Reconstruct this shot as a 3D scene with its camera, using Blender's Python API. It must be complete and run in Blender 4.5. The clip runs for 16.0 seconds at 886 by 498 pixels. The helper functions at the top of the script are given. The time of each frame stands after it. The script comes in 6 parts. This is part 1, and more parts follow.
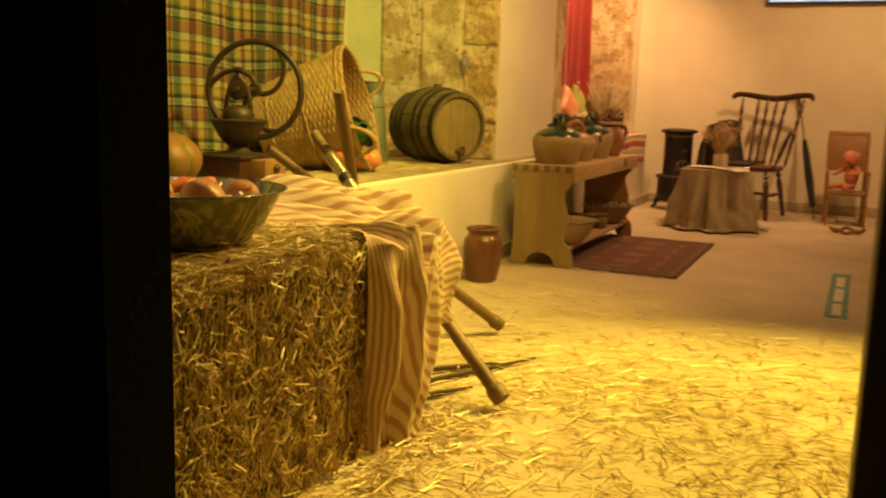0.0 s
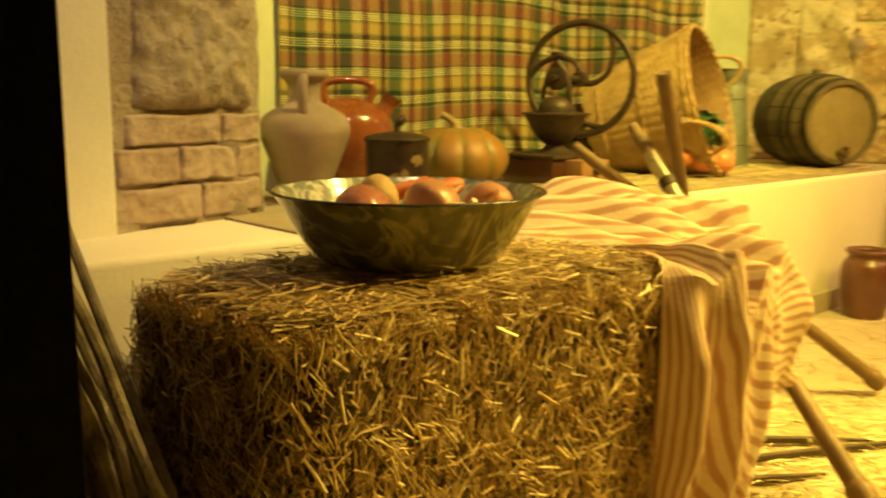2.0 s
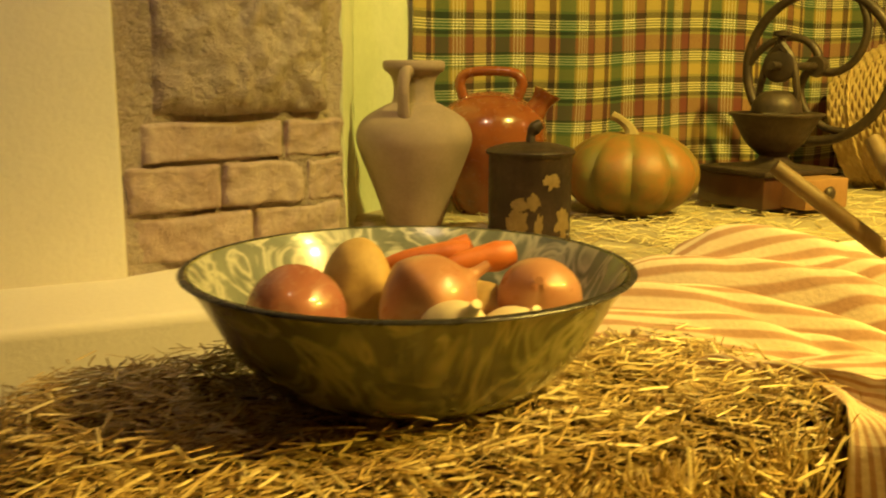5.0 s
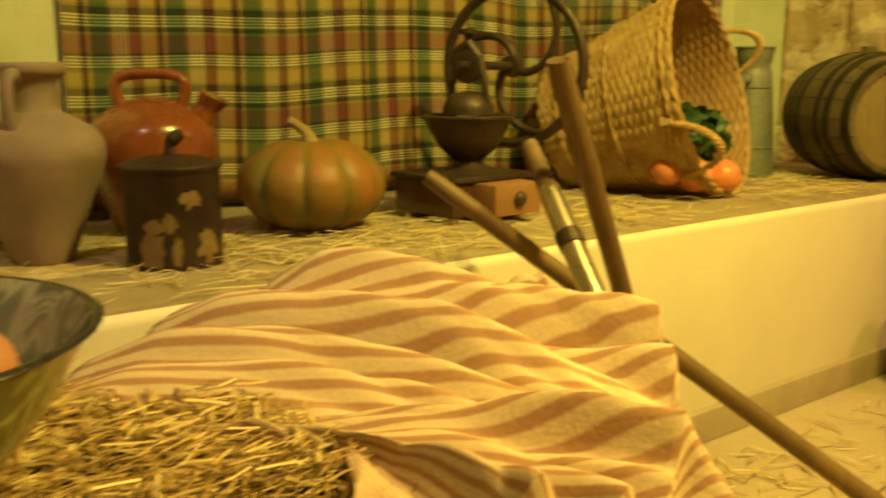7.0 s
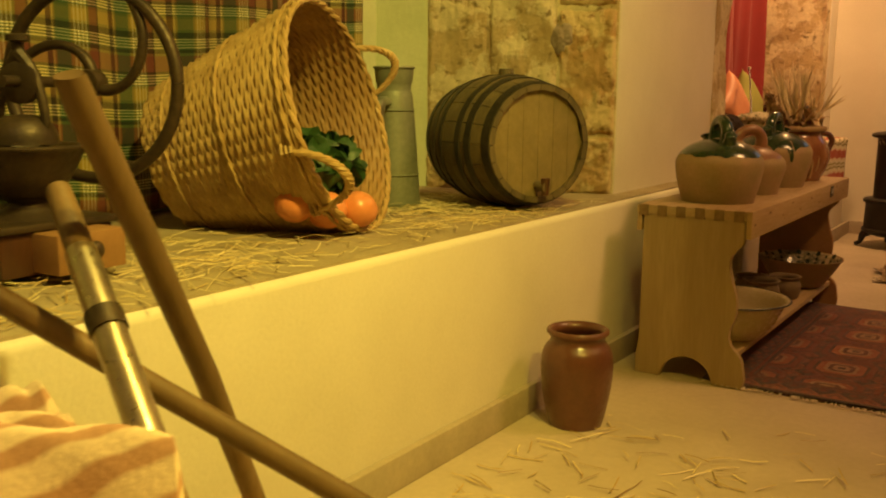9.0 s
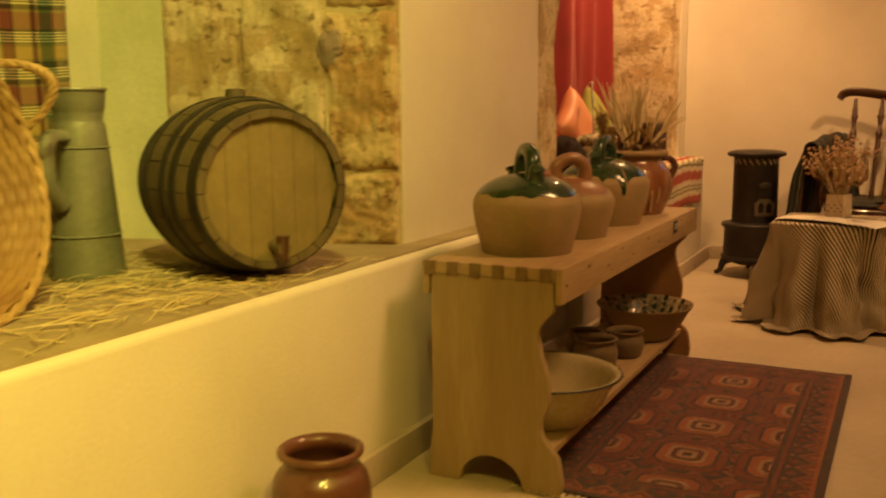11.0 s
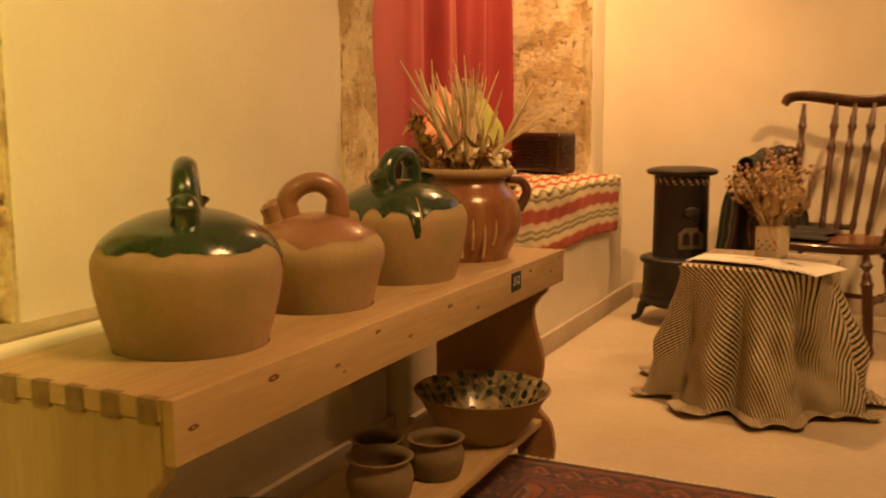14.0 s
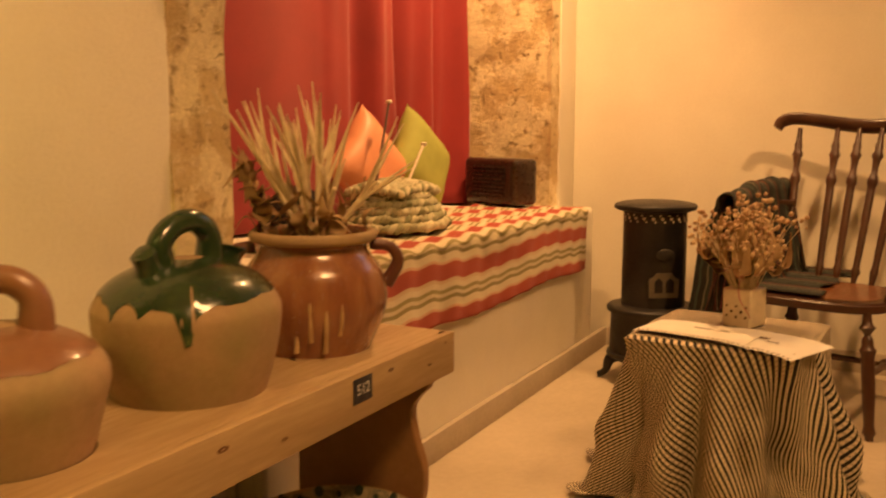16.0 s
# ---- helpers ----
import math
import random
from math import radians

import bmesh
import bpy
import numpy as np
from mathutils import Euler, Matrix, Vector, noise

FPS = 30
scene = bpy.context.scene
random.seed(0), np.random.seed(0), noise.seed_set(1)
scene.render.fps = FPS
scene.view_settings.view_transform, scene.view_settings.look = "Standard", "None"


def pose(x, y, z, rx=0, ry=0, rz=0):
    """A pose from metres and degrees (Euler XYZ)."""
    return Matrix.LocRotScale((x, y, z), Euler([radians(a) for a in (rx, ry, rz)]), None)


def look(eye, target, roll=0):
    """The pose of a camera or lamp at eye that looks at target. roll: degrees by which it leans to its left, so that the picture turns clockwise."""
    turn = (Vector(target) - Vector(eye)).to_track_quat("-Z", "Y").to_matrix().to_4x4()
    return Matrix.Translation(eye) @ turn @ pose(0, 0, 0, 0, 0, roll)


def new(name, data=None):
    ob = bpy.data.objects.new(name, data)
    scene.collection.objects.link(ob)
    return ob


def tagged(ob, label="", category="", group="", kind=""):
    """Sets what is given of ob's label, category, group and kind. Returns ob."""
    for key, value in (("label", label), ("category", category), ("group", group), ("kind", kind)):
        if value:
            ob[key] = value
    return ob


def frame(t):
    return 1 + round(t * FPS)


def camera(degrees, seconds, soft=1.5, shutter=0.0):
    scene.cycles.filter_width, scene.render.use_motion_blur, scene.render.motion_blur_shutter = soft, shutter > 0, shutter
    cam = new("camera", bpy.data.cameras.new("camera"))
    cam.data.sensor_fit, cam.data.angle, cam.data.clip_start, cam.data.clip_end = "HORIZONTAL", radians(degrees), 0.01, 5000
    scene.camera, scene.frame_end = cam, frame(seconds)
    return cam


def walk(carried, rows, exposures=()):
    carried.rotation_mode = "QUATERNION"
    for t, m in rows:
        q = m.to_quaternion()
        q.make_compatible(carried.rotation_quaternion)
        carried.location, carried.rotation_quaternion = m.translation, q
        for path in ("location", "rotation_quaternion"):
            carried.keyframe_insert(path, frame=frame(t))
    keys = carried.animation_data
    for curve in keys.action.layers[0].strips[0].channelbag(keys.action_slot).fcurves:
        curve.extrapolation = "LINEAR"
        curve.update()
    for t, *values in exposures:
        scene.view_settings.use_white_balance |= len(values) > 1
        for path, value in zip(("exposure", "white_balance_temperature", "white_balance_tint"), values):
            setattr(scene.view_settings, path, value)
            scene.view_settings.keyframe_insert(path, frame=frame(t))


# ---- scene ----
cam = camera(51.4, 16.0, soft=2.0, shutter=0.5)
PATH = [
    (0, (0.066, 0.045, 0.926), (-0.742, 1.845, 0.599), 1.7),
    (0.5, (0.03, 0.216, 0.908), (-0.915, 1.947, 0.576), 1.3),
    (1, (-0.031, 0.399, 0.894), (-1.086, 2.064, 0.557), 1.6),
    (1.5, (-0.084, 0.506, 0.873), (-1.25, 2.099, 0.551), 2.1),
    (2, (-0.102, 0.661, 0.872), (-1.564, 1.985, 0.54), 0.5),
    (2.5, (-0.131, 0.82, 0.873), (-1.72, 1.986, 0.533), -0.5),
    (3, (-0.109, 0.94, 0.878), (-1.807, 1.941, 0.538), -1.9),
    (3.2, (-0.151, 0.969, 0.891), (-1.877, 1.917, 0.544), -2.1),
    (5.3, (-0.443, 1.375, 0.92), (-2.216, 2.221, 0.542), 0.3),
    (5.5, (-0.443, 1.422, 0.93), (-2.209, 2.28, 0.549), 0.2),
    (6, (-0.431, 1.51, 0.936), (-2.153, 2.452, 0.55), -0.0),
    (6.5, (-0.426, 1.599, 0.931), (-2.079, 2.657, 0.545), -0.3),
    (7, (-0.454, 1.685, 0.914), (-2.02, 2.871, 0.537), -0.2),
    (7.5, (-0.511, 1.771, 0.907), (-1.864, 3.201, 0.557), 0.9),
    (7.8, (-0.543, 1.818, 0.907), (-1.78, 3.345, 0.536), 0.8),
    (8, (-0.567, 1.86, 0.907), (-1.729, 3.45, 0.559), 1.5),
    (8.2, (-0.594, 1.894, 0.908), (-1.676, 3.54, 0.563), 1.5),
    (10.3, (-0.569, 2.593, 0.926), (-1.695, 4.216, 0.61), -1.1),
    (10.5, (-0.6, 2.686, 0.925), (-1.666, 4.349, 0.607), -1.0),
    (11, (-0.631, 2.905, 0.936), (-1.527, 4.668, 0.64), -0.5),
    (11.5, (-0.605, 3.148, 0.942), (-1.477, 4.926, 0.66), -1.0),
    (12, (-0.548, 3.367, 0.961), (-1.506, 5.103, 0.695), -1.3),
    (12.5, (-0.553, 3.514, 0.953), (-1.466, 5.274, 0.694), -0.7),
    (13, (-0.599, 3.703, 0.957), (-1.47, 5.485, 0.7), -0.1),
    (13.5, (-0.622, 3.885, 0.943), (-1.431, 5.695, 0.683), 0.3),
    (14, (-0.577, 4.088, 0.899), (-1.435, 5.875, 0.631), -0.2),
    (14.5, (-0.492, 4.303, 0.911), (-1.539, 5.985, 0.634), -1.3),
    (15, (-0.453, 4.452, 0.928), (-1.504, 6.13, 0.647), -1.0),
    (15.5, (-0.493, 4.616, 0.956), (-1.473, 6.336, 0.67), -0.4),
    (16, (-0.511, 4.765, 0.983), (-1.418, 6.529, 0.723), 0.1),
]
walk(cam, [(t, look(eye, target, roll)) for t, eye, target, roll in PATH], [(0, 0.0), (1.0, 0.1), (2.2, 0.5), (3.2, 0.55), (5.3, 0.3), (6.3, -0.02), (7.2, -0.28), (8.1, -0.5), (10.5, -0.3), (11.5, -0.12), (12.5, 0.06), (13.5, 0.22), (16, 0.22)])

# ---- light ----
world = bpy.data.worlds.new("world")
scene.world = world
world.use_nodes = True
world.node_tree.nodes["Background"].inputs[0].default_value = (0.9, 0.62, 0.28, 1)
world.node_tree.nodes["Background"].inputs[1].default_value = 0.02


def spot(name, eye, target, watts, colour, degrees, blend=0.6, size=0.05):
    data = bpy.data.lights.new(name, "SPOT")
    data.energy, data.color, data.spot_size, data.spot_blend, data.shadow_soft_size = watts, colour, radians(degrees), blend, size
    ob = new(name, data)
    ob.matrix_world = look(eye, target)
    return ob


YELLOW = (1.0, 0.67, 0.080)
LEMON = (1.0, 0.81, 0.16)
AMBER = (1.0, 0.63, 0.14)
WARM = (1.0, 0.52, 0.19)
PALE = (1.0, 0.70, 0.44)
spot("spot_floor", (0.45, 4.3, 2.6), (0.0, 2.5, 0.0), 1020, YELLOW, 67, 1.0)
spot("spot_niche", (-0.75, 3.0, 2.6), (-2.4, 3.0, 0.95), 240, LEMON, 100, 1.0)
spot("spot_ledge", (-0.15, 3.1, 2.6), (-1.55, 3.5, 0.25), 285, YELLOW, 62, 1.0)
spot("spot_bale", (-0.28, 3.15, 2.6), (-1.15, 1.92, 0.45), 235, AMBER, 50, 1.0)
spot("spot_barrel", (-1.0, 3.4, 2.6), (-2.32, 4.95, 1.1), 190, LEMON, 50, 1.0)
spot("spot_pier", (-1.0, 1.25, 2.6), (-2.0, 1.6, 1.5), 46, PALE, 80, 1.0)
spot("spot_bench", (-0.05, 5.3, 2.6), (-1.7, 5.4, 0.4), 172, WARM, 110, 1.0, 0.3)
spot("spot_seat", (-1.5, 7.9, 2.6), (-2.1, 7.9, 0.9), 195, WARM, 130, 1.0)
spot("spot_back", (0.3, 6.9, 2.6), (-0.2, 8.5, 0.6), 150, WARM, 110, 1.0)

# ---- materials ----
def nodes_of(name):
    m = bpy.data.materials.new(name)
    m.use_nodes = True
    nt = m.node_tree
    return m, nt, nt.nodes["Principled BSDF"]


def mixer(nt, a, b, fac, mode="MIX"):
    """A colour mix; each of a, b and fac is a socket or a value."""
    n = nt.nodes.new("ShaderNodeMix")
    n.data_type, n.blend_type = "RGBA", mode
    for sock, v in ((n.inputs[0], fac), (n.inputs[6], a), (n.inputs[7], b)):
        if isinstance(v, bpy.types.NodeSocket):
            nt.links.new(v, sock)
        elif isinstance(v, tuple):
            sock.default_value = (*v, 1)
        else:
            sock.default_value = v
    return n.outputs[2]


def coords(nt, scale=(1, 1, 1), turn=(0, 0, 0), world_space=False):
    m = nt.nodes.new("ShaderNodeMapping")
    m.inputs["Scale"].default_value, m.inputs["Rotation"].default_value = scale, [radians(a) for a in turn]
    if world_space:
        nt.links.new(nt.nodes.new("ShaderNodeNewGeometry").outputs["Position"], m.inputs[0])
    else:
        nt.links.new(nt.nodes.new("ShaderNodeTexCoord").outputs["Object"], m.inputs[0])
    return m.outputs[0]


def noise_of(nt, vec, scale, detail=4, rough=0.55, lo=0.35, hi=0.65):
    n = nt.nodes.new("ShaderNodeTexNoise")
    n.inputs["Scale"].default_value, n.inputs["Detail"].default_value, n.inputs["Roughness"].default_value = scale, detail, rough
    nt.links.new(vec, n.inputs["Vector"])
    r = nt.nodes.new("ShaderNodeMapRange")
    r.inputs[1].default_value, r.inputs[2].default_value = lo, hi
    nt.links.new(n.outputs[0], r.inputs[0])
    return r.outputs[0]


def math_of(nt, op, a, b=0.0, c=0.0):
    n = nt.nodes.new("ShaderNodeMath")
    n.operation = op
    for sock, v in zip(n.inputs, (a, b, c)):
        if isinstance(v, bpy.types.NodeSocket):
            nt.links.new(v, sock)
        else:
            sock.default_value = v
    return n.outputs[0]


def axis_of(nt, vec, axis):
    n = nt.nodes.new("ShaderNodeSeparateXYZ")
    nt.links.new(vec, n.inputs[0])
    return n.outputs[axis]


def bump(nt, bsdf, height, strength=0.3, distance=0.01):
    n = nt.nodes.new("ShaderNodeBump")
    n.inputs["Strength"].default_value, n.inputs["Distance"].default_value = strength, distance
    nt.links.new(height, n.inputs["Height"])
    nt.links.new(n.outputs[0], bsdf.inputs["Normal"])


def surface(name, a, b, scale=8, rough=0.6, metal=0.0, fine=60, fine_amount=0.25, relief=0.3, distance=0.004, stretch=(1, 1, 1), coat=0.0, world_space=False, sheen=0.0):
    """A surface whose colour wanders between a and b at two scales, with fine relief."""
    m, nt, bsdf = nodes_of(name)
    vec = coords(nt, stretch, world_space=world_space)
    big, small = noise_of(nt, vec, scale), noise_of(nt, vec, fine, 6, 0.65)
    c = mixer(nt, a, b, big)
    c = mixer(nt, c, tuple(x * 0.55 for x in a), math_of(nt, "MULTIPLY", small, fine_amount))
    nt.links.new(c, bsdf.inputs["Base Color"])
    nt.links.new(math_of(nt, "MULTIPLY_ADD", small, 0.15, rough - 0.07), bsdf.inputs["Roughness"])
    bsdf.inputs["Metallic"].default_value = metal
    bsdf.inputs["Coat Weight"].default_value = coat
    bsdf.inputs["Coat Roughness"].default_value = 0.08
    bsdf.inputs["Sheen Weight"].default_value = sheen
    bump(nt, bsdf, math_of(nt, "MULTIPLY_ADD", big, 0.6, math_of(nt, "MULTIPLY", small, 0.4)), relief, distance)
    return m


PLASTER = surface("plaster", (0.80, 0.74, 0.62), (0.74, 0.68, 0.56), 3, 0.85, 0, 90, 0.08, 0.25, 0.004, world_space=True)
PLASTER_GREEN = surface("limewashed_plaster", (0.74, 0.74, 0.50), (0.60, 0.63, 0.39), 4, 0.85, 0, 60, 0.12, 0.35, 0.006, world_space=True)
FLOOR = surface("cement_floor", (0.56, 0.47, 0.345), (0.47, 0.39, 0.275), 2.5, 0.6, 0, 45, 0.15, 0.15, 0.003, world_space=True)
SKIRT = surface("skirting_stone", (0.50, 0.42, 0.32), (0.42, 0.35, 0.26), 5, 0.6, 0, 60, 0.2, 0.2, 0.003, world_space=True)
DUST = surface("dusty_ledge", (0.43, 0.35, 0.225), (0.33, 0.26, 0.155), 6, 0.9, 0, 120, 0.3, 0.5, 0.004, world_space=True)


def stone_material(name, a, b, pale):
    """Old stone with flaking limewash: pale patches over darker pitted stone."""
    m, nt, bsdf = nodes_of(name)
    vec = coords(nt, world_space=True)
    big, small = noise_of(nt, vec, 6, 5), noise_of(nt, vec, 48, 6, 0.7)
    skin = noise_of(nt, vec, 7.5, 9, 0.68, 0.47, 0.54)
    pits = noise_of(nt, vec, 30, 3, 0.5, 0.28, 0.40)
    c = mixer(nt, mixer(nt, a, b, big), pale, math_of(nt, "MULTIPLY", skin, 0.9))
    c = mixer(nt, c, tuple(x * 0.5 for x in a), math_of(nt, "MULTIPLY", small, 0.25))
    nt.links.new(mixer(nt, tuple(x * 0.6 for x in a), c, pits), bsdf.inputs["Base Color"])
    bsdf.inputs["Roughness"].default_value = 0.92
    h = math_of(nt, "ADD", math_of(nt, "MULTIPLY", skin, 0.35), math_of(nt, "MULTIPLY_ADD", pits, 0.5, math_of(nt, "MULTIPLY", small, 0.3)))
    bump(nt, bsdf, h, 0.7, 0.010)
    return m


STONE = stone_material("old_stone", (0.52, 0.37, 0.19), (0.62, 0.47, 0.26), (0.78, 0.66, 0.43))
STONE_WARM = stone_material("ochre_stone", (0.50, 0.30, 0.13), (0.58, 0.40, 0.20), (0.72, 0.56, 0.32))
BRICK = surface("worn_brick", (0.42, 0.29, 0.23), (0.52, 0.40, 0.32), 9, 0.9, 0, 60, 0.35, 0.7, 0.008, world_space=True)
MORTAR = surface("crumbling_mortar", (0.50, 0.40, 0.31), (0.38, 0.29, 0.22), 7, 0.95, 0, 50, 0.4, 0.9, 0.015, world_space=True)
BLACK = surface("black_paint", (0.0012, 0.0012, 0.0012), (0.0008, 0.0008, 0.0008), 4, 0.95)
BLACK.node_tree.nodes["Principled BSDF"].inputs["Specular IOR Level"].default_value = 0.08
JAMB_WOOD = surface("dark_jamb_wood", (0.10, 0.07, 0.03), (0.07, 0.045, 0.02), 4, 0.5)
CLAY_PALE = surface("unglazed_clay", (0.37, 0.265, 0.205), (0.28, 0.20, 0.15), 9, 0.85, 0, 120, 0.2, 0.3, 0.002)
CLAY_DARK = surface("smoked_clay", (0.24, 0.17, 0.095), (0.15, 0.105, 0.058), 9, 0.8, 0, 90, 0.25, 0.3, 0.002)
CLAY_BUFF = surface("buff_clay", (0.46, 0.295, 0.175), (0.30, 0.24, 0.11), 6, 0.75, 0, 90, 0.25, 0.3, 0.002)
GLAZE_ORANGE = surface("orange_glaze", (0.31, 0.088, 0.024), (0.21, 0.055, 0.017), 9, 0.22, 0, 60, 0.3, 0.15, 0.002, coat=0.6)
GLAZE_GREEN = surface("green_glaze", (0.014, 0.036, 0.016), (0.034, 0.062, 0.026), 14, 0.2, 0, 60, 0.3, 0.25, 0.002, coat=0.5)
GLAZE_BROWN = surface("brown_glaze", (0.105, 0.034, 0.022), (0.15, 0.052, 0.030), 8, 0.4, 0, 60, 0.3, 0.2, 0.002, coat=0.5)
TIN = surface("rusted_tin", (0.035, 0.020, 0.015), (0.065, 0.036, 0.025), 14, 0.45, 0.3, 70, 0.5, 0.4, 0.002)
BARE_TIN = surface("worn_tin", (0.34, 0.23, 0.10), (0.24, 0.15, 0.06), 30, 0.5, 0.3, 90, 0.4, 0.3, 0.001)
IRON = surface("dark_cast_iron", (0.050, 0.032, 0.020), (0.085, 0.055, 0.032), 18, 0.5, 0.4, 90, 0.4, 0.3, 0.002)
STOVE_IRON = surface("black_iron", (0.020, 0.017, 0.015), (0.032, 0.026, 0.022), 12, 0.45, 0.3, 90, 0.3, 0.3, 0.002)
STEEL = surface("worn_steel", (0.60, 0.50, 0.36), (0.48, 0.40, 0.28), 18, 0.32, 0.9, 80, 0.4, 0.2, 0.001)
ZINC = surface("dull_zinc", (0.30, 0.31, 0.22), (0.22, 0.23, 0.16), 9, 0.5, 0.35, 70, 0.4, 0.3, 0.002)
POLE_WOOD = surface("worn_handle_wood", (0.24, 0.145, 0.065), (0.12, 0.072, 0.034), 6, 0.55, 0, 70, 0.4, 0.4, 0.002, stretch=(1, 1, 0.15))
PINE = surface("knotty_pine", (0.52, 0.37, 0.20), (0.42, 0.28, 0.14), 5, 0.55, 0, 45, 0.3, 0.25, 0.002, stretch=(2.5, 0.25, 2.5))
PINE_UPRIGHT = surface("pine_end_boards", (0.44, 0.32, 0.17), (0.35, 0.245, 0.12), 5, 0.6, 0, 45, 0.3, 0.25, 0.002, stretch=(2.5, 2.5, 0.25))
DARK_WOOD = surface("dark_stained_wood", (0.055, 0.020, 0.010), (0.090, 0.034, 0.016), 9, 0.35, 0, 60, 0.35, 0.2, 0.001, stretch=(1, 1, 0.3), coat=0.3)
SEAT_WOOD = surface("polished_seat_wood", (0.22, 0.075, 0.022), (0.14, 0.045, 0.014), 6, 0.35, 0, 60, 0.3, 0.2, 0.001, coat=0.3)
OAK = surface("barrel_oak", (0.17, 0.125, 0.055), (0.085, 0.062, 0.028), 7, 0.65, 0, 45, 0.4, 0.4, 0.003, stretch=(3, 3, 0.3))
OAK_END = surface("barrel_head_oak", (0.27, 0.20, 0.08), (0.20, 0.145, 0.055), 5, 0.6, 0, 45, 0.35, 0.3, 0.002, stretch=(3, 0.3, 1))
HOOP = surface("hoop_iron", (0.030, 0.026, 0.018), (0.055, 0.045, 0.028), 14, 0.5, 0.4, 80, 0.4, 0.3, 0.002)
STICK = surface("grey_bark", (0.34, 0.30, 0.27), (0.07, 0.056, 0.050), 22, 0.8, 0, 120, 0.7, 0.9, 0.005)
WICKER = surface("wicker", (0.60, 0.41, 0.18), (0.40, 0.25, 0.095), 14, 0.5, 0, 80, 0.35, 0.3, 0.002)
# The same wicker darkened: shade inside the basket is put into the colour.
WICKER_SHADED = surface("shaded_wicker", (0.46, 0.28, 0.11), (0.30, 0.16, 0.06), 10, 0.55, 0, 60, 0.35, 0.3, 0.003)
PUMPKIN_STEM = surface("dry_stem", (0.40, 0.30, 0.13), (0.30, 0.21, 0.08), 20, 0.8)
LEAF_DARK = surface("dark_greens", (0.020, 0.060, 0.016), (0.045, 0.110, 0.030), 30, 0.5, 0, 90, 0.3, 0.3, 0.002)
TOMATO = surface("orange_fruit", (0.78, 0.31, 0.13), (0.70, 0.24, 0.09), 12, 0.35, 0, 200, 0.1, 0.15, 0.001, coat=0.2)
ONION = surface("brown_onion", (0.44, 0.20, 0.12), (0.56, 0.30, 0.19), 22, 0.32, 0, 80, 0.2, 0.15, 0.001, coat=0.3, stretch=(1, 1, 0.2))
RED_ONION = surface("red_onion", (0.34, 0.12, 0.09), (0.46, 0.20, 0.15), 20, 0.25, 0, 80, 0.2, 0.15, 0.001, coat=0.4, stretch=(1, 1, 0.2))
POTATO = surface("potato", (0.58, 0.40, 0.16), (0.48, 0.32, 0.11), 18, 0.6, 0, 90, 0.3, 0.3, 0.002)
CARROT = surface("carrot", (0.66, 0.20, 0.05), (0.56, 0.15, 0.035), 30, 0.45, 0, 90, 0.3, 0.3, 0.002)
GARLIC = surface("garlic_skin", (0.80, 0.72, 0.58), (0.70, 0.60, 0.46), 20, 0.5, 0, 80, 0.1, 0.2, 0.001, stretch=(1, 1, 0.3))
RED_CLOTH = surface("red_curtain_cloth", (0.31, 0.022, 0.026), (0.25, 0.016, 0.020), 4, 0.8, 0, 300, 0.15, 0.2, 0.001, sheen=0.2)
ORANGE_CLOTH = surface("orange_satin", (0.80, 0.36, 0.20), (0.72, 0.29, 0.15), 10, 0.45, 0, 300, 0.1, 0.2, 0.001)
GREEN_CLOTH = surface("green_cloth", (0.36, 0.38, 0.09), (0.30, 0.32, 0.07), 10, 0.8, 0, 300, 0.1, 0.2, 0.001)
BAKELITE = surface("brown_bakelite", (0.030, 0.015, 0.010), (0.045, 0.022, 0.013), 8, 0.3, 0, 80, 0.2, 0.1, 0.001, coat=0.3)
PAPER = surface("white_paper", (0.80, 0.76, 0.70), (0.76, 0.72, 0.66), 10, 0.7, 0, 120, 0.03, 0.05, 0.001)
INK = surface("dark_print", (0.10, 0.05, 0.03), (0.13, 0.07, 0.04), 20, 0.7)
ENAMEL = surface("cream_enamel", (0.66, 0.58, 0.36), (0.60, 0.52, 0.31), 8, 0.25, 0, 60, 0.08, 0.1, 0.001, coat=0.4)
ENAMEL_RIM = surface("blue_black_rim", (0.02, 0.02, 0.03), (0.03, 0.03, 0.04), 8, 0.3)
DRY_LEAF = surface("dried_leaves", (0.46, 0.31, 0.16), (0.32, 0.19, 0.09), 30, 0.7, 0, 90, 0.2, 0.2, 0.001)
DRY_STALK = surface("dried_stalks", (0.82, 0.70, 0.48), (0.68, 0.54, 0.32), 30, 0.7)
BLOSSOM = surface("dried_blossom", (0.62, 0.42, 0.24), (0.48, 0.28, 0.15), 40, 0.8)
PINK = surface("pink_ribbon", (0.50, 0.10, 0.14), (0.42, 0.08, 0.11), 40, 0.6)
DOLL = surface("doll_plastic", (0.66, 0.26, 0.17), (0.60, 0.22, 0.14), 12, 0.45)
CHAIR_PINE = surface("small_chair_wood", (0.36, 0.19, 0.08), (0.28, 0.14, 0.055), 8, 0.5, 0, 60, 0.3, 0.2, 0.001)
LIGHT_PRINT = surface("cream_print", (0.70, 0.60, 0.44), (0.62, 0.52, 0.38), 20, 0.6)
BLACK_CLOTH = surface("black_cloth", (0.012, 0.011, 0.011), (0.02, 0.018, 0.018), 20, 0.85)


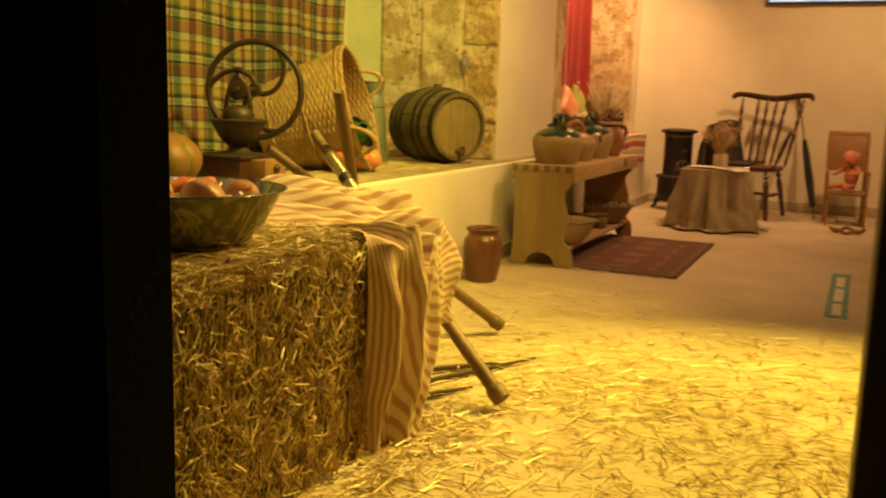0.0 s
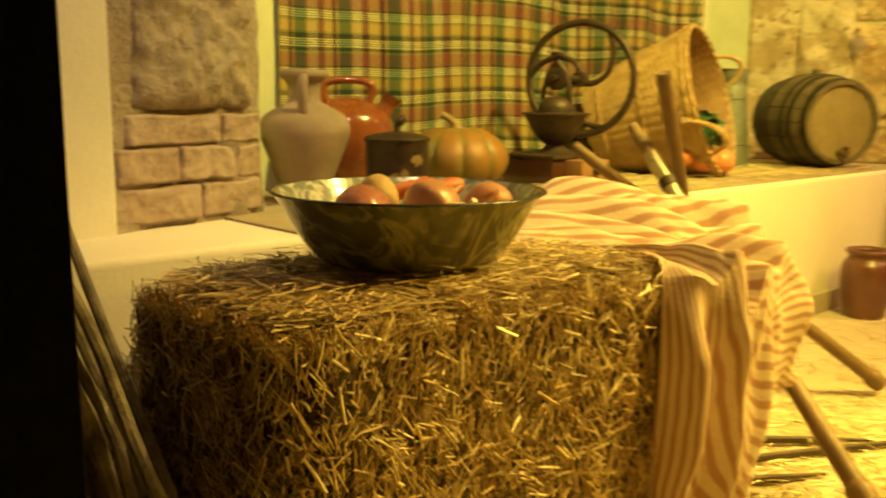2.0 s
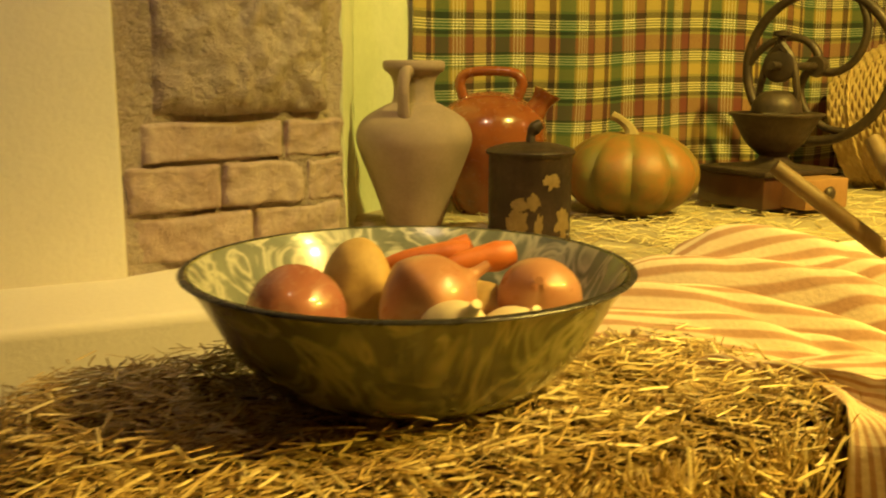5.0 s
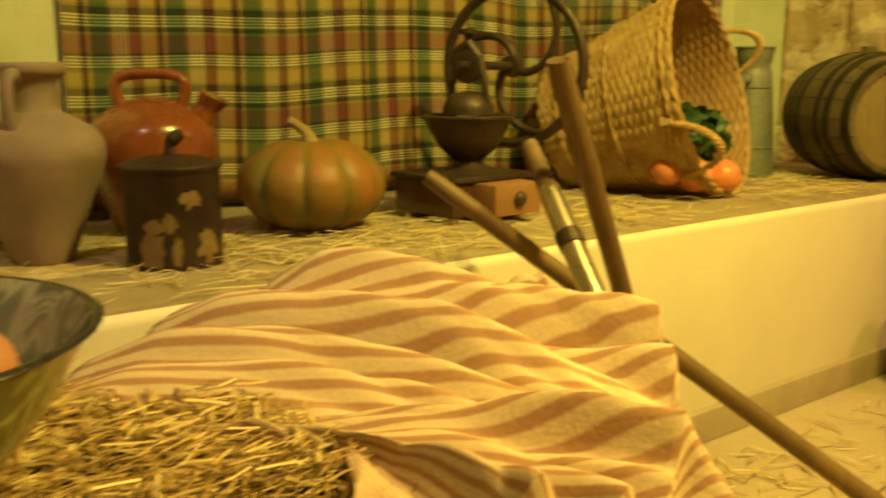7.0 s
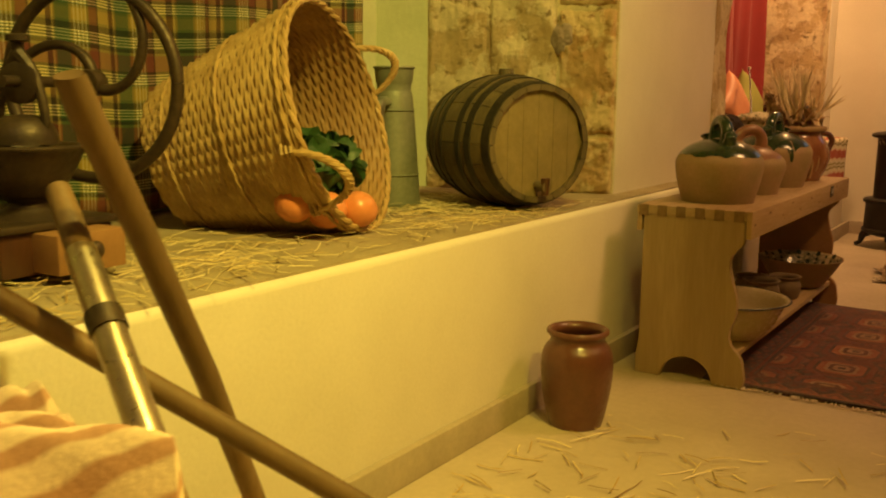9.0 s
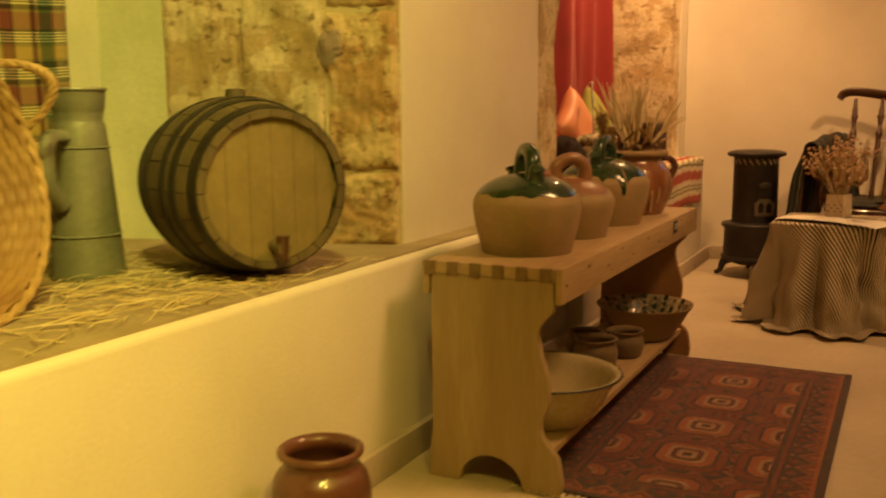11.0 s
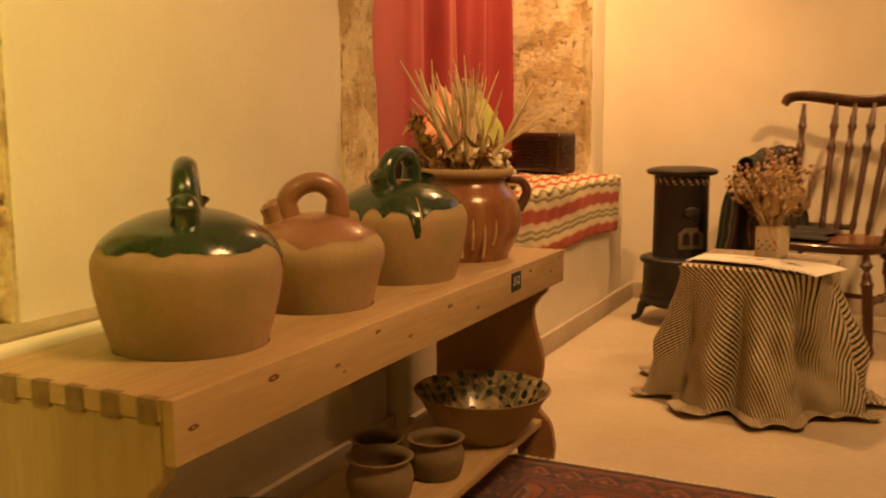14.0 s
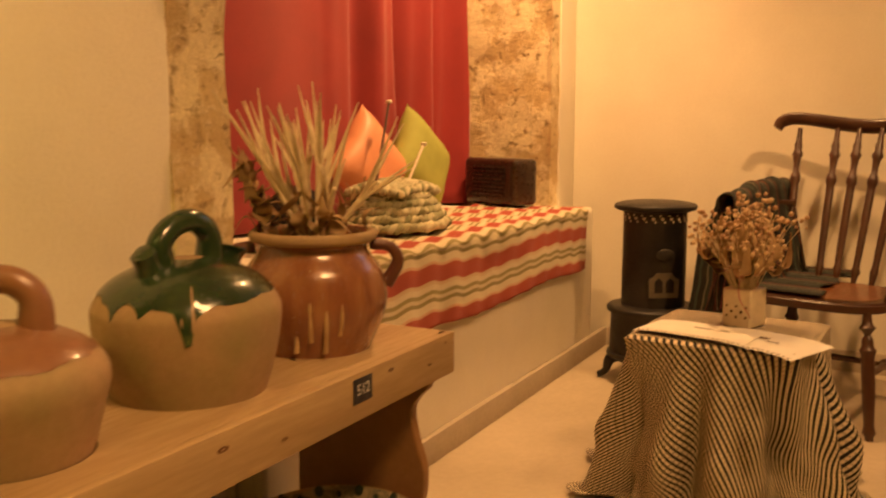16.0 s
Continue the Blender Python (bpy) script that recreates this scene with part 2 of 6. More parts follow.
def random_tint(name, a, b, rough=0.6, sheen=0.0):
    """One colour for each loose piece, between a and b."""
    m, nt, bsdf = nodes_of(name)
    g = nt.nodes.new("ShaderNodeNewGeometry")
    c = mixer(nt, a, b, g.outputs["Random Per Island"])
    n = noise_of(nt, coords(nt, world_space=True), 90)
    nt.links.new(mixer(nt, c, tuple(x * 0.6 for x in a), math_of(nt, "MULTIPLY", n, 0.25)), bsdf.inputs["Base Color"])
    bsdf.inputs["Roughness"].default_value = rough
    return m


STRAW = random_tint("straw", (0.66, 0.48, 0.19), (0.15, 0.075, 0.022), 0.40)
STRAW_PALE = random_tint("pale_straw", (0.86, 0.74, 0.42), (0.46, 0.31, 0.10), 0.34)
# Darker than the stalks: shade in the gaps between them is put into this colour.
BALE_CORE = surface("shaded_packed_straw", (0.13, 0.075, 0.02), (0.06, 0.033, 0.009), 22, 0.8, 0, 70, 0.6, 1.0, 0.02, world_space=True)


def bands(nt, value, stops, edges="CONSTANT"):
    """value from 0 to 1 looked up in colour bands of (start, colour)."""
    r = nt.nodes.new("ShaderNodeValToRGB")
    r.color_ramp.interpolation = edges
    e = r.color_ramp.elements
    while len(e) > 1:
        e.remove(e[-1])
    e[0].position, e[0].color = stops[0][0], (*stops[0][1], 1)
    for p, c in stops[1:]:
        n = e.new(p)
        n.color = (*c, 1)
    nt.links.new(value, r.inputs[0])
    return r.outputs[0]


def uv_of(nt):
    return nt.nodes.new("ShaderNodeTexCoord").outputs["UV"]


OCHRE, CREAM, DGREEN, MAROON, NIGHT = (0.33, 0.225, 0.04), (0.85, 0.78, 0.46), (0.018, 0.070, 0.024), (0.15, 0.032, 0.022), (0.003, 0.006, 0.003)
PALEY, OLIVE, WINE = (0.60, 0.45, 0.14), (0.17, 0.14, 0.03), (0.05, 0.010, 0.008)


def plaid_material():
    m, nt, bsdf = nodes_of("tartan_cloth")
    uv = uv_of(nt)
    def lines(lo, hi, count, ground):
        """Thin pale threads, count of them, on a ground."""
        w = (hi - lo) / count
        return [p for k in range(count) for p in ((lo + w * k, ground), (lo + w * (k + 0.55), CREAM))]

    across = [(0, PALEY), (0.22, WINE), (0.31, PALEY), (0.34, OLIVE), (0.37, DGREEN), (0.58, OLIVE), *lines(0.61, 0.82, 4, OCHRE), (0.82, OLIVE), (0.85, MAROON), (0.97, WINE)]
    down = [(0, MAROON), (0.22, OLIVE), (0.26, NIGHT), *lines(0.31, 0.47, 4, DGREEN), (0.47, NIGHT), (0.56, OLIVE), (0.60, OCHRE), (0.76, OLIVE), *lines(0.80, 0.96, 4, DGREEN), (0.96, NIGHT)]
    u = math_of(nt, "FRACT", math_of(nt, "MULTIPLY", axis_of(nt, uv, 0), 12.8))
    v = math_of(nt, "FRACT", math_of(nt, "MULTIPLY", axis_of(nt, uv, 1), 8.3))
    ca, cb = bands(nt, u, across), bands(nt, v, down)
    weave = math_of(nt, "FRACT", math_of(nt, "MULTIPLY", math_of(nt, "ADD", math_of(nt, "MULTIPLY", axis_of(nt, uv, 0), 2.0), math_of(nt, "MULTIPLY", axis_of(nt, uv, 1), 1.4)), 260))
    c = mixer(nt, ca, cb, math_of(nt, "MULTIPLY_ADD", math_of(nt, "GREATER_THAN", weave, 0.5), 0.25, 0.375))
    c = mixer(nt, c, mixer(nt, ca, cb, 1.0, "DARKEN"), 0.5)
    nt.links.new(mixer(nt, c, (0.3, 0.24, 0.1), math_of(nt, "MULTIPLY", noise_of(nt, coords(nt), 5), 0.08)), bsdf.inputs["Base Color"])
    bsdf.inputs["Roughness"].default_value = 0.9
    bump(nt, bsdf, weave, 0.2, 0.001)
    return m


def stripe_material(name, count, slant, stops, rough=0.85, wave=0.0, knots=0.0, soft=False):
    m, nt, bsdf = nodes_of(name)
    uv = uv_of(nt)
    x = math_of(nt, "MULTIPLY_ADD", axis_of(nt, uv, 1), slant, math_of(nt, "MULTIPLY", axis_of(nt, uv, 0), count))
    if wave:
        x = math_of(nt, "MULTIPLY_ADD", math_of(nt, "SINE", math_of(nt, "MULTIPLY", axis_of(nt, uv, 1), 75)), wave, x)
    if slant:
        x = math_of(nt, "MULTIPLY_ADD", noise_of(nt, uv, 7, 3, 0.5, 0.0, 1.0), 2.2, x)
    c = bands(nt, math_of(nt, "FRACT", x), stops, "LINEAR" if soft else "CONSTANT")
    n = noise_of(nt, coords(nt), 140, 3)
    nt.links.new(mixer(nt, c, (0.10, 0.06, 0.035), math_of(nt, "MULTIPLY", n, 0.12)), bsdf.inputs["Base Color"])
    bsdf.inputs["Roughness"].default_value, bsdf.inputs["Sheen Weight"].default_value = rough, 0.03
    if knots:
        k = math_of(nt, "MULTIPLY", math_of(nt, "SINE", math_of(nt, "MULTIPLY", axis_of(nt, uv, 0), 380)), math_of(nt, "SINE", math_of(nt, "MULTIPLY", axis_of(nt, uv, 1), 850)))
        bump(nt, bsdf, k, 0.9, knots)
    else:
        bump(nt, bsdf, n, 0.3, 0.001)
    return m


PLAID = plaid_material()
LINEN, TERRA = (0.66, 0.54, 0.42), (0.42, 0.245, 0.165)
STRIPED = stripe_material("striped_linen", 1, 0, [(0, LINEN), (0.44, LINEN), (0.56, TERRA), (0.88, TERRA), (1.0, LINEN)], soft=True)
CROCHET = stripe_material("striped_crochet", 5.2, 0, [(0, (0.42, 0.075, 0.05)), (0.24, (0.66, 0.50, 0.32)), (0.32, (0.72, 0.62, 0.44)), (0.44, (0.34, 0.29, 0.13)), (0.52, (0.66, 0.57, 0.38)), (0.60, (0.30, 0.25, 0.11)), (0.68, (0.74, 0.64, 0.45)), (0.84, (0.68, 0.42, 0.27)), (0.90, (0.44, 0.08, 0.05))], 0.95, 0.035, 0.0016)
SHAWL = stripe_material("dark_striped_wool", 7, 0, [(0, (0.022, 0.024, 0.020)), (0.22, (0.06, 0.085, 0.06)), (0.32, (0.020, 0.022, 0.018)), (0.50, (0.22, 0.19, 0.12)), (0.55, (0.03, 0.04, 0.03)), (0.72, (0.17, 0.055, 0.028)), (0.84, (0.020, 0.020, 0.018))], 0.95, 0.02, 0.003)


def check_material():
    """Black and cream twill, its ribs running aslant."""
    m, nt, bsdf = nodes_of("black_cream_twill")
    uv = uv_of(nt)
    u, v = axis_of(nt, uv, 0), axis_of(nt, uv, 1)
    d = math_of(nt, "FRACT", math_of(nt, "MULTIPLY", math_of(nt, "ADD", u, v), 74))
    e = math_of(nt, "FRACT", math_of(nt, "MULTIPLY", math_of(nt, "SUBTRACT", u, v), 74))
    rib = math_of(nt, "GREATER_THAN", d, 0.52)
    dot = math_of(nt, "GREATER_THAN", e, 0.78)
    c = mixer(nt, (0.70, 0.58, 0.40), (0.018, 0.014, 0.012), math_of(nt, "MAXIMUM", rib, math_of(nt, "MULTIPLY", dot, 0.55)))
    nt.links.new(c, bsdf.inputs["Base Color"])
    bsdf.inputs["Roughness"].default_value = 0.9
    bump(nt, bsdf, d, 0.3, 0.001)
    return m


TWILL = check_material()


def rug_material():
    m, nt, bsdf = nodes_of("patterned_rug_wool")
    uv = uv_of(nt)
    u, v = axis_of(nt, uv, 0), axis_of(nt, uv, 1)
    red, navy, rust, tan, plum = (0.17, 0.022, 0.014), (0.020, 0.017, 0.028), (0.34, 0.085, 0.035), (0.40, 0.24, 0.13), (0.085, 0.018, 0.020)
    ev = math_of(nt, "MINIMUM", math_of(nt, "MULTIPLY", math_of(nt, "MINIMUM", u, math_of(nt, "SUBTRACT", 1, u)), 0.71), math_of(nt, "MULTIPLY", math_of(nt, "MINIMUM", v, math_of(nt, "SUBTRACT", 1, v)), 1.38))

    def cell(ax, n):
        return math_of(nt, "ABSOLUTE", math_of(nt, "SUBTRACT", math_of(nt, "FRACT", math_of(nt, "MULTIPLY", ax, n)), 0.5))

    a, b = cell(u, 3), cell(v, 5.5)
    big = math_of(nt, "MAXIMUM", math_of(nt, "MAXIMUM", a, b), math_of(nt, "MULTIPLY", math_of(nt, "ADD", a, b), 0.60))
    flower = bands(nt, big, [(0, navy), (0.05, tan), (0.11, plum), (0.17, tan), (0.22, rust), (0.31, navy), (0.35, red), (0.44, navy)])
    p, q = cell(u, 8), cell(v, 15.5)
    small = bands(nt, math_of(nt, "ADD", p, q), [(0, rust), (0.16, plum), (0.34, rust), (0.46, navy), (0.8, red)])
    field = mixer(nt, flower, small, math_of(nt, "GREATER_THAN", big, 0.46))
    edge = bands(nt, ev, [(0, navy), (0.02, rust), (0.032, navy), (0.11, red), (0.125, navy), (0.135, red)])
    border = mixer(nt, edge, small, math_of(nt, "MULTIPLY", math_of(nt, "GREATER_THAN", ev, 0.035), math_of(nt, "LESS_THAN", ev, 0.105)))
    c = mixer(nt, border, field, math_of(nt, "GREATER_THAN", ev, 0.14))
    n = noise_of(nt, coords(nt), 160, 3)
    c = mixer(nt, c, red, math_of(nt, "MULTIPLY", noise_of(nt, coords(nt), 14), 0.35))
    nt.links.new(mixer(nt, c, (0.06, 0.02, 0.015), math_of(nt, "MULTIPLY", n, 0.35)), bsdf.inputs["Base Color"])
    bsdf.inputs["Roughness"].default_value, bsdf.inputs["Sheen Weight"].default_value = 0.95, 0.3
    bump(nt, bsdf, n, 0.7, 0.003)
    return m


RUG = rug_material()


def marbled(name, base, vein, rough, veins=7.0, width=0.09, stretch=(1, 1, 1)):
    """Enamel with pale branching veins."""
    m, nt, bsdf = nodes_of(name)
    vec = coords(nt, stretch)
    n = nt.nodes.new("ShaderNodeTexNoise")
    n.inputs["Scale"].default_value, n.inputs["Detail"].default_value, n.inputs["Distortion"].default_value = veins, 3, 1.6
    nt.links.new(vec, n.inputs["Vector"])
    d = math_of(nt, "ABSOLUTE", math_of(nt, "SUBTRACT", n.outputs[0], 0.5))
    f = math_of(nt, "SUBTRACT", 1, math_of(nt, "MINIMUM", math_of(nt, "DIVIDE", d, width), 1))
    c = mixer(nt, base, tuple(x * 0.6 for x in base), noise_of(nt, vec, 16))
    nt.links.new(mixer(nt, c, vein, math_of(nt, "MULTIPLY", f, 0.8)), bsdf.inputs["Base Color"])
    bsdf.inputs["Roughness"].default_value, bsdf.inputs["Coat Weight"].default_value = rough, 0.5
    return m


ENAMEL_OUT = marbled("green_marbled_enamel", (0.16, 0.165, 0.060), (0.42, 0.40, 0.17), 0.22, 13, 0.09, (1, 1, 0.55))
ENAMEL_IN = marbled("grey_marbled_enamel", (0.24, 0.27, 0.23), (0.66, 0.66, 0.56), 0.2, 11, 0.07)
TALAVERA = marbled("painted_majolica", (0.62, 0.50, 0.30), (0.03, 0.05, 0.035), 0.3, 16, 0.12)


def pumpkin_material():
    m, nt, bsdf = nodes_of("pumpkin_skin")
    vec = coords(nt)
    ang = math_of(nt, "ARCTAN2", axis_of(nt, vec, 1), axis_of(nt, vec, 0))
    s = math_of(nt, "ABSOLUTE", math_of(nt, "SINE", math_of(nt, "MULTIPLY", ang, 5)))
    f = math_of(nt, "MULTIPLY", math_of(nt, "POWER", math_of(nt, "SUBTRACT", 1, s), 1.5), 0.5)
    n = noise_of(nt, vec, 9, 8, 0.7)
    c = mixer(nt, (0.33, 0.130, 0.024), (0.17, 0.135, 0.030), math_of(nt, "MINIMUM", math_of(nt, "ADD", f, math_of(nt, "MULTIPLY", n, 1.0)), 1))
    nt.links.new(c, bsdf.inputs["Base Color"])
    bsdf.inputs["Roughness"].default_value = 0.5
    bump(nt, bsdf, n, 0.3, 0.003)
    return m


PUMPKIN = pumpkin_material()


def screen_material():
    m, nt, bsdf = nodes_of("lit_screen")
    n = noise_of(nt, coords(nt), 9, 3)
    c = mixer(nt, (0.50, 0.62, 0.95), (0.85, 0.90, 1.0), n)
    nt.links.new(c, bsdf.inputs["Emission Color"])
    bsdf.inputs["Emission Strength"].default_value = 0.9
    bsdf.inputs["Base Color"].default_value = (0.02, 0.02, 0.03, 1)
    return m


SCREEN = screen_material()
TEAL = surface("teal_vinyl", (0.09, 0.26, 0.22), (0.08, 0.22, 0.19), 10, 0.5)
TAN_BARS = surface("pale_lettering", (0.70, 0.66, 0.52), (0.62, 0.58, 0.46), 10, 0.6)
NAVY_TAG = surface("navy_tag", (0.02, 0.02, 0.04), (0.03, 0.03, 0.05), 10, 0.5)
WHITE_INK = surface("white_lettering", (0.78, 0.76, 0.72), (0.74, 0.72, 0.68), 10, 0.6)


# ---- building helpers ----
def mesh_of(bm, name, material, smooth=True):
    me = bpy.data.meshes.new(name)
    bmesh.ops.recalc_face_normals(bm, faces=bm.faces)
    for f in bm.faces:
        f.smooth = smooth
    bm.to_mesh(me)
    bm.free()
    for m in material if isinstance(material, (list, tuple)) else [material]:
        me.materials.append(m)
    return me


def part(name, bm, material, parent=None, label="", smooth=True, sharp=40):
    """Links a bmesh as one mesh object under a thing, or as a thing of its own."""
    me = mesh_of(bm, name, material, smooth)
    if smooth and sharp:
        me.set_sharp_from_angle(angle=radians(sharp))
    ob = new(name, me)
    if parent is not None:
        ob.parent = parent
    if label:
        ob["label"] = label
    return ob


def thing(name, at, label, category, group="", turn=0, kind=""):
    ob = new(name)
    ob.matrix_basis = pose(*at, 0, 0, turn)
    return tagged(ob, label, category, group, kind)


def add_box(bm, lo, hi, bevel=0.0, segments=2, m=None):
    lo, hi = Vector(lo), Vector(hi)
    made = bmesh.ops.create_cube(bm, size=1, matrix=Matrix.Translation((lo + hi) / 2) @ Matrix.Diagonal((*(hi - lo), 1)))
    verts = made["verts"]
    if bevel:
        edges = list({e for v in verts for e in v.link_edges})
        res = bmesh.ops.bevel(bm, geom=edges, offset=bevel, segments=segments, affect="EDGES", profile=0.6)
        verts = list({v for f in res["faces"] for v in f.verts} | {v for v in verts if v.is_valid})
    if m is not None:
        bmesh.ops.transform(bm, matrix=m, verts=verts)
    return verts


def box(lo, hi, bevel=0.0, segments=2):
    bm = bmesh.new()
    add_box(bm, lo, hi, bevel, segments)
    return bm


def spline(points, steps=6):
    """A smooth line through the points (Catmull-Rom)."""
    pts = [Vector(p) for p in points]
    pts = [2 * pts[0] - pts[1], *pts, 2 * pts[-1] - pts[-2]]
    out = []
    for a, b, c, d in zip(pts, pts[1:], pts[2:], pts[3:]):
        for k in range(steps):
            t = k / steps
            out.append(0.5 * (2 * b + (c - a) * t + (2 * a - 5 * b + 4 * c - d) * t * t + (3 * b - a - 3 * c + d) * t ** 3))
    return out + [pts[-2]]


def add_lathe(bm, profile, sides=40, steps=5, wobble=0.0, m=None, closed=True):
    """Turns a profile of (radius, height) about z."""
    line = spline([(r, 0, z) for r, z in profile], steps) if steps else [Vector((r, 0, z)) for r, z in profile]
    rings = []
    for k, p in enumerate(line):
        ring = []
        for s in range(sides):
            a = 2 * math.pi * s / sides
            r = max(p.x, 0.0005)
            if wobble:
                r *= 1 + wobble * noise.noise((math.cos(a) * 1.3, math.sin(a) * 1.3, p.z * 6))
            v = Vector((r * math.cos(a), r * math.sin(a), p.z))
            ring.append(bm.verts.new(m @ v if m else v))
        rings.append(ring)
    for a, b in zip(rings, rings[1:]):
        for s in range(sides):
            bm.faces.new((a[s], a[(s + 1) % sides], b[(s + 1) % sides], b[s]))
    if closed:
        bm.faces.new(rings[0][::-1])
        bm.faces.new(rings[-1])
    return bm


def lathe(profile, sides=40, steps=5, wobble=0.0, m=None, closed=True):
    return add_lathe(bmesh.new(), profile, sides, steps, wobble, m, closed)


def add_tube(bm, points, radius, sides=10, steps=6, squash=1.0):
    """A tube along a smooth line; radius is one number or one for each point."""
    line = spline(points, steps) if steps else [Vector(p) for p in points]
    rad = radius if isinstance(radius, (list, tuple)) else [radius] * len(points)
    rings, up = [], None
    for k, p in enumerate(line):
        d = (line[min(k + 1, len(line) - 1)] - line[max(k - 1, 0)]).normalized()
        if up is None:
            up = d.orthogonal().normalized()
        up = (up - d * up.dot(d)).normalized()
        side = d.cross(up)
        f = k / (len(line) - 1) * (len(rad) - 1)
        i = min(int(f), len(rad) - 2)
        r = rad[i] + (rad[i + 1] - rad[i]) * (f - i)
        rings.append([bm.verts.new(p + r * (math.cos(2 * math.pi * s / sides) * up + squash * math.sin(2 * math.pi * s / sides) * side)) for s in range(sides)])
    for a, b in zip(rings, rings[1:]):
        for s in range(sides):
            bm.faces.new((a[s], a[(s + 1) % sides], b[(s + 1) % sides], b[s]))
    bm.faces.new(rings[0][::-1])
    bm.faces.new(rings[-1])
    return bm


def tube(points, radius, sides=10, steps=6, squash=1.0):
    return add_tube(bmesh.new(), points, radius, sides, steps, squash)


def prism(outline, depth, m=None, bevel=0.0):
    """An outline in the xz plane made into a board from y = 0 to y = depth."""
    bm = bmesh.new()
    f = bm.faces.new([bm.verts.new((x, 0, z)) for x, z in outline])
    res = bmesh.ops.extrude_face_region(bm, geom=[f])
    bmesh.ops.translate(bm, vec=(0, depth, 0), verts=[v for v in res["geom"] if isinstance(v, bmesh.types.BMVert)])
    if bevel:
        edges = [e for e in bm.edges if abs(e.verts[0].co.y - e.verts[1].co.y) < 1e-6]
        bmesh.ops.bevel(bm, geom=edges, offset=bevel, segments=2, affect="EDGES")
    if m:
        bmesh.ops.transform(bm, matrix=m, verts=bm.verts)
    return bm


def grid_sheet(nu, nv, at):
    """A sheet of nu by nv cells; at(u, v) gives the place, u and v from 0 to 1."""
    bm = bmesh.new()
    rows = [[bm.verts.new(at(i / nu, j / nv)) for i in range(nu + 1)] for j in range(nv + 1)]
    uv = bm.loops.layers.uv.new("UVMap")
    for j in range(nv):
        for i in range(nu):
            f = bm.faces.new((rows[j][i], rows[j][i + 1], rows[j + 1][i + 1], rows[j + 1][i]))
            for loop, (a, b) in zip(f.loops, ((i, j), (i + 1, j), (i + 1, j + 1), (i, j + 1))):
                loop[uv].uv = (a / nu, b / nv)
    return bm


def thicken(ob, amount):
    mod = ob.modifiers.new("thickness", "SOLIDIFY")
    mod.thickness, mod.offset = amount, 0
    return ob


def structure(ob, label, category):
    return tagged(ob, label, category, kind="structure")

# ---- structure ----
FRONT, BACK, TOP = -1.91, -2.80, 2.75      # face of the long wall, back of the niches, ceiling height
LEDGE, LEDGE_FACE = 0.555, -1.81
SEAT, SEAT_FACE = 0.645, -1.752
END = 8.80                                  # the far wall


def quad_wall(name, corners, z0, z1, material, parent=None, thick=0.12, lump=0.0, cells=0.05, seed=0.0):
    """An upright face from plan corner a to b, thickened behind it, with a lumpy front."""
    (ax, ay), (bx, by) = corners
    d = Vector((bx - ax, by - ay, 0))
    n = Vector((d.y, -d.x, 0)).normalized()
    nu, nv = max(2, int(d.length / cells)), max(2, int((z1 - z0) / cells))

    def at(u, v):
        p = Vector((ax, ay, z0)) + d * u + Vector((0, 0, (z1 - z0) * v))
        if lump:
            q = p * 3.1 + Vector((seed, 0, 0))
            p = p + n * lump * (noise.noise(q) + 0.5 * noise.noise(q * 2.7) + 0.25 * noise.noise(q * 7))
        return p

    bm = grid_sheet(nu, nv, at)
    edge = [e for e in bm.edges if e.is_boundary]
    res = bmesh.ops.extrude_edge_only(bm, edges=edge)
    for v in res["geom"]:
        if isinstance(v, bmesh.types.BMVert):
            v.co -= n * thick
    return part(name, bm, material, parent)


floor = structure(part("floor", box((-3.0, -2.6, -0.12), (3.6, 9.0, 0.0)), FLOOR), "worn pale cement floor with scattered straw", "floor")
ceiling = structure(part("ceiling", box((-3.0, -2.6, TOP), (3.6, 9.0, TOP + 0.1)), PLASTER), "plain cream plaster ceiling", "ceiling")
wall_north = structure(part("wall_north", box((-3.0, END, 0), (3.6, END + 0.15, TOP)), PLASTER), "smooth cream plaster end wall", "wall")
wall_east = structure(part("wall_east", box((3.4, -2.6, 0), (3.6, END, TOP)), PLASTER), "plain cream plaster wall", "wall")
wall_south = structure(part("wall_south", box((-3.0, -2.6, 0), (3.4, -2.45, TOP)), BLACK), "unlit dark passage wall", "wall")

wall_west = structure(new("wall_west"), "long plastered wall with two deep niches and exposed old stone", "wall")
N1A, N1B, N2A, N2B = 1.485, 5.18, 6.24, 8.60     # the niches' ends along the wall
for y0, y1, face in ((0.853, N1A, -2.085), (N1B, N2A, FRONT), (N2B, END, FRONT)):
    part("plaster_pier", box((BACK - 0.1, y0, 0), (face, y1, TOP), 0.012), PLASTER, wall_west)
for y0, y1 in ((N1A, N1B), (N2A, N2B)):
    part("lintel", box((BACK - 0.1, y0, 2.25), (FRONT - 0.003, y1, TOP)), PLASTER, wall_west)
part("niche_back", box((BACK - 0.1, N1A, 0), (BACK, N1B, 2.25)), PLASTER_GREEN, wall_west, "yellow-green limewashed niche back")
part("niche_back", box((BACK - 0.1, N2A, 0), (BACK + 0.2, N2B, 2.25)), STONE, wall_west)
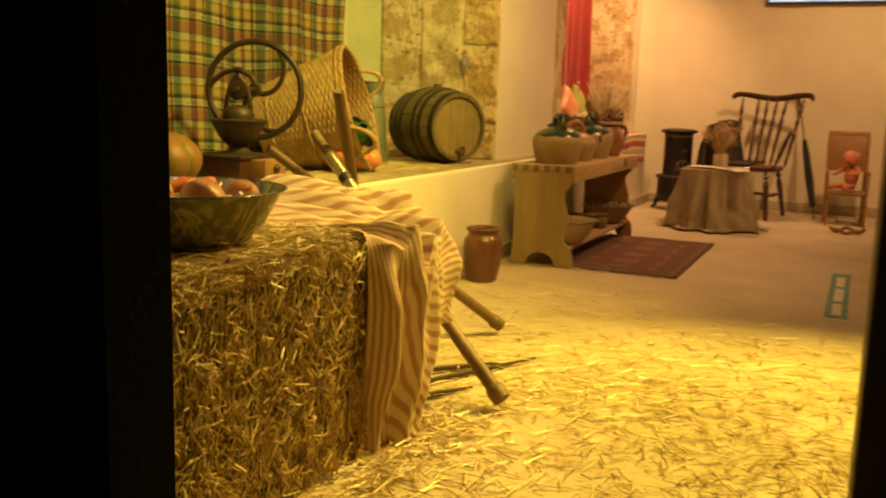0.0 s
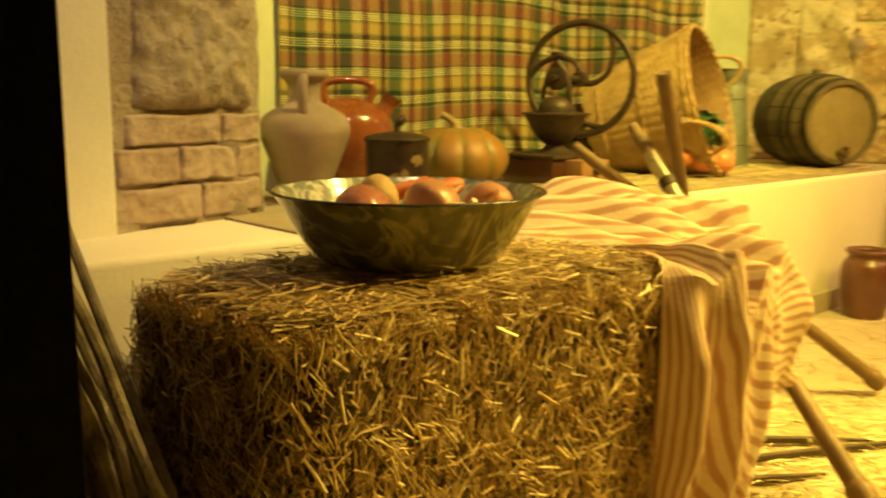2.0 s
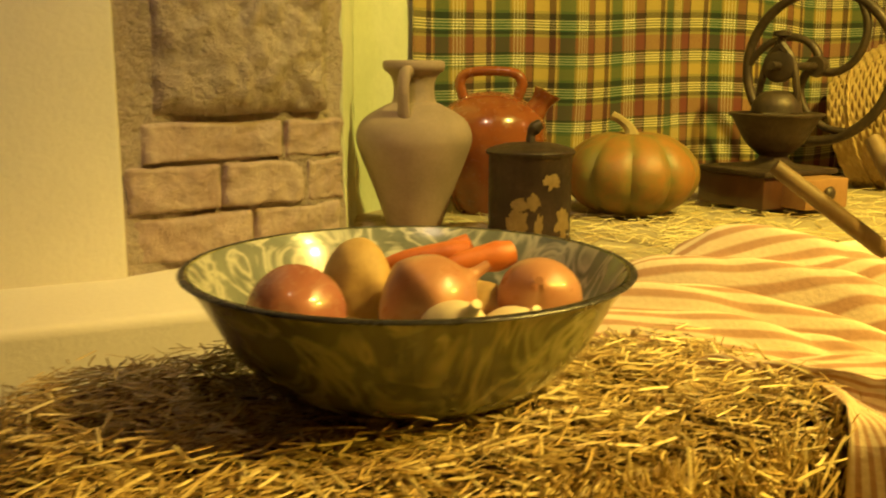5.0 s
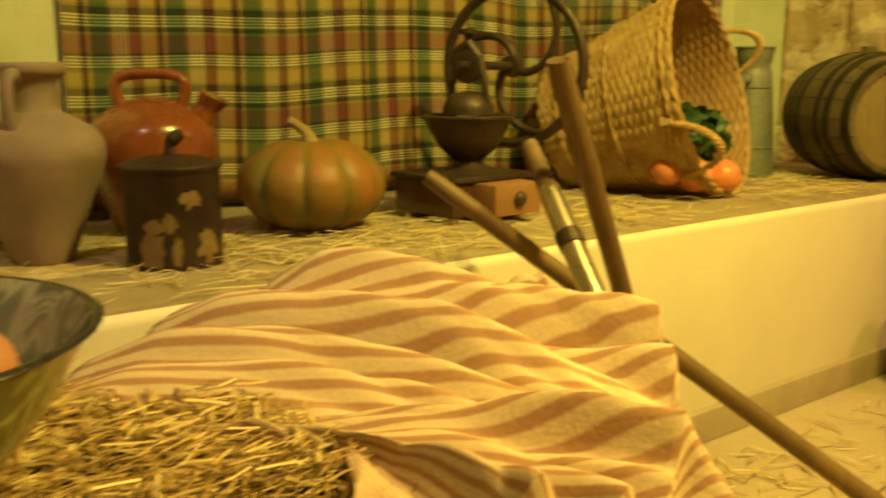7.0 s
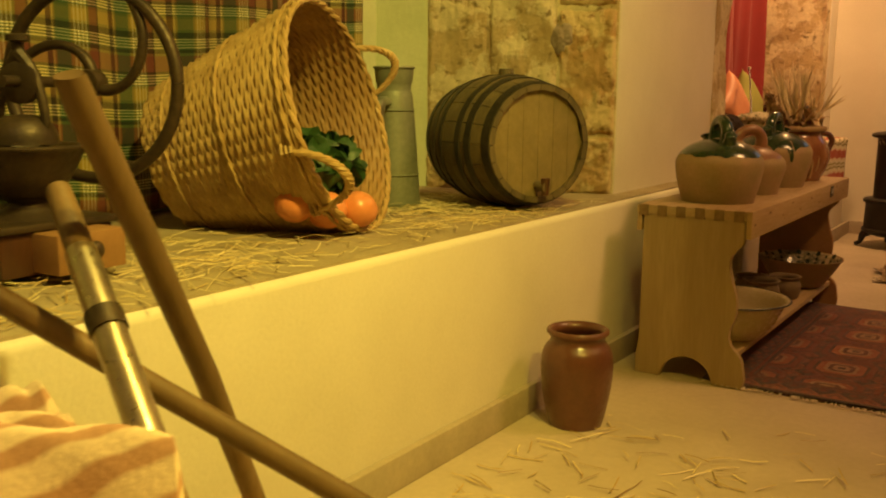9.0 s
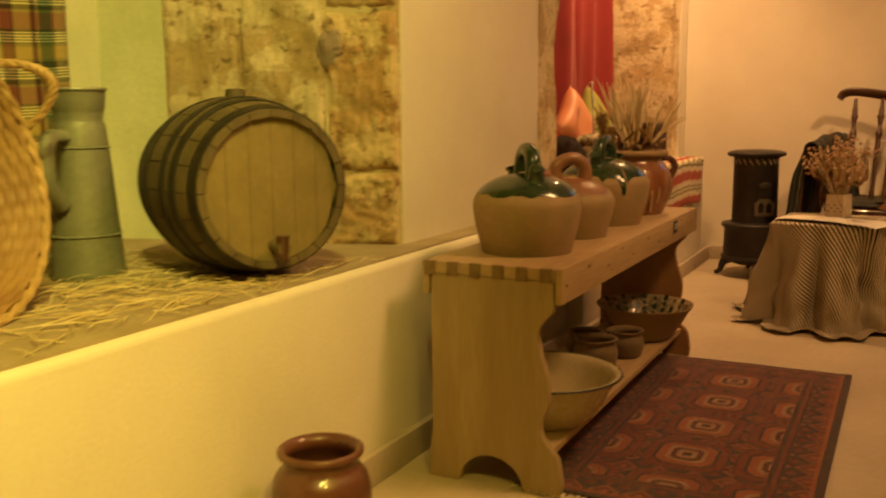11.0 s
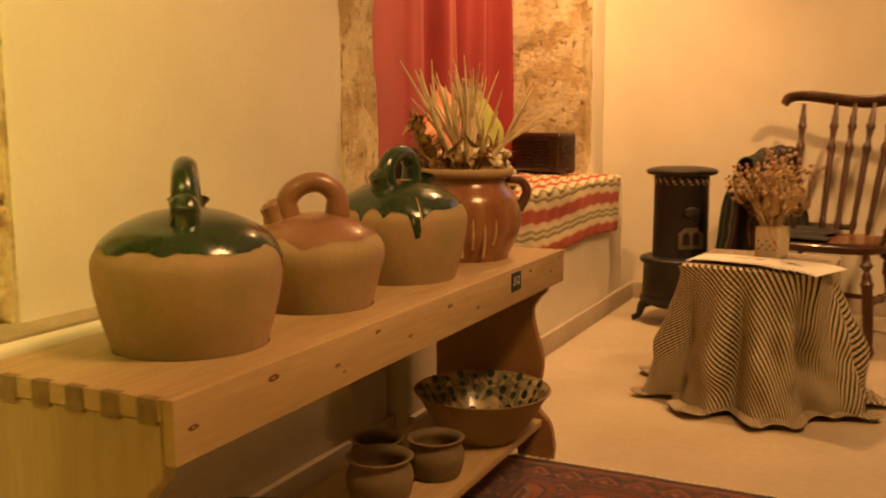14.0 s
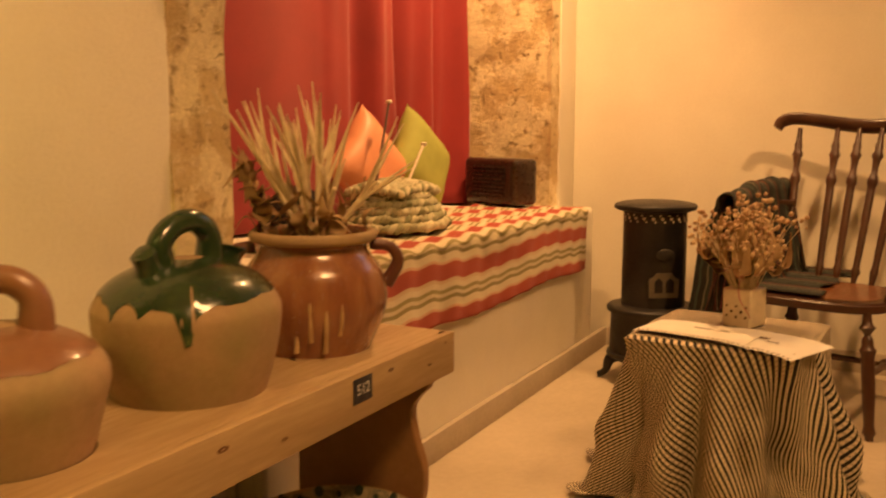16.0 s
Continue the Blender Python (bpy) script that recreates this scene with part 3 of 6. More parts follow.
# the splayed sides of the first niche
quad_wall("plaster_cheek", ((-2.56, 2.08), (BACK, 2.40)), LEDGE - 0.02, 2.26, PLASTER_GREEN, wall_west, 0.3, 0.006)
quad_wall("plaster_cheek", ((-2.215, 1.93), (-2.56, 2.08)), LEDGE - 0.02, 2.26, PLASTER_GREEN, wall_west, 0.3, 0.008)
quad_wall("plaster_cheek", ((BACK, 4.93), (-2.60, 4.99)), LEDGE - 0.02, 2.26, PLASTER_GREEN, wall_west, 0.3, 0.008)
stone_cheek = quad_wall("stone_cheek", ((-2.60, 4.99), (FRONT - 0.004, 5.172)), LEDGE - 0.02, 2.26, STONE, wall_west, 0.3, 0.003, 0.02)
brick_cheek = quad_wall("brick_cheek", ((-2.105, 1.474), (-2.215, 1.93)), LEDGE - 0.02, 2.26, MORTAR, wall_west, 0.3, 0.022, 0.015)
# the second niche: rough stone round the opening
quad_wall("stone_jamb", ((FRONT + 0.004, N2A - 0.01), (FRONT + 0.004, 6.42)), LEDGE, 2.26, STONE, wall_west, 0.3, 0.016, 0.02, 3)
quad_wall("stone_cheek", ((-2.45, 8.44), (FRONT - 0.02, 8.545)), LEDGE, 2.26, STONE, wall_west, 0.3, 0.018, 0.02, 5)
quad_wall("stone_jamb", ((FRONT - 0.016, 8.54), (FRONT - 0.004, N2B + 0.005)), LEDGE, 2.26, STONE, wall_west, 0.3, 0.01, 0.02, 7)

low_wall = structure(new("low_wall"), "low plastered ledge running along the niches", "ledge")
part("ledge_body", box((-2.9, 0.853, 0), (LEDGE_FACE, 6.30, LEDGE), 0.018, 3), PLASTER, low_wall)
part("ledge_top", box((-2.85, 1.80, LEDGE), (LEDGE_FACE - 0.02, 6.30, LEDGE + 0.006)), DUST, low_wall)
part("seat_body", box((-2.9, 6.305, 0), (SEAT_FACE, 8.62, SEAT), 0.03, 4), PLASTER, low_wall)
baseboard = structure(new("baseboard"), "plain stone-coloured skirting along the walls", "skirting")
part("skirting_run", box((LEDGE_FACE, 0.855, 0), (LEDGE_FACE + 0.022, 6.303, 0.085), 0.005), SKIRT, baseboard)
part("skirting_run", box((SEAT_FACE, 6.306, 0), (SEAT_FACE + 0.022, END - 0.022, 0.085), 0.005), SKIRT, baseboard)
part("skirting_run", box((SEAT_FACE + 0.022, END - 0.022, 0), (3.38, END, 0.085), 0.005), SKIRT, baseboard)
wall_entry = structure(new("wall_entry"), "black painted partition with a narrow doorway", "wall")
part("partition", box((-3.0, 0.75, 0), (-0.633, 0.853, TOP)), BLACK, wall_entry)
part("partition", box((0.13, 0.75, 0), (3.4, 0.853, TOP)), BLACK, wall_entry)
part("door_post", box((0.082, 0.745, 0), (0.13, 0.865, TOP), 0.004), JAMB_WOOD, wall_entry)
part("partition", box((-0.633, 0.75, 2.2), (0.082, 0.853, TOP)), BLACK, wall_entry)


# ---- straw ----
def straws(name, places, length, width, material, seed, bend=0.05):
    """Many short bent stalks in one mesh. places: rows of (point, direction, normal)."""
    rng = np.random.default_rng(seed)
    verts, faces = [], []
    for p, d, n in places:
        L, w = length * rng.uniform(0.45, 1.3), width * rng.uniform(0.6, 1.4)
        s = d.cross(n).normalized() * w
        up = n * w * 0.7
        k = len(verts)
        kink = n * L * rng.uniform(-bend, bend) * 0.4 + s * rng.uniform(-0.7, 0.7)
        for c in (p - d * L * 0.5, p + kink, p + d * L * 0.5):
            verts += [c - s, c + s, c + up]
        for a in (0, 3):
            faces += [(k + a, k + a + 3, k + a + 5, k + a + 2), (k + a + 1, k + a + 2, k + a + 5, k + a + 4), (k + a, k + a + 1, k + a + 4, k + a + 3)]
    me = bpy.data.meshes.new(name)
    me.from_pydata([tuple(v) for v in verts], [], faces)
    me.materials.append(material)
    return new(name, me)


def flat_straws(rng, count, spot_of, tilt=0.12):
    rows = []
    for _ in range(count):
        x, y, z = spot_of(rng)
        a = rng.uniform(0, 2 * math.pi)
        d = Vector((math.cos(a), math.sin(a), rng.uniform(-tilt, tilt))).normalized()
        rows.append((Vector((x, y, z)), d, Vector((0, 0, 1))))
    return rows


# ---- the straw bale with its cloth, bowl and vegetables ----
BX0, BX1, BY0, BY1, BZ = -1.52, -1.05, 1.27, 2.10, 0.575
straw_bale = thing("straw_bale", (0, 0, 0), "golden packed straw bale with loose bristling stalks", "straw bale")


RC = 0.085                                   # how far the bale's corners are rounded off


def bale_side(s):
    """Point and outward direction at s metres along the bale's outline, from its right end over the front to the left end."""
    straight = BY1 - BY0 - RC
    if s < straight:
        return Vector((BX1, BY1 - s, 0)), Vector((1, 0, 0))
    s -= straight
    arc = RC * math.pi / 2
    if s < arc:
        a = s / RC
        n = Vector((math.cos(a), -math.sin(a), 0))
        return Vector((BX1 - RC, BY0 + RC, 0)) + n * RC, n
    return Vector((BX1 - RC - (s - arc), BY0, 0)), Vector((0, -1, 0))


SIDE_LEN = BY1 - BY0 - RC + RC * math.pi / 2 + BX1 - BX0 - RC


def bale_top(x, y):
    """Height of the bale's top: uneven, sinking at its edges."""
    d = max(0.0, min(BX1 - x, y - BY0, x - BX0 + 0.03))
    if x > BX1 - RC and y < BY0 + RC:
        d = max(0.0, RC - math.hypot(x - BX1 + RC, y - BY0 - RC))
    return BZ - 0.040 * max(0.0, 1 - d / 0.07) ** 2 + 0.010 * noise.noise((x * 11, y * 11, 2.0))


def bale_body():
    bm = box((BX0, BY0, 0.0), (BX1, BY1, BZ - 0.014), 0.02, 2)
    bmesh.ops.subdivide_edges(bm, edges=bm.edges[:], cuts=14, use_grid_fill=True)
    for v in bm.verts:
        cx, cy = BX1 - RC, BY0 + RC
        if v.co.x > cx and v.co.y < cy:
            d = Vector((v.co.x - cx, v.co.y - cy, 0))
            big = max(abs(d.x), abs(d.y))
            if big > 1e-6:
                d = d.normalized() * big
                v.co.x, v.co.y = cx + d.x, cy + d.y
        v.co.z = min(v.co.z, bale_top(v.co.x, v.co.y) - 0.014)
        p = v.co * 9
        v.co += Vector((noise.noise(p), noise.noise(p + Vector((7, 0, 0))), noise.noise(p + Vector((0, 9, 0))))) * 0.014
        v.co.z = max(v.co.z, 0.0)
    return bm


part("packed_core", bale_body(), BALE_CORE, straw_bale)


def bale_stalks(count, seed, which):
    rng = np.random.default_rng(seed)
    rows = []
    for _ in range(count):
        if which == "side":
            p, n = bale_side(rng.uniform(0, SIDE_LEN))
            z = rng.uniform(0.0, 1.0)
            side = Vector((0, 0, 1)).cross(n)
            tuft = noise.noise((p.y * 14 + p.x * 9, z * 9, 4.0))
            a = math.pi / 2 + 1.3 * tuft + rng.normal(0, 0.45) if rng.uniform() < 0.7 else rng.uniform(0, math.pi)
            d = side * math.cos(a) + Vector((0, 0, math.sin(a))) + n * rng.uniform(-0.35, 0.5)
            p = p + n * (rng.uniform(-0.014, 0.010) + 0.012 * tuft) + Vector((0, 0, z * bale_top(p.x - n.x * 0.03, p.y - n.y * 0.03)))
        elif which == "top":
            x, y = rng.uniform(BX0, BX1), rng.uniform(BY0, BY1)
            if x > BX1 - RC and y < BY0 + RC and math.hypot(x - BX1 + RC, y - BY0 - RC) > RC:
                continue
            p, n = Vector((x, y, bale_top(x, y) + rng.uniform(-0.014, 0.004))), Vector((0, 0, 1))
            a = rng.uniform(0, math.pi)
            d = Vector((math.cos(a), math.sin(a), rng.uniform(-0.2, 0.2)))
        else:
            p, n = Vector((rng.uniform(BX0, BX1), BY1 + rng.uniform(-0.012, 0.012), rng.uniform(0.0, BZ))), Vector((0, 1, 0))
            a = rng.normal(math.pi / 2, 0.6)
            d = Vector((math.cos(a), rng.uniform(-0.35, 0.35), math.sin(a)))
        lift = max(0.0, rng.normal(0, 0.009))
        rows.append((p + n * lift, d.normalized(), n))
    for p, d, n in rows:
        p.z = max(p.z, 0.03)
    return rows


for which, count, seed, length, width in (("side", 17000, 1, 0.036, 0.0011), ("top", 11000, 2, 0.030, 0.0009), ("end", 1500, 4, 0.032, 0.0009)):
    ob = straws("straw_coat", bale_stalks(count, seed, which), length, width, STRAW, seed)
    ob.parent = straw_bale
    ob["kind"] = "stuff"
wisps = straws("straw_coat", bale_stalks(4200, 9, "side") + bale_stalks(2600, 10, "top"), 0.044, 0.0018, STRAW_PALE, 11, 0.08)
wisps.parent = straw_bale
wisps["kind"] = "stuff"


def plan_curve(points):
    line = [Vector((*p, 0)) for p in points]
    smooth = spline(line, 8)
    total = [0.0]
    for a, b in zip(smooth, smooth[1:]):
        total.append(total[-1] + (b - a).length)

    def at(u):
        s = u * total[-1]
        for k in range(len(smooth) - 1):
            if s <= total[k + 1] or k == len(smooth) - 2:
                f = (s - total[k]) / max(1e-9, total[k + 1] - total[k])
                return smooth[k] + (smooth[k + 1] - smooth[k]) * f
    return at


inner = plan_curve([(-1.07, 2.06), (-1.20, 2.085), (-1.31, 1.975), (-1.44, 1.865), (-1.52, 2.06), (-1.545, 2.30), (-1.555, 2.50)])
rim = plan_curve([(-1.035, 2.03), (-0.985, 2.09), (-0.955, 2.19), (-0.965, 2.32), (-1.035, 2.45), (-1.155, 2.555), (-1.30, 2.605), (-1.46, 2.595)])


def crease(x, y, seed):
    """Rounded crests of uneven width between narrow valleys, about -1 to 1."""
    return 3.4 * math.sqrt(noise.noise((x, y, seed)) ** 2 + 0.002) - 0.85


def cloth_at(u, v):
    a, b = inner(u), rim(u)
    top = 0.582 + 0.068 * math.exp(-((u - 0.70) / 0.17) ** 2)
    out = (b - a).normalized()
    w = u + 0.030 * noise.noise((u * 3, v * 2.4, 1.1)) + 0.022 * math.sin(v * 5 + u * 7)
    fold = 0.85 * crease(w * 7.5, v * 0.9, 3.1) + 0.42 * crease(w * 17, v * 1.9, 7.7) + 0.10 * crease(w * 30 + v * 5, v * 7, 5.2)
    soft = min(1, u / 0.14)
    fold *= 0.42 + 0.58 * soft * soft * (3 - 2 * soft)
    wr = noise.noise((u * 11, v * 7, 0.3)) * (0.3 + 0.7 * soft)
    calm = min(1, u / 0.20) ** 2
    slope = 0.030 + 0.012 * min(1, max(0, (u - 0.28) / 0.2))
    low = 0.012 if u < 0.27 else 0.012 + 0.27 * min(1, (u - 0.27) / 0.12)
    if v < 0.5:
        s = v / 0.5
        z = top - slope * s ** 3 + 0.095 * calm * fold * (0.30 + s * 0.70) + 0.012 * wr
        if s < 0.12:
            z -= 0.022 * (1 - s / 0.12)
        return a.lerp(b, s) + Vector((0.006 * wr, 0.006 * fold, z))
    s = (v - 0.5) / 0.5
    edge = top - slope
    z = edge + 0.095 * calm * fold * (1 - s) ** 2 + 0.012 * wr * (1 - s) - (edge - low) * s - 0.02 * math.sin(math.pi * s)
    bulge = (0.014 + 0.30 * slope) * math.sin(min(1, s * 2.2) * math.pi / 2) - 0.03 * s
    return b + out * (bulge + 0.052 * fold * min(1, 4 * s) + 0.012 * wr * min(1, 4 * s)) + Vector((0.006 * wr, 0.006 * fold, max(z, 0.008 + 0.004 * math.sin(u * 60))))


bm = grid_sheet(320, 110, cloth_at)
weave = bm.loops.layers.uv.active
for f in bm.faces:
    for loop in f.loops:
        u, v = loop[weave].uv
        down = (v - 0.5) * 2 * ((rim(u) - inner(u)).length if v < 0.5 else 0.57)
        slant = (2 + 24 * min(1, max(0, (u - 0.05) / 0.25))) * (1 if v > 0.5 else 0.25)
        loop[weave].uv = (u * 66 + 24 * min(u, 0.25) - slant * down + 0.3 * noise.noise((u * 4, down * 3, 0.9)), down)
cloth = thicken(part("striped_cloth", bm, STRIPED), 0.003)
tagged(cloth, "crumpled cream cloth with terracotta stripes draped over the straw bale", "cloth")

BOWL = (-1.330, 1.690, 0.580)
enamel_bowl = thing("enamel_bowl", BOWL, "wide marbled green enamel bowl with a dark rim on the bale", "bowl")
part("bowl_shell", lathe([(0.105, 0.0), (0.150, 0.008), (0.190, 0.050), (0.222, 0.105), (0.236, 0.126), (0.232, 0.127), (0.218, 0.107), (0.186, 0.055), (0.148, 0.014), (0.0, 0.010)], 72, 4, 0, None, False), ENAMEL_OUT, enamel_bowl)
part("bowl_lining", lathe([(0.231, 0.1285), (0.2165, 0.1085), (0.1845, 0.0565), (0.1465, 0.0155), (0.0, 0.0115)], 72, 4, 0, None, False), ENAMEL_IN, enamel_bowl, "grey marbled enamel lining")
part("rim", lathe([(0.233, 0.1265), (0.238, 0.1248), (0.2415, 0.127), (0.238, 0.1296), (0.234, 0.129)], 72, 3, 0, None, False), ENAMEL_RIM, enamel_bowl, "thin black enamel rim")
VIEW = (Vector((-0.44, 1.42, 0)) - Vector((BOWL[0], BOWL[1], 0))).normalized()
SIDE = Vector((-VIEW.y, VIEW.x, 0))


def in_bowl(across, near, z):
    return Vector((BOWL[0], BOWL[1], BOWL[2] + z)) + SIDE * across + VIEW * near


def onion(name, at, r, material, label, turn, long=1.15):
    m = pose(*at, *turn)
    ob = part(name, lathe([(0.002, -r * 0.92), (r * 0.45, -r * 0.85), (r * 0.95, -r * 0.25), (r, 0.1 * r), (r * 0.75, r * 0.65), (r * 0.3, r * 0.98), (r * 0.14, r * long), (r * 0.10, r * (long + 0.35))], 28, 4, 0.05), material)
    ob.matrix_basis = m
    return tagged(ob, label, "onion")


onion("onion", in_bowl(-0.120, 0.095, 0.100), 0.048, RED_ONION, "glossy red onion with its tip pointing sideways in the bowl", (0, 100, 150))
onion("onion", in_bowl(0.010, 0.075, 0.100), 0.052, ONION, "large copper-skinned onion in the middle of the bowl", (25, 60, 120))
onion("onion", in_bowl(0.130, 0.055, 0.098), 0.044, ONION, "copper-skinned onion with a cracked skin near the rim", (50, 40, 30))


def lump(name, at, size, material, label, category, turn=(0, 0, 0), wobble=0.10):
    bm = bmesh.new()
    bmesh.ops.create_icosphere(bm, subdivisions=4, radius=1)
    for v in bm.verts:
        v.co *= 1 + wobble * noise.noise(v.co * 1.6 + Vector(at) * 9)
    bmesh.ops.scale(bm, vec=size, verts=bm.verts)
    ob = part(name, bm, material)
    ob.matrix_basis = pose(*at, *turn)
    return tagged(ob, label, category)


lump("potato", in_bowl(-0.055, -0.01, 0.095), (0.044, 0.040, 0.058), POTATO, "round yellow potato standing upright in the bowl", "potato")
lump("potato", in_bowl(0.075, 0.02, 0.075), (0.045, 0.038, 0.036), POTATO, "small yellow potato half hidden between the onions", "potato")
for across, near, name in ((0.030, 0.150, "garlic"), (0.092, 0.125, "garlic")):
    ob = part(name, lathe([(0.004, -0.026), (0.030, -0.020), (0.036, 0.0), (0.022, 0.022), (0.008, 0.034), (0.005, 0.052)], 24, 4, 0.10), GARLIC)
    ob.matrix_basis = pose(*in_bowl(across, near * 0.93, 0.088 - (across - 0.03) * 0.22), 40, 20, 70)
    tagged(ob, "white garlic bulb resting against the bowl's side", "garlic")
for (a0, n0, z0), (a1, n1, z1), r in (((-0.035, -0.075, 0.105), (0.078, -0.055, 0.128), 0.018), ((0.030, -0.030, 0.108), (0.125, -0.050, 0.128), 0.018), ((0.0, -0.10, 0.088), (0.085, -0.105, 0.132), 0.013)):
    a, b = in_bowl(a0, n0, z0), in_bowl(a1, n1, z1)
    ob = part("carrot", tube([a, a.lerp(b, 0.35) + Vector((0, 0, 0.004)), a.lerp(b, 0.8), b], [r * 0.35, r * 0.7, r, r * 0.75], 14, 4), CARROT)
    tagged(ob, "orange carrot leaning on the bowl's rim", "carrot")
lump("potato", in_bowl(-0.02, -0.09, 0.055), (0.06, 0.06, 0.035), POTATO, "yellow potato at the bottom of the bowl", "potato")
lump("potato", in_bowl(0.06, -0.07, 0.055), (0.06, 0.05, 0.035), POTATO, "yellow potato under the carrots", "potato")
lump("potato", in_bowl(-0.09, 0.02, 0.050), (0.05, 0.06, 0.035), POTATO, "yellow potato under the red onion", "potato")

# ---- the leaning tools ----
long_pole = tagged(part("tool_handle", tube([(-1.545, 2.752, 0.918), (-1.548, 2.758, 0.90), (-1.60, 2.98, 0.50), (-1.668, 3.22, 0.012)], [0.016, 0.0205, 0.019, 0.017], 14, 2), POLE_WOOD), "smooth brown wooden tool handle leaning upright behind the cloth", "tool handle")


def lever(a, b, r, label, name="wooden_lever"):
    ob = thing(name, (0, 0, 0), label, "tool")
    a, b = Vector(a), Vector(b)
    part("shaft", tube([a, a.lerp(b, 0.02), a.lerp(b, 0.55), b], [r * 0.8, r, r * 1.1, r * 1.3], 14, 2), POLE_WOOD, ob)
    part("foot_cap", tube([a.lerp(b, 0.955), a.lerp(b, 0.97), b], [r * 1.3, r * 1.75, r * 1.6], 10, 2), POLE_WOOD, ob, "thick worn end cap")
    return ob


lever((-1.735, 2.645, 0.722), (-1.175, 3.385, 0.036), 0.0165, "brown wooden lever leaning on the cloth, foot on the floor")
A, B = Vector((-1.665, 2.805, 0.770)), Vector((-0.84, 2.525, 0.040))
steel_fork = lever(A, B, 0.0175, "wooden tool with a bright steel socket, leaning in the straw", "hay_tool")
part("steel_socket", tube([A.lerp(B, 0.08), A.lerp(B, 0.10), A.lerp(B, 0.36)], [0.0185, 0.0205, 0.0205], 14, 2), STEEL, steel_fork, "worn shiny steel socket")
part("collar", tube([A.lerp(B, 0.165), A.lerp(B, 0.19)], 0.0235, 12, 0), IRON, steel_fork, "dark iron collar")
for x0, y0, x1, y1 in ((-1.15, 2.62, -0.93, 3.10), (-1.12, 2.45, -1.0, 2.68), (-1.2, 2.75, -1.02, 2.98)):
    ob = part("iron_tine", tube([(x0, y0, 0.018), ((x0 + x1) / 2, (y0 + y1) / 2, 0.014), (x1, y1, 0.010)], [0.011, 0.010, 0.004], 8, 4), IRON)
    tagged(ob, "dark curved iron tine lying in the straw", "tool tine", "tines on the floor")

# ---- the bundle of sticks ----
stick_bundle = thing("stick_bundle", (0, 0, 0), "bundle of long grey crooked branches leaning in the corner", "branches")
rng = np.random.default_rng(21)
for k in range(80):
    foot = Vector((rng.uniform(-1.56, -1.02), rng.uniform(1.14, 1.245) if k % 4 else rng.uniform(1.0, 1.13), 0.01))
    lean = Vector((rng.normal(-0.53, 0.08), rng.normal(-0.22, 0.07), 1.0))
    h = rng.uniform(0.65, 1.35)
    top = foot + lean * h
    top.x, top.y = max(top.x, -2.05), max(top.y, 0.875 + 0.07 * rng.uniform(0, 1))
    pts = [foot]
    bow = Vector((rng.normal(0, 0.03), rng.normal(0, 0.02), 0))
    for f in (0.2, 0.4, 0.6, 0.8):
        q = foot.lerp(top, f) + bow * math.sin(math.pi * f) + Vector((rng.normal(0, 0.011), rng.normal(0, 0.011), 0))
        q.y = min(q.y, 1.245)
        pts.append(q)
    r = rng.uniform(0.007, 0.0135)
    branch = part("branch", tube(pts + [top], [r * 1.15, r * 1.05, r * 0.95, r * 0.9, r * 0.8, r * 0.62], 8, 4), STICK, stick_bundle)
    if k % 4 == 0:
        f = rng.integers(1, 4)
        a = rng.uniform(0, 2 * math.pi)
        tip = pts[f] + Vector((0.055 * math.cos(a), 0.04 * math.sin(a) - 0.02, 0.065))
        part("stub", tube([pts[f], pts[f].lerp(tip, 0.5) + Vector((0, 0, -0.004)), tip], [r * 0.7, r * 0.6, r * 0.5], 7, 2), STICK, branch, "short snapped side twig")

# ---- the first niche ----
def curtain(name, y0, y1, x, z0, z1, folds, depth, material, label, seed, sway=0.0):
    def at(u, v):
        y = y0 + (y1 - y0) * u
        z = z0 + (z1 - z0) * v
        w = math.sin(u * folds + 1.2 * math.sin(u * folds * 0.37 + seed) + 0.5 * (1 - v)) + 0.4 * math.sin(u * folds * 2.3 + seed)
        n = noise.noise((u * 5, v * 2 + seed, seed))
        return Vector((x + depth * (w * (0.55 + 0.45 * v) + n), y + sway * (1 - v) * (u - 0.5) + 0.01 * n, z + 0.012 * noise.noise((u * 6, seed, 0)) * (1 - v) + 0.022 * noise.noise((u * 6, v * 1.6, seed + 4)) * (1 - v) ** 0.3))
    ob = thicken(part(name, grid_sheet(180, 40, at), material), 0.002)
    return tagged(ob, label, "curtain")


curtain("tartan_curtain", 2.292, 4.735, -2.715, LEDGE + 0.035, 2.18, 40, 0.024, PLAID, "green, mustard and maroon tartan curtain hanging in the niche", 2.0)
tagged(part("curtain_rod", tube([(-2.715, 2.26, 2.19), (-2.715, 4.94, 2.19)], 0.012, 10, 0), IRON), "thin dark iron curtain rod", "curtain rod")

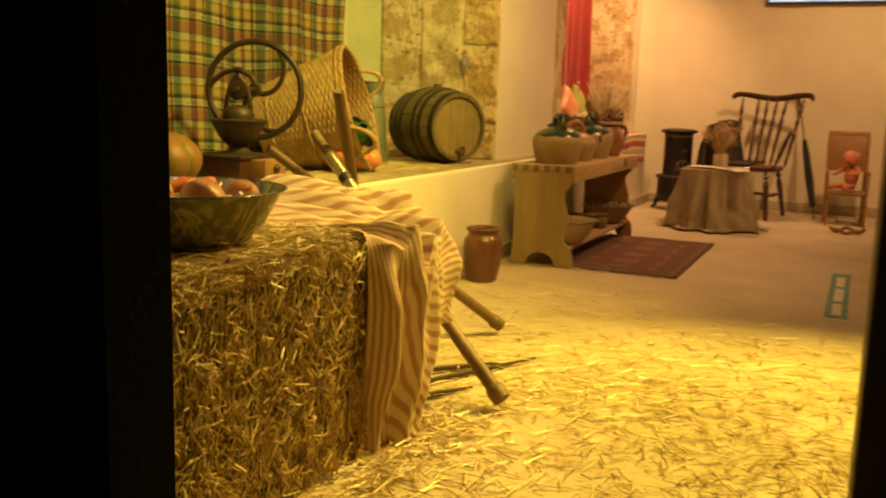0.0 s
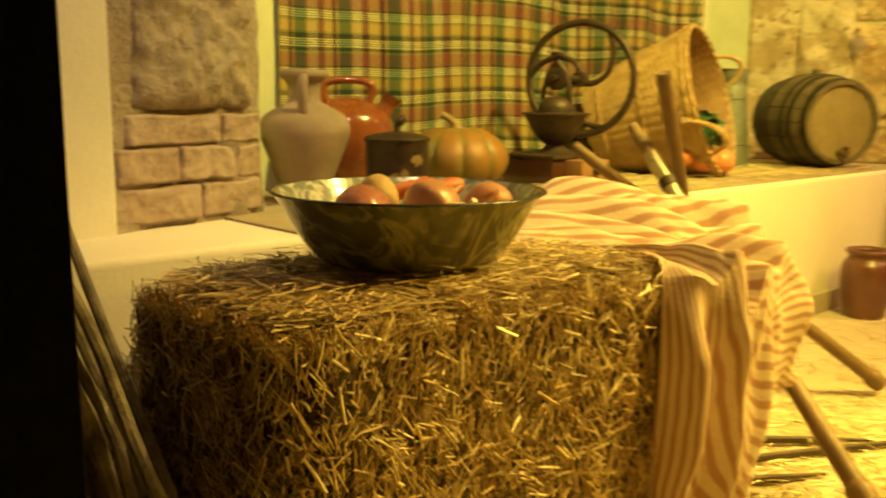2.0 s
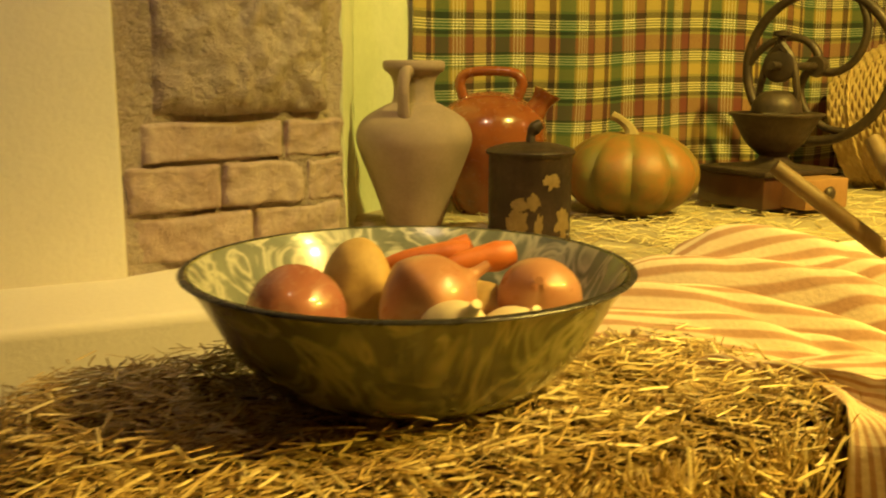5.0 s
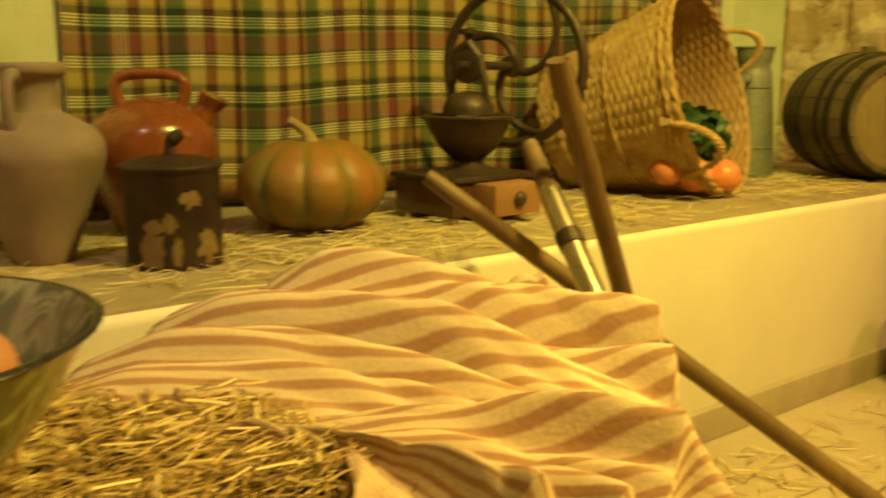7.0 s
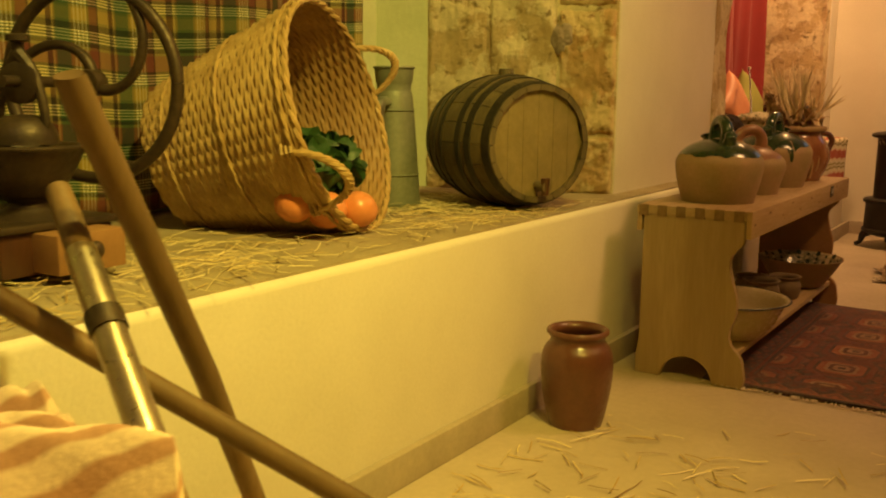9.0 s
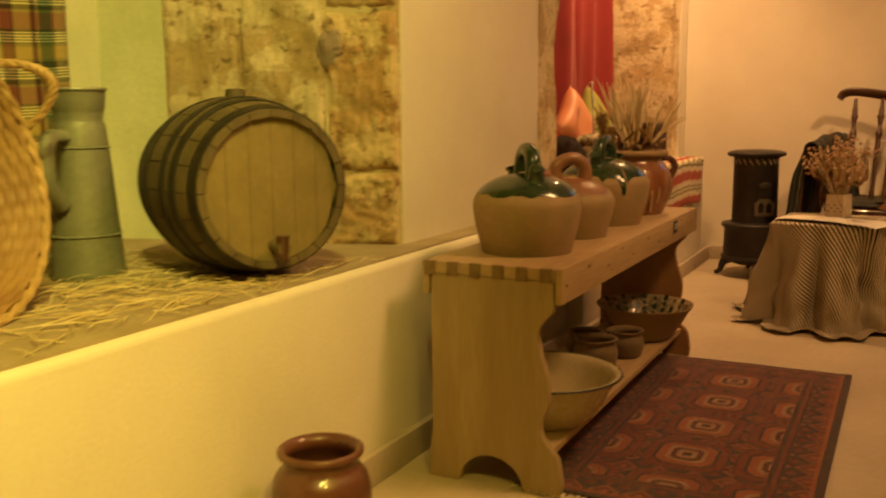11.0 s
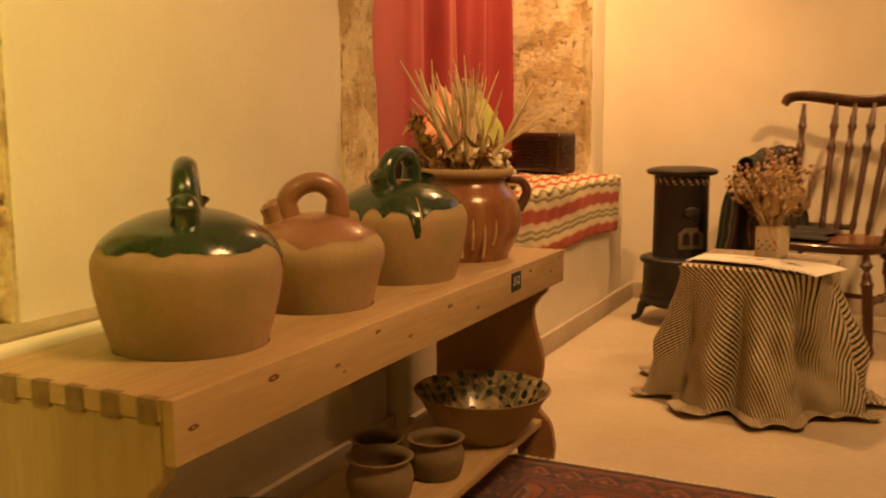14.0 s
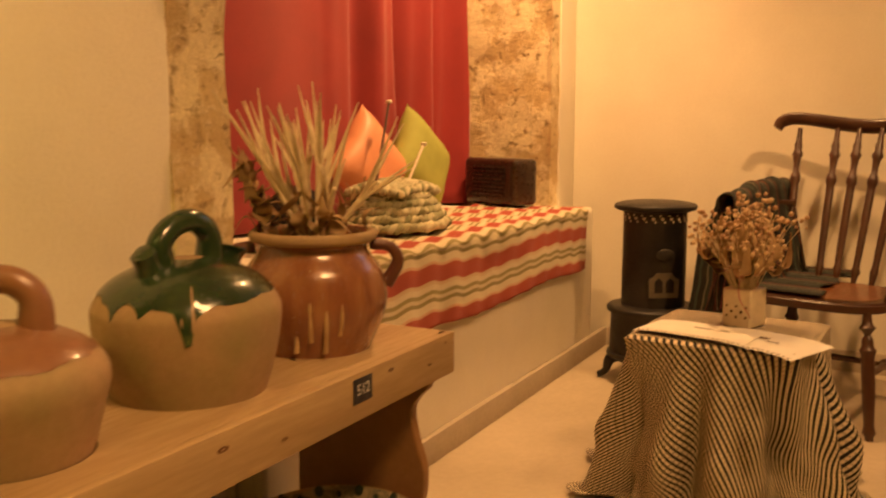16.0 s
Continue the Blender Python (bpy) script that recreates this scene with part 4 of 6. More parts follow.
amphora = thing("amphora", (-2.295, 2.12, LEDGE + 0.006), "tall pale unglazed clay amphora standing on a flat stone", "amphora")
amphora.scale = (1, 1, 0.955)
part("body", lathe([(0.052, 0.0), (0.058, 0.01), (0.088, 0.10), (0.120, 0.185), (0.127, 0.225), (0.110, 0.262), (0.062, 0.292), (0.048, 0.300), (0.044, 0.330), (0.050, 0.356), (0.066, 0.372), (0.066, 0.388), (0.056, 0.388), (0.040, 0.350)], 56, 4, 0.012), CLAY_PALE, amphora)
for s in (1, -1):
    d = Vector((0.80, -0.60, 0)) * s
    part("handle", tube([d * 0.050 + Vector((0, 0, 0.362)), d * 0.082 + Vector((0, 0, 0.365)), d * 0.098 + Vector((0, 0, 0.330)), d * 0.096 + Vector((0, 0, 0.29)), d * 0.088 + Vector((0, 0, 0.258))], [0.016, 0.016, 0.015, 0.015, 0.019], 12, 5, 0.7), CLAY_PALE, amphora)
flat = box((-2.46, 2.00, LEDGE - 0.004), (-2.12, 2.31, LEDGE + 0.0065), 0.003)
tagged(part("flat_stone", flat, STONE), "flat rough stone slab under the amphora", "stone")

orange_jug = thing("glazed_jug", (-2.50, 2.42, LEDGE + 0.006), "round orange glazed jug with a hoop handle and spout", "jug")
orange_jug.scale = (1.12, 1.12, 1.0)
part("body", lathe([(0.075, 0.0), (0.085, 0.02), (0.115, 0.12), (0.128, 0.185), (0.115, 0.245), (0.070, 0.285), (0.030, 0.300), (0.0, 0.303)], 48, 4, 0.01), GLAZE_ORANGE, orange_jug)
d = Vector((0.60, 0.80, 0))
part("handle", tube([d * -0.062 + Vector((0, 0, 0.285)), d * -0.070 + Vector((0, 0, 0.325)), d * -0.045 + Vector((0, 0, 0.350)), d * 0.045 + Vector((0, 0, 0.350)), d * 0.070 + Vector((0, 0, 0.325)), d * 0.060 + Vector((0, 0, 0.285))], 0.0125, 12, 5), GLAZE_ORANGE, orange_jug)
part("spout", tube([d * 0.09 + Vector((0, 0, 0.24)), d * 0.112 + Vector((0, 0, 0.275)), d * 0.128 + Vector((0, 0, 0.302))], [0.030, 0.024, 0.034], 14, 4), GLAZE_ORANGE, orange_jug)

tin_can = thing("tin_canister", (-2.125, 2.315, LEDGE + 0.006), "dark rusted oval tin canister with flaking patches", "tin", turn=40)
tin_can.scale = (1, 1, 1.10)
part("body", lathe([(0.090, 0.0), (0.090, 0.006), (0.088, 0.012), (0.088, 0.160), (0.091, 0.166)], 48, 0), TIN, tin_can)
part("lid", lathe([(0.093, 0.164), (0.093, 0.172), (0.060, 0.182), (0.018, 0.186), (0.0, 0.187)], 48, 3), TIN, tin_can)
part("knob", tube([(0, 0, 0.182), (0, 0, 0.200), (0.006, 0.004, 0.212), (0.020, 0.010, 0.222)], [0.012, 0.009, 0.014, 0.010], 10, 4), IRON, tin_can, "dark twisted knob")
for ang, w, z, h in ((-88, 0.26, 0.034, 0.030), (-66, 0.14, 0.080, 0.016), (-84, 0.22, 0.074, 0.012), (-40, 0.22, 0.118, 0.014), (-18, 0.24, 0.036, 0.030), (-58, 0.10, 0.030, 0.026)):
    def flake(u, v):
        th = 2 * math.pi * u
        r = v * (1 + 0.55 * noise.noise((2.2 * math.cos(th), 2.2 * math.sin(th), ang)) + 0.3 * noise.noise((6 * math.cos(th), 6 * math.sin(th), ang)))
        a = radians(ang) + w * r * math.cos(th)
        return Vector((0.0893 * math.cos(a), 0.0893 * math.sin(a), z + h * r * math.sin(th)))
    part("bare_patch", grid_sheet(40, 5, flake), BARE_TIN, tin_can, "flaked bare ochre patch")

pumpkin = thing("pumpkin", (-2.30, 2.71, LEDGE + 0.008), "ribbed orange and green pumpkin with a dry stem", "pumpkin")
bm = bmesh.new()
bmesh.ops.create_uvsphere(bm, u_segments=80, v_segments=30, radius=1)
for v in bm.verts:
    a = math.atan2(v.co.y, v.co.x)
    rib = 1 - 0.07 * (1 - abs(math.sin(a * 5))) ** 2.0
    flat_r = math.hypot(v.co.x, v.co.y)
    z = v.co.z * 0.110 - 0.035 * max(0, 0.45 - flat_r) * (1 if v.co.z > 0 else -0.8)
    v.co = Vector((v.co.x * 0.168 * rib, v.co.y * 0.168 * rib, z + 0.102))
part("skin", bm, PUMPKIN, pumpkin)
part("stem", tube([(0, 0, 0.186), (-0.006, -0.004, 0.213), (-0.024, -0.02, 0.234), (-0.040, -0.032, 0.243)], [0.024, 0.013, 0.011, 0.012], 8, 4), PUMPKIN_STEM, pumpkin)

# the coffee mill
mill = thing("coffee_mill", (-2.225, 3.105, LEDGE + 0.022), "old dark iron coffee mill with a spoked flywheel", "coffee mill", turn=3)
part("base_box", box((-0.135, -0.125, 0.0), (0.090, 0.120, 0.082), 0.006), DARK_WOOD, mill, "dark wooden base box")
part("base_plate", box((-0.145, -0.135, 0.082), (0.100, 0.130, 0.096), 0.005), IRON, mill)
drawer = part("drawer", box((0.060, -0.062, 0.006), (0.165, 0.088, 0.080), 0.004), CHAIR_PINE, mill, "half-open pale wooden drawer")
part("drawer_knob", lathe([(0.014, 0), (0.018, 0.008), (0.010, 0.016), (0.0, 0.018)], 20, 3, 0, pose(0.165, 0.013, 0.045, 0, 90, 0)), IRON, drawer, "round dark knob")
part("pedestal", lathe([(0.075, 0.094), (0.045, 0.112), (0.036, 0.125), (0.050, 0.135)], 32, 3), IRON, mill)
part("hopper", lathe([(0.040, 0.130), (0.072, 0.158), (0.096, 0.200), (0.110, 0.226), (0.118, 0.228), (0.118, 0.234), (0.104, 0.233), (0.090, 0.200), (0.066, 0.160), (0.0, 0.150)], 44, 3, 0, None, False), IRON, mill)
part("hopper_cover", lathe([(0.080, 0.236), (0.074, 0.262), (0.048, 0.286), (0.0, 0.292)], 32, 3, 0, Matrix.Diagonal((0.8, 0.8, 1, 1))), IRON, mill)
AX = Vector((0.29, -0.957, 0))
HUB = Vector((-0.055, 0.205, 0.353))
for s in (-1, 1):
    side = Vector((-AX.y, AX.x, 0)) * 0.045 * s
    part("bracket", tube([side + Vector((0, 0, 0.225)), side * 1.1 + Vector((0, 0, 0.29)), side * 0.7 + Vector((0, 0, 0.365)), Vector((0, 0, 0.405))], [0.010, 0.009, 0.010, 0.014], 8, 4), IRON, mill)
part("axle", tube([HUB + AX * -0.02, Vector((0, 0, 0.353)) + AX * 0.05], 0.011, 12, 0), IRON, mill)
part("gear", lathe([(0.034, -0.012), (0.042, -0.008), (0.042, 0.008), (0.034, 0.012)], 24, 0, 0, Matrix.Translation((0, 0, 0.353)) @ AX.to_track_quat("Z", "Y").to_matrix().to_4x4()), IRON, mill)
part("top_screw", lathe([(0.011, 0.39), (0.011, 0.425), (0.022, 0.428), (0.022, 0.438), (0.006, 0.442)], 18, 0), IRON, mill)
R = 0.200
E1 = Vector((-AX.y, AX.x, 0))
E2 = Vector((0, 0, 1))
wheel = part("flywheel", tube([HUB + (E1 * math.cos(a) + E2 * math.sin(a)) * R for a in [2 * math.pi * k / 48 for k in range(49)]], 0.0135, 12, 2), IRON, mill)
for k in range(3):
    a0 = radians(95 + 120 * k)
    pts = []
    for s in range(8):
        f = s / 7
        r, a = 0.012 + (R - 0.012) * f, a0 + radians(115) * f ** 1.1 - radians(30)
        bow = 0.030 * math.sin(math.pi * f)
        pts.append(HUB + E1 * (r * math.cos(a) + bow * math.cos(a + 1.57)) + E2 * (r * math.sin(a) + bow * math.sin(a + 1.57)))
    part("spoke", tube(pts, [0.013, 0.0105, 0.0105, 0.011], 10, 3), IRON, wheel)
part("hub", lathe([(0.026, -0.02), (0.03, 0.0), (0.026, 0.02)], 24, 2, 0, Matrix.Translation(HUB) @ AX.to_track_quat("Z", "Y").to_matrix().to_4x4()), IRON, wheel)

# the wicker basket, lying on its side
BN = Vector((math.cos(radians(19)) * math.cos(radians(15)), math.sin(radians(19)) * math.cos(radians(15)), math.sin(radians(15))))
BM = Matrix.Translation((-2.135, 3.93, LEDGE + 0.302)) @ BN.to_track_quat("Z", "Y").to_matrix().to_4x4()
basket = thing("wicker_basket", (0, 0, 0), "large pale wicker basket tipped on its side, spilling vegetables", "basket")
BL, R0, R1 = 0.46, 0.200, 0.306


def weave(rad_in, rows_n, stakes, material, name, thick, inside=False):
    bm = bmesh.new()
    sides = stakes * 4
    rings = []
    for j in range(rows_n * 3 + 1):
        f = j / (rows_n * 3)
        z = -BL + BL * f
        r = R0 + (R1 - R0) * f ** 0.9 - rad_in
        ring = []
        for s in range(sides):
            a = 2 * math.pi * s / sides
            wob = thick * math.cos(a * stakes / 2 * 2 / 2 + math.pi * (j // 3)) + thick * 0.8 * math.cos(2 * math.pi * (j % 3) / 3)
            ring.append(bm.verts.new(BM @ Vector(((r + (wob if not inside else -wob)) * math.cos(a), (r + (wob if not inside else -wob)) * math.sin(a), z))))
        rings.append(ring)
    for a, b in zip(rings, rings[1:]):
        for s in range(sides):
            bm.faces.new((a[s], a[(s + 1) % sides], b[(s + 1) % sides], b[s]))
    bm.faces.new(rings[0])
    return part(name, bm, material, basket, sharp=0)


weave(0.0, 40, 48, WICKER, "outer_weave", 0.0034)
weave(0.014, 40, 48, WICKER_SHADED, "inner_weave", 0.0030, True)
for f, r in ((1.0, 0.0085), (0.95, 0.0045), (0.55, 0.0040), (0.16, 0.0040)):
    rr = R0 + (R1 - R0) * f ** 0.9 + (0.004 if f < 1 else -0.006)
    bm = bmesh.new()
    for ph in (0, math.pi):
        add_tube(bm, [BM @ Vector(((rr + r * 0.5 * math.cos(22 * a + ph)) * math.cos(a), (rr + r * 0.5 * math.cos(22 * a + ph)) * math.sin(a), -BL + BL * f + r * 0.5 * math.sin(22 * a + ph))) for a in [2 * math.pi * k / 132 for k in range(133)]], r * 0.75, 6, 1)
    part("twisted_band" if f < 1 else "rim", bm, WICKER, basket)


def basket_handle(a, b):
    """A twisted loop standing out past the rim, from world point a to b beside the rim."""
    back = BM.inverted()
    ang = [math.atan2(q.y, q.x) for q in (back @ Vector(a), back @ Vector(b))]
    turn = (ang[1] - ang[0] + math.pi) % (2 * math.pi) - math.pi
    bm = bmesh.new()
    for ph in (0, 2.1, 4.2):
        pts = []
        for k in range(29):
            s = k / 28
            t = ang[0] + turn * s
            out = math.sin(math.pi * s)
            w = 30 * s + ph
            r = R1 - 0.002 + 0.020 * out + 0.005 * math.cos(w)
            pts.append(BM @ Vector((r * math.cos(t), r * math.sin(t), -0.05 + 0.135 * out ** 0.6 + 0.007 * math.sin(w))))
        add_tube(bm, pts, 0.0062, 6, 2)
    handle = part("handle", bm, WICKER, basket, "twisted wicker handle")
    for t in ang:
        knot = bmesh.new()
        for z in (-0.052, -0.040, -0.028):
            add_tube(knot, [BM @ Vector(((R1 - 0.012) * math.cos(t - 0.06), (R1 - 0.012) * math.sin(t - 0.06), z)), BM @ Vector(((R1 + 0.010) * math.cos(t), (R1 + 0.010) * math.sin(t), z + 0.004)), BM @ Vector(((R1 - 0.012) * math.cos(t + 0.06), (R1 - 0.012) * math.sin(t + 0.06), z))], 0.005, 6, 3)
        part("binding", knot, WICKER, handle)


basket_handle((-2.031, 3.652, 0.786), (-2.015, 3.74, 0.638))
basket_handle((-2.273, 4.135, 1.04), (-2.258, 4.223, 0.90))

greens = thing("leafy_greens", (0, 0, 0), "bunch of dark curly green leaves in the basket", "greens")
rng = np.random.default_rng(5)
bm = bmesh.new()
for k in range(150):
    d = Vector(rng.normal(0, 1, 3)).normalized()
    p = Vector((-2.165, 3.875, 0.730)) + Vector((d.x * 0.105, d.y * 0.12, d.z * 0.085)) * rng.uniform(0.5, 1.0)
    n = (d + Vector(rng.normal(0, 0.5, 3))).normalized()
    q = n.to_track_quat("Z", "Y").to_matrix().to_4x4()
    size = rng.uniform(0.025, 0.05)
    ring = [bm.verts.new(p + (q @ Vector((size * (1 + 0.25 * math.sin(7 * a)) * math.cos(a), size * 0.8 * math.sin(a), 0.012 * math.sin(3 * a + k))))) for a in [2 * math.pi * i / 14 for i in range(14)]]
    mid = bm.verts.new(p + n * -0.010)
    for i in range(14):
        bm.faces.new((mid, ring[i], ring[(i + 1) % 14]))
part("leaves", bm, LEAF_DARK, greens, sharp=0)
for x, y, z in ((-2.075, 3.80, 0.628), (-2.045, 3.885, 0.624), (-2.115, 3.73, 0.648)):
    lump("tomato", (x, y, z), (0.050, 0.050, 0.046), TOMATO, "pale orange tomato in the mouth of the basket", "tomato", wobble=0.05)["group"] = "tomatoes in the basket"
lump("pear_squash", (-2.25, 3.83, 0.86), (0.034, 0.034, 0.034), POTATO, "small tan gourd behind the greens", "gourd")

milk_can = thing("zinc_pitcher", (-2.335, 4.425, LEDGE + 0.006), "tall tapering dull zinc pitcher with a side handle", "pitcher")
part("body", lathe([(0.086, 0.0), (0.088, 0.012), (0.083, 0.02), (0.070, 0.20), (0.058, 0.345), (0.052, 0.36), (0.060, 0.42), (0.066, 0.43), (0.062, 0.43), (0.050, 0.37), (0.0, 0.36)], 40, 3, 0, None, False), ZINC, milk_can)
for z, r in ((0.10, 0.0785), (0.30, 0.0635)):
    part("bead", lathe([(r - 0.004, z - 0.004), (r + 0.003, z), (r - 0.004, z + 0.004)], 40, 2, 0, None, False), ZINC, milk_can)
d = Vector((0.30, -0.95, 0))
part("handle", tube([d * 0.06 + Vector((0, 0, 0.33)), d * 0.125 + Vector((0, 0, 0.32)), d * 0.135 + Vector((0, 0, 0.23)), d * 0.08 + Vector((0, 0, 0.17))], [0.010, 0.011, 0.011, 0.010], 10, 5, 1.6), ZINC, milk_can)

# the barrel
barrel = thing("oak_barrel", (0, 0, 0), "small weathered oak barrel with iron hoops and a wooden tap", "barrel")
AXB = Vector((-0.883, 0.469, 0))
MB = Matrix.Translation((-1.882, 4.548, LEDGE + 0.006 + 0.207)) @ AXB.to_track_quat("Z", "Y").to_matrix().to_4x4()


def barrel_r(z):
    return 0.176 + 0.030 * math.sin(math.pi * z / 0.40)


STAVES = 20
for k in range(STAVES):
    a0, a1 = 2 * math.pi * k / STAVES, 2 * math.pi * (k + 1) / STAVES - 0.012
    bm = bmesh.new()
    rings = []
    for j in range(13):
        z = 0.40 * j / 12
        r = barrel_r(z)
        rings.append([bm.verts.new(MB @ Vector((rr * math.cos(a), rr * math.sin(a), z))) for rr, a in ((r, a0), (r + 0.001, (a0 + a1) / 2), (r, a1), (r - 0.016, a1), (r - 0.016, a0))])
    for a, b in zip(rings, rings[1:]):
        for s in range(5):
            bm.faces.new((a[s], a[(s + 1) % 5], b[(s + 1) % 5], b[s]))
    bm.faces.new(rings[0][::-1]), bm.faces.new(rings[-1])
    part("stave", bm, OAK, barrel)
for z, w in ((0.004, 0.030), (0.085, 0.026), (0.135, 0.024), (0.245, 0.024), (0.300, 0.026), (0.368, 0.030)):
    part("hoop", lathe([(barrel_r(z) - 0.002, z), (barrel_r(z) + 0.0035, z), (barrel_r(z + w) + 0.0035, z + w), (barrel_r(z + w) - 0.002, z + w)], 60, 0, 0, MB, False), HOOP, barrel)
for z in (0.018, 0.382):
    for k in range(6):
        w = 0.322 / 6
        x0, x1 = -0.161 + w * k, -0.161 + w * (k + 1) - 0.0012
        bm = bmesh.new()
        top = [(x, math.sqrt(max(0.0, 0.161 ** 2 - x * x))) for x in (x0, (x0 + x1) / 2, x1)]
        outline = top + [(x, -y) for x, y in reversed(top)]
        for zz in (z - 0.006, z + 0.006):
            bm.faces.new([bm.verts.new(MB @ Vector((x, y, zz))) for x, y in outline])
        bm.verts.ensure_lookup_table()
        for i in range(6):
            bm.faces.new((bm.verts[i], bm.verts[(i + 1) % 6], bm.verts[6 + (i + 1) % 6], bm.verts[6 + i]))
        part("head_board", bm, OAK_END, barrel, smooth=False)
DOWN = Vector((0, 0, -1))
FRONT_C = MB @ Vector((0, 0, 0.012))
tap = part("tap", tube([FRONT_C + DOWN * 0.125 + AXB * 0.01, FRONT_C + DOWN * 0.127 - AXB * 0.055], [0.014, 0.016], 12, 0), OAK, barrel, "turned wooden tap")
part("tap_key", tube([FRONT_C + DOWN * 0.10 - AXB * 0.045, FRONT_C + DOWN * 0.150 - AXB * 0.045], [0.015, 0.011], 10, 0), DARK_WOOD, tap)
part("bung", lathe([(0.024, 0.0), (0.022, 0.024), (0.0, 0.025)], 20, 0, 0, Matrix.Translation(MB @ Vector((0, 0, 0.20)) + Vector((0, 0, 0.20)))), OAK, barrel)

# straw on the ledge and on the floor
rng = np.random.default_rng(31)


def on_ledge(r):
    y = r.choice([2.45, 2.75, 3.3, 4.2, 4.6]) + r.normal(0, 0.16) if r.uniform() < 0.75 else r.uniform(1.95, 4.85)
    y = min(4.88, max(2.0, y))
    return (-2.62 + r.beta(2.2, 1.4) * 0.80, y, LEDGE + 0.010 + abs(r.normal(0, 0.006)))


ob = straws("ledge_straw", flat_straws(rng, 1500, on_ledge), 0.085, 0.0013, STRAW_PALE, 41, 0.2)
tagged(ob, "loose pale straw strewn along the ledge", "straw", kind="stuff")


def on_floor(r):
    while True:
        x, y = r.uniform(-1.70, 1.6), r.uniform(0.9, 4.9)
        dense = math.exp(-((y - 2.5) / 1.15) ** 2) * (0.35 + 0.65 * max(0.0, noise.noise((x * 2.1, y * 2.1, 0.5)) + 0.55))
        if r.uniform() < dense:
            return (x, y, 0.005 + abs(r.normal(0, 0.005)))


ob = straws("floor_straw", flat_straws(rng, 5500, on_floor, 0.08), 0.080, 0.0017, STRAW_PALE, 43, 0.15)
tagged(ob, "golden straw scattered over the floor", "straw", kind="stuff")
ob = straws("floor_straw", flat_straws(rng, 4200, on_floor, 0.08), 0.070, 0.0017, STRAW, 45, 0.15)
tagged(ob, "brown trodden straw scattered over the floor", "straw", kind="stuff")
ob = straws("floor_straw", flat_straws(rng, 500, lambda r: (r.uniform(-1.15, -0.85), r.uniform(1.6, 2.4), 0.006 + abs(r.normal(0, 0.008))), 0.1), 0.10, 0.0016, STRAW, 44, 0.2)
tagged(ob, "darker straw fallen at the foot of the bale", "straw", kind="stuff")

# ---- the water-jug bench ----
T0, T1, XB, XF, BT = 4.925, 6.440, -1.715, -1.345, 0.565
JUGS = ((-1.535, 5.180, 0.120), (-1.535, 5.525, 0.111), (-1.535, 5.865, 0.118), (-1.53, 6.205, 0.092))
bench = thing("jug_bench", (0, 0, 0), "long knotty pine bench with round holes holding water jugs", "bench")


def top_board():
    """The seat board, with a round hole for each jug."""
    n = 32
    xs0, xs1 = XB, XF - 0.018
    cuts = [T0] + [(a[1] + b[1]) / 2 for a, b in zip(JUGS, JUGS[1:])] + [T1]
    for (cx, cy, r), y0, y1 in zip(JUGS, cuts, cuts[1:]):
        bm = bmesh.new()
        for z, flip in ((BT, False), (BT - 0.028, True)):
            ring, outer = [], []
            for k in range(n):
                a = 2 * math.pi * k / n
                d = Vector((math.cos(a), math.sin(a)))
                t = min(((xs1 if d.x > 0 else xs0) - cx) / d.x if abs(d.x) > 1e-6 else 9, ((y1 if d.y > 0 else y0) - cy) / d.y if abs(d.y) > 1e-6 else 9)
                ring.append(bm.verts.new((cx + r * d.x, cy + r * d.y, z)))
                outer.append(bm.verts.new((cx + t * d.x, cy + t * d.y, z)))
            for k in range(n):
                bm.faces.new((ring[k], outer[k], outer[(k + 1) % n], ring[(k + 1) % n]))
            if not flip:
                top_ring = ring
            else:
                for k in range(n):
                    bm.faces.new((top_ring[k], top_ring[(k + 1) % n], ring[(k + 1) % n], ring[k]))
        part("seat_board", bm, PINE, bench, smooth=False)


top_board()
xs0, xs1 = XB, XF - 0.018
for lo, hi in (((xs0 - 0.001, T0, BT - 0.028), (xs0 + 0.02, T1, BT - 0.0005)), ((xs1 - 0.02, T0, BT - 0.028), (xs1, T1, BT - 0.0005)), ((xs0, T0 - 0.001, BT - 0.028), (xs1, T0 + 0.035, BT - 0.0005)), ((xs0, T1 - 0.035, BT - 0.028), (xs1, T1 + 0.001, BT - 0.0005))):
    part("edge_strip", box(lo, hi), PINE, bench)
apron = part("apron", box((XF - 0.018, T0, BT - 0.085), (XF, T1, BT + 0.001), 0.003), PINE, bench)
part("apron", box((XB, T0, BT - 0.085), (XB + 0.016, T1, BT - 0.029), 0.003), PINE, bench)
rng = np.random.default_rng(8)
KNOT = surface("pine_knot", (0.10, 0.035, 0.012), (0.16, 0.06, 0.02), 60, 0.5)
for y, z, r in ((4.96, 0.522, 0.008), (5.13, 0.543, 0.010), (5.30, 0.520, 0.006), (5.43, 0.548, 0.007), (5.55, 0.515, 0.006), (5.72, 0.540, 0.009), (5.86, 0.512, 0.006), (6.18, 0.545, 0.007), (6.33, 0.520, 0.006), (5.32, 0.505, 0.004), (6.40, 0.55, 0.004)):
    bm = lathe([(0.0, 0.0), (r * 0.6, 0.0012), (r, 0.0)], 14, 0, 0.2, Matrix.Translation((XF - 0.0004, y, z)) @ pose(0, 0, 0, 0, 90, 0) @ Matrix.Diagonal((0.6, 1.5, 1, 1)), False)
    part("knot", bm, KNOT, apron)
END_GRAIN = surface("pine_end_grain", (0.27, 0.175, 0.085), (0.20, 0.125, 0.06), 30, 0.7)
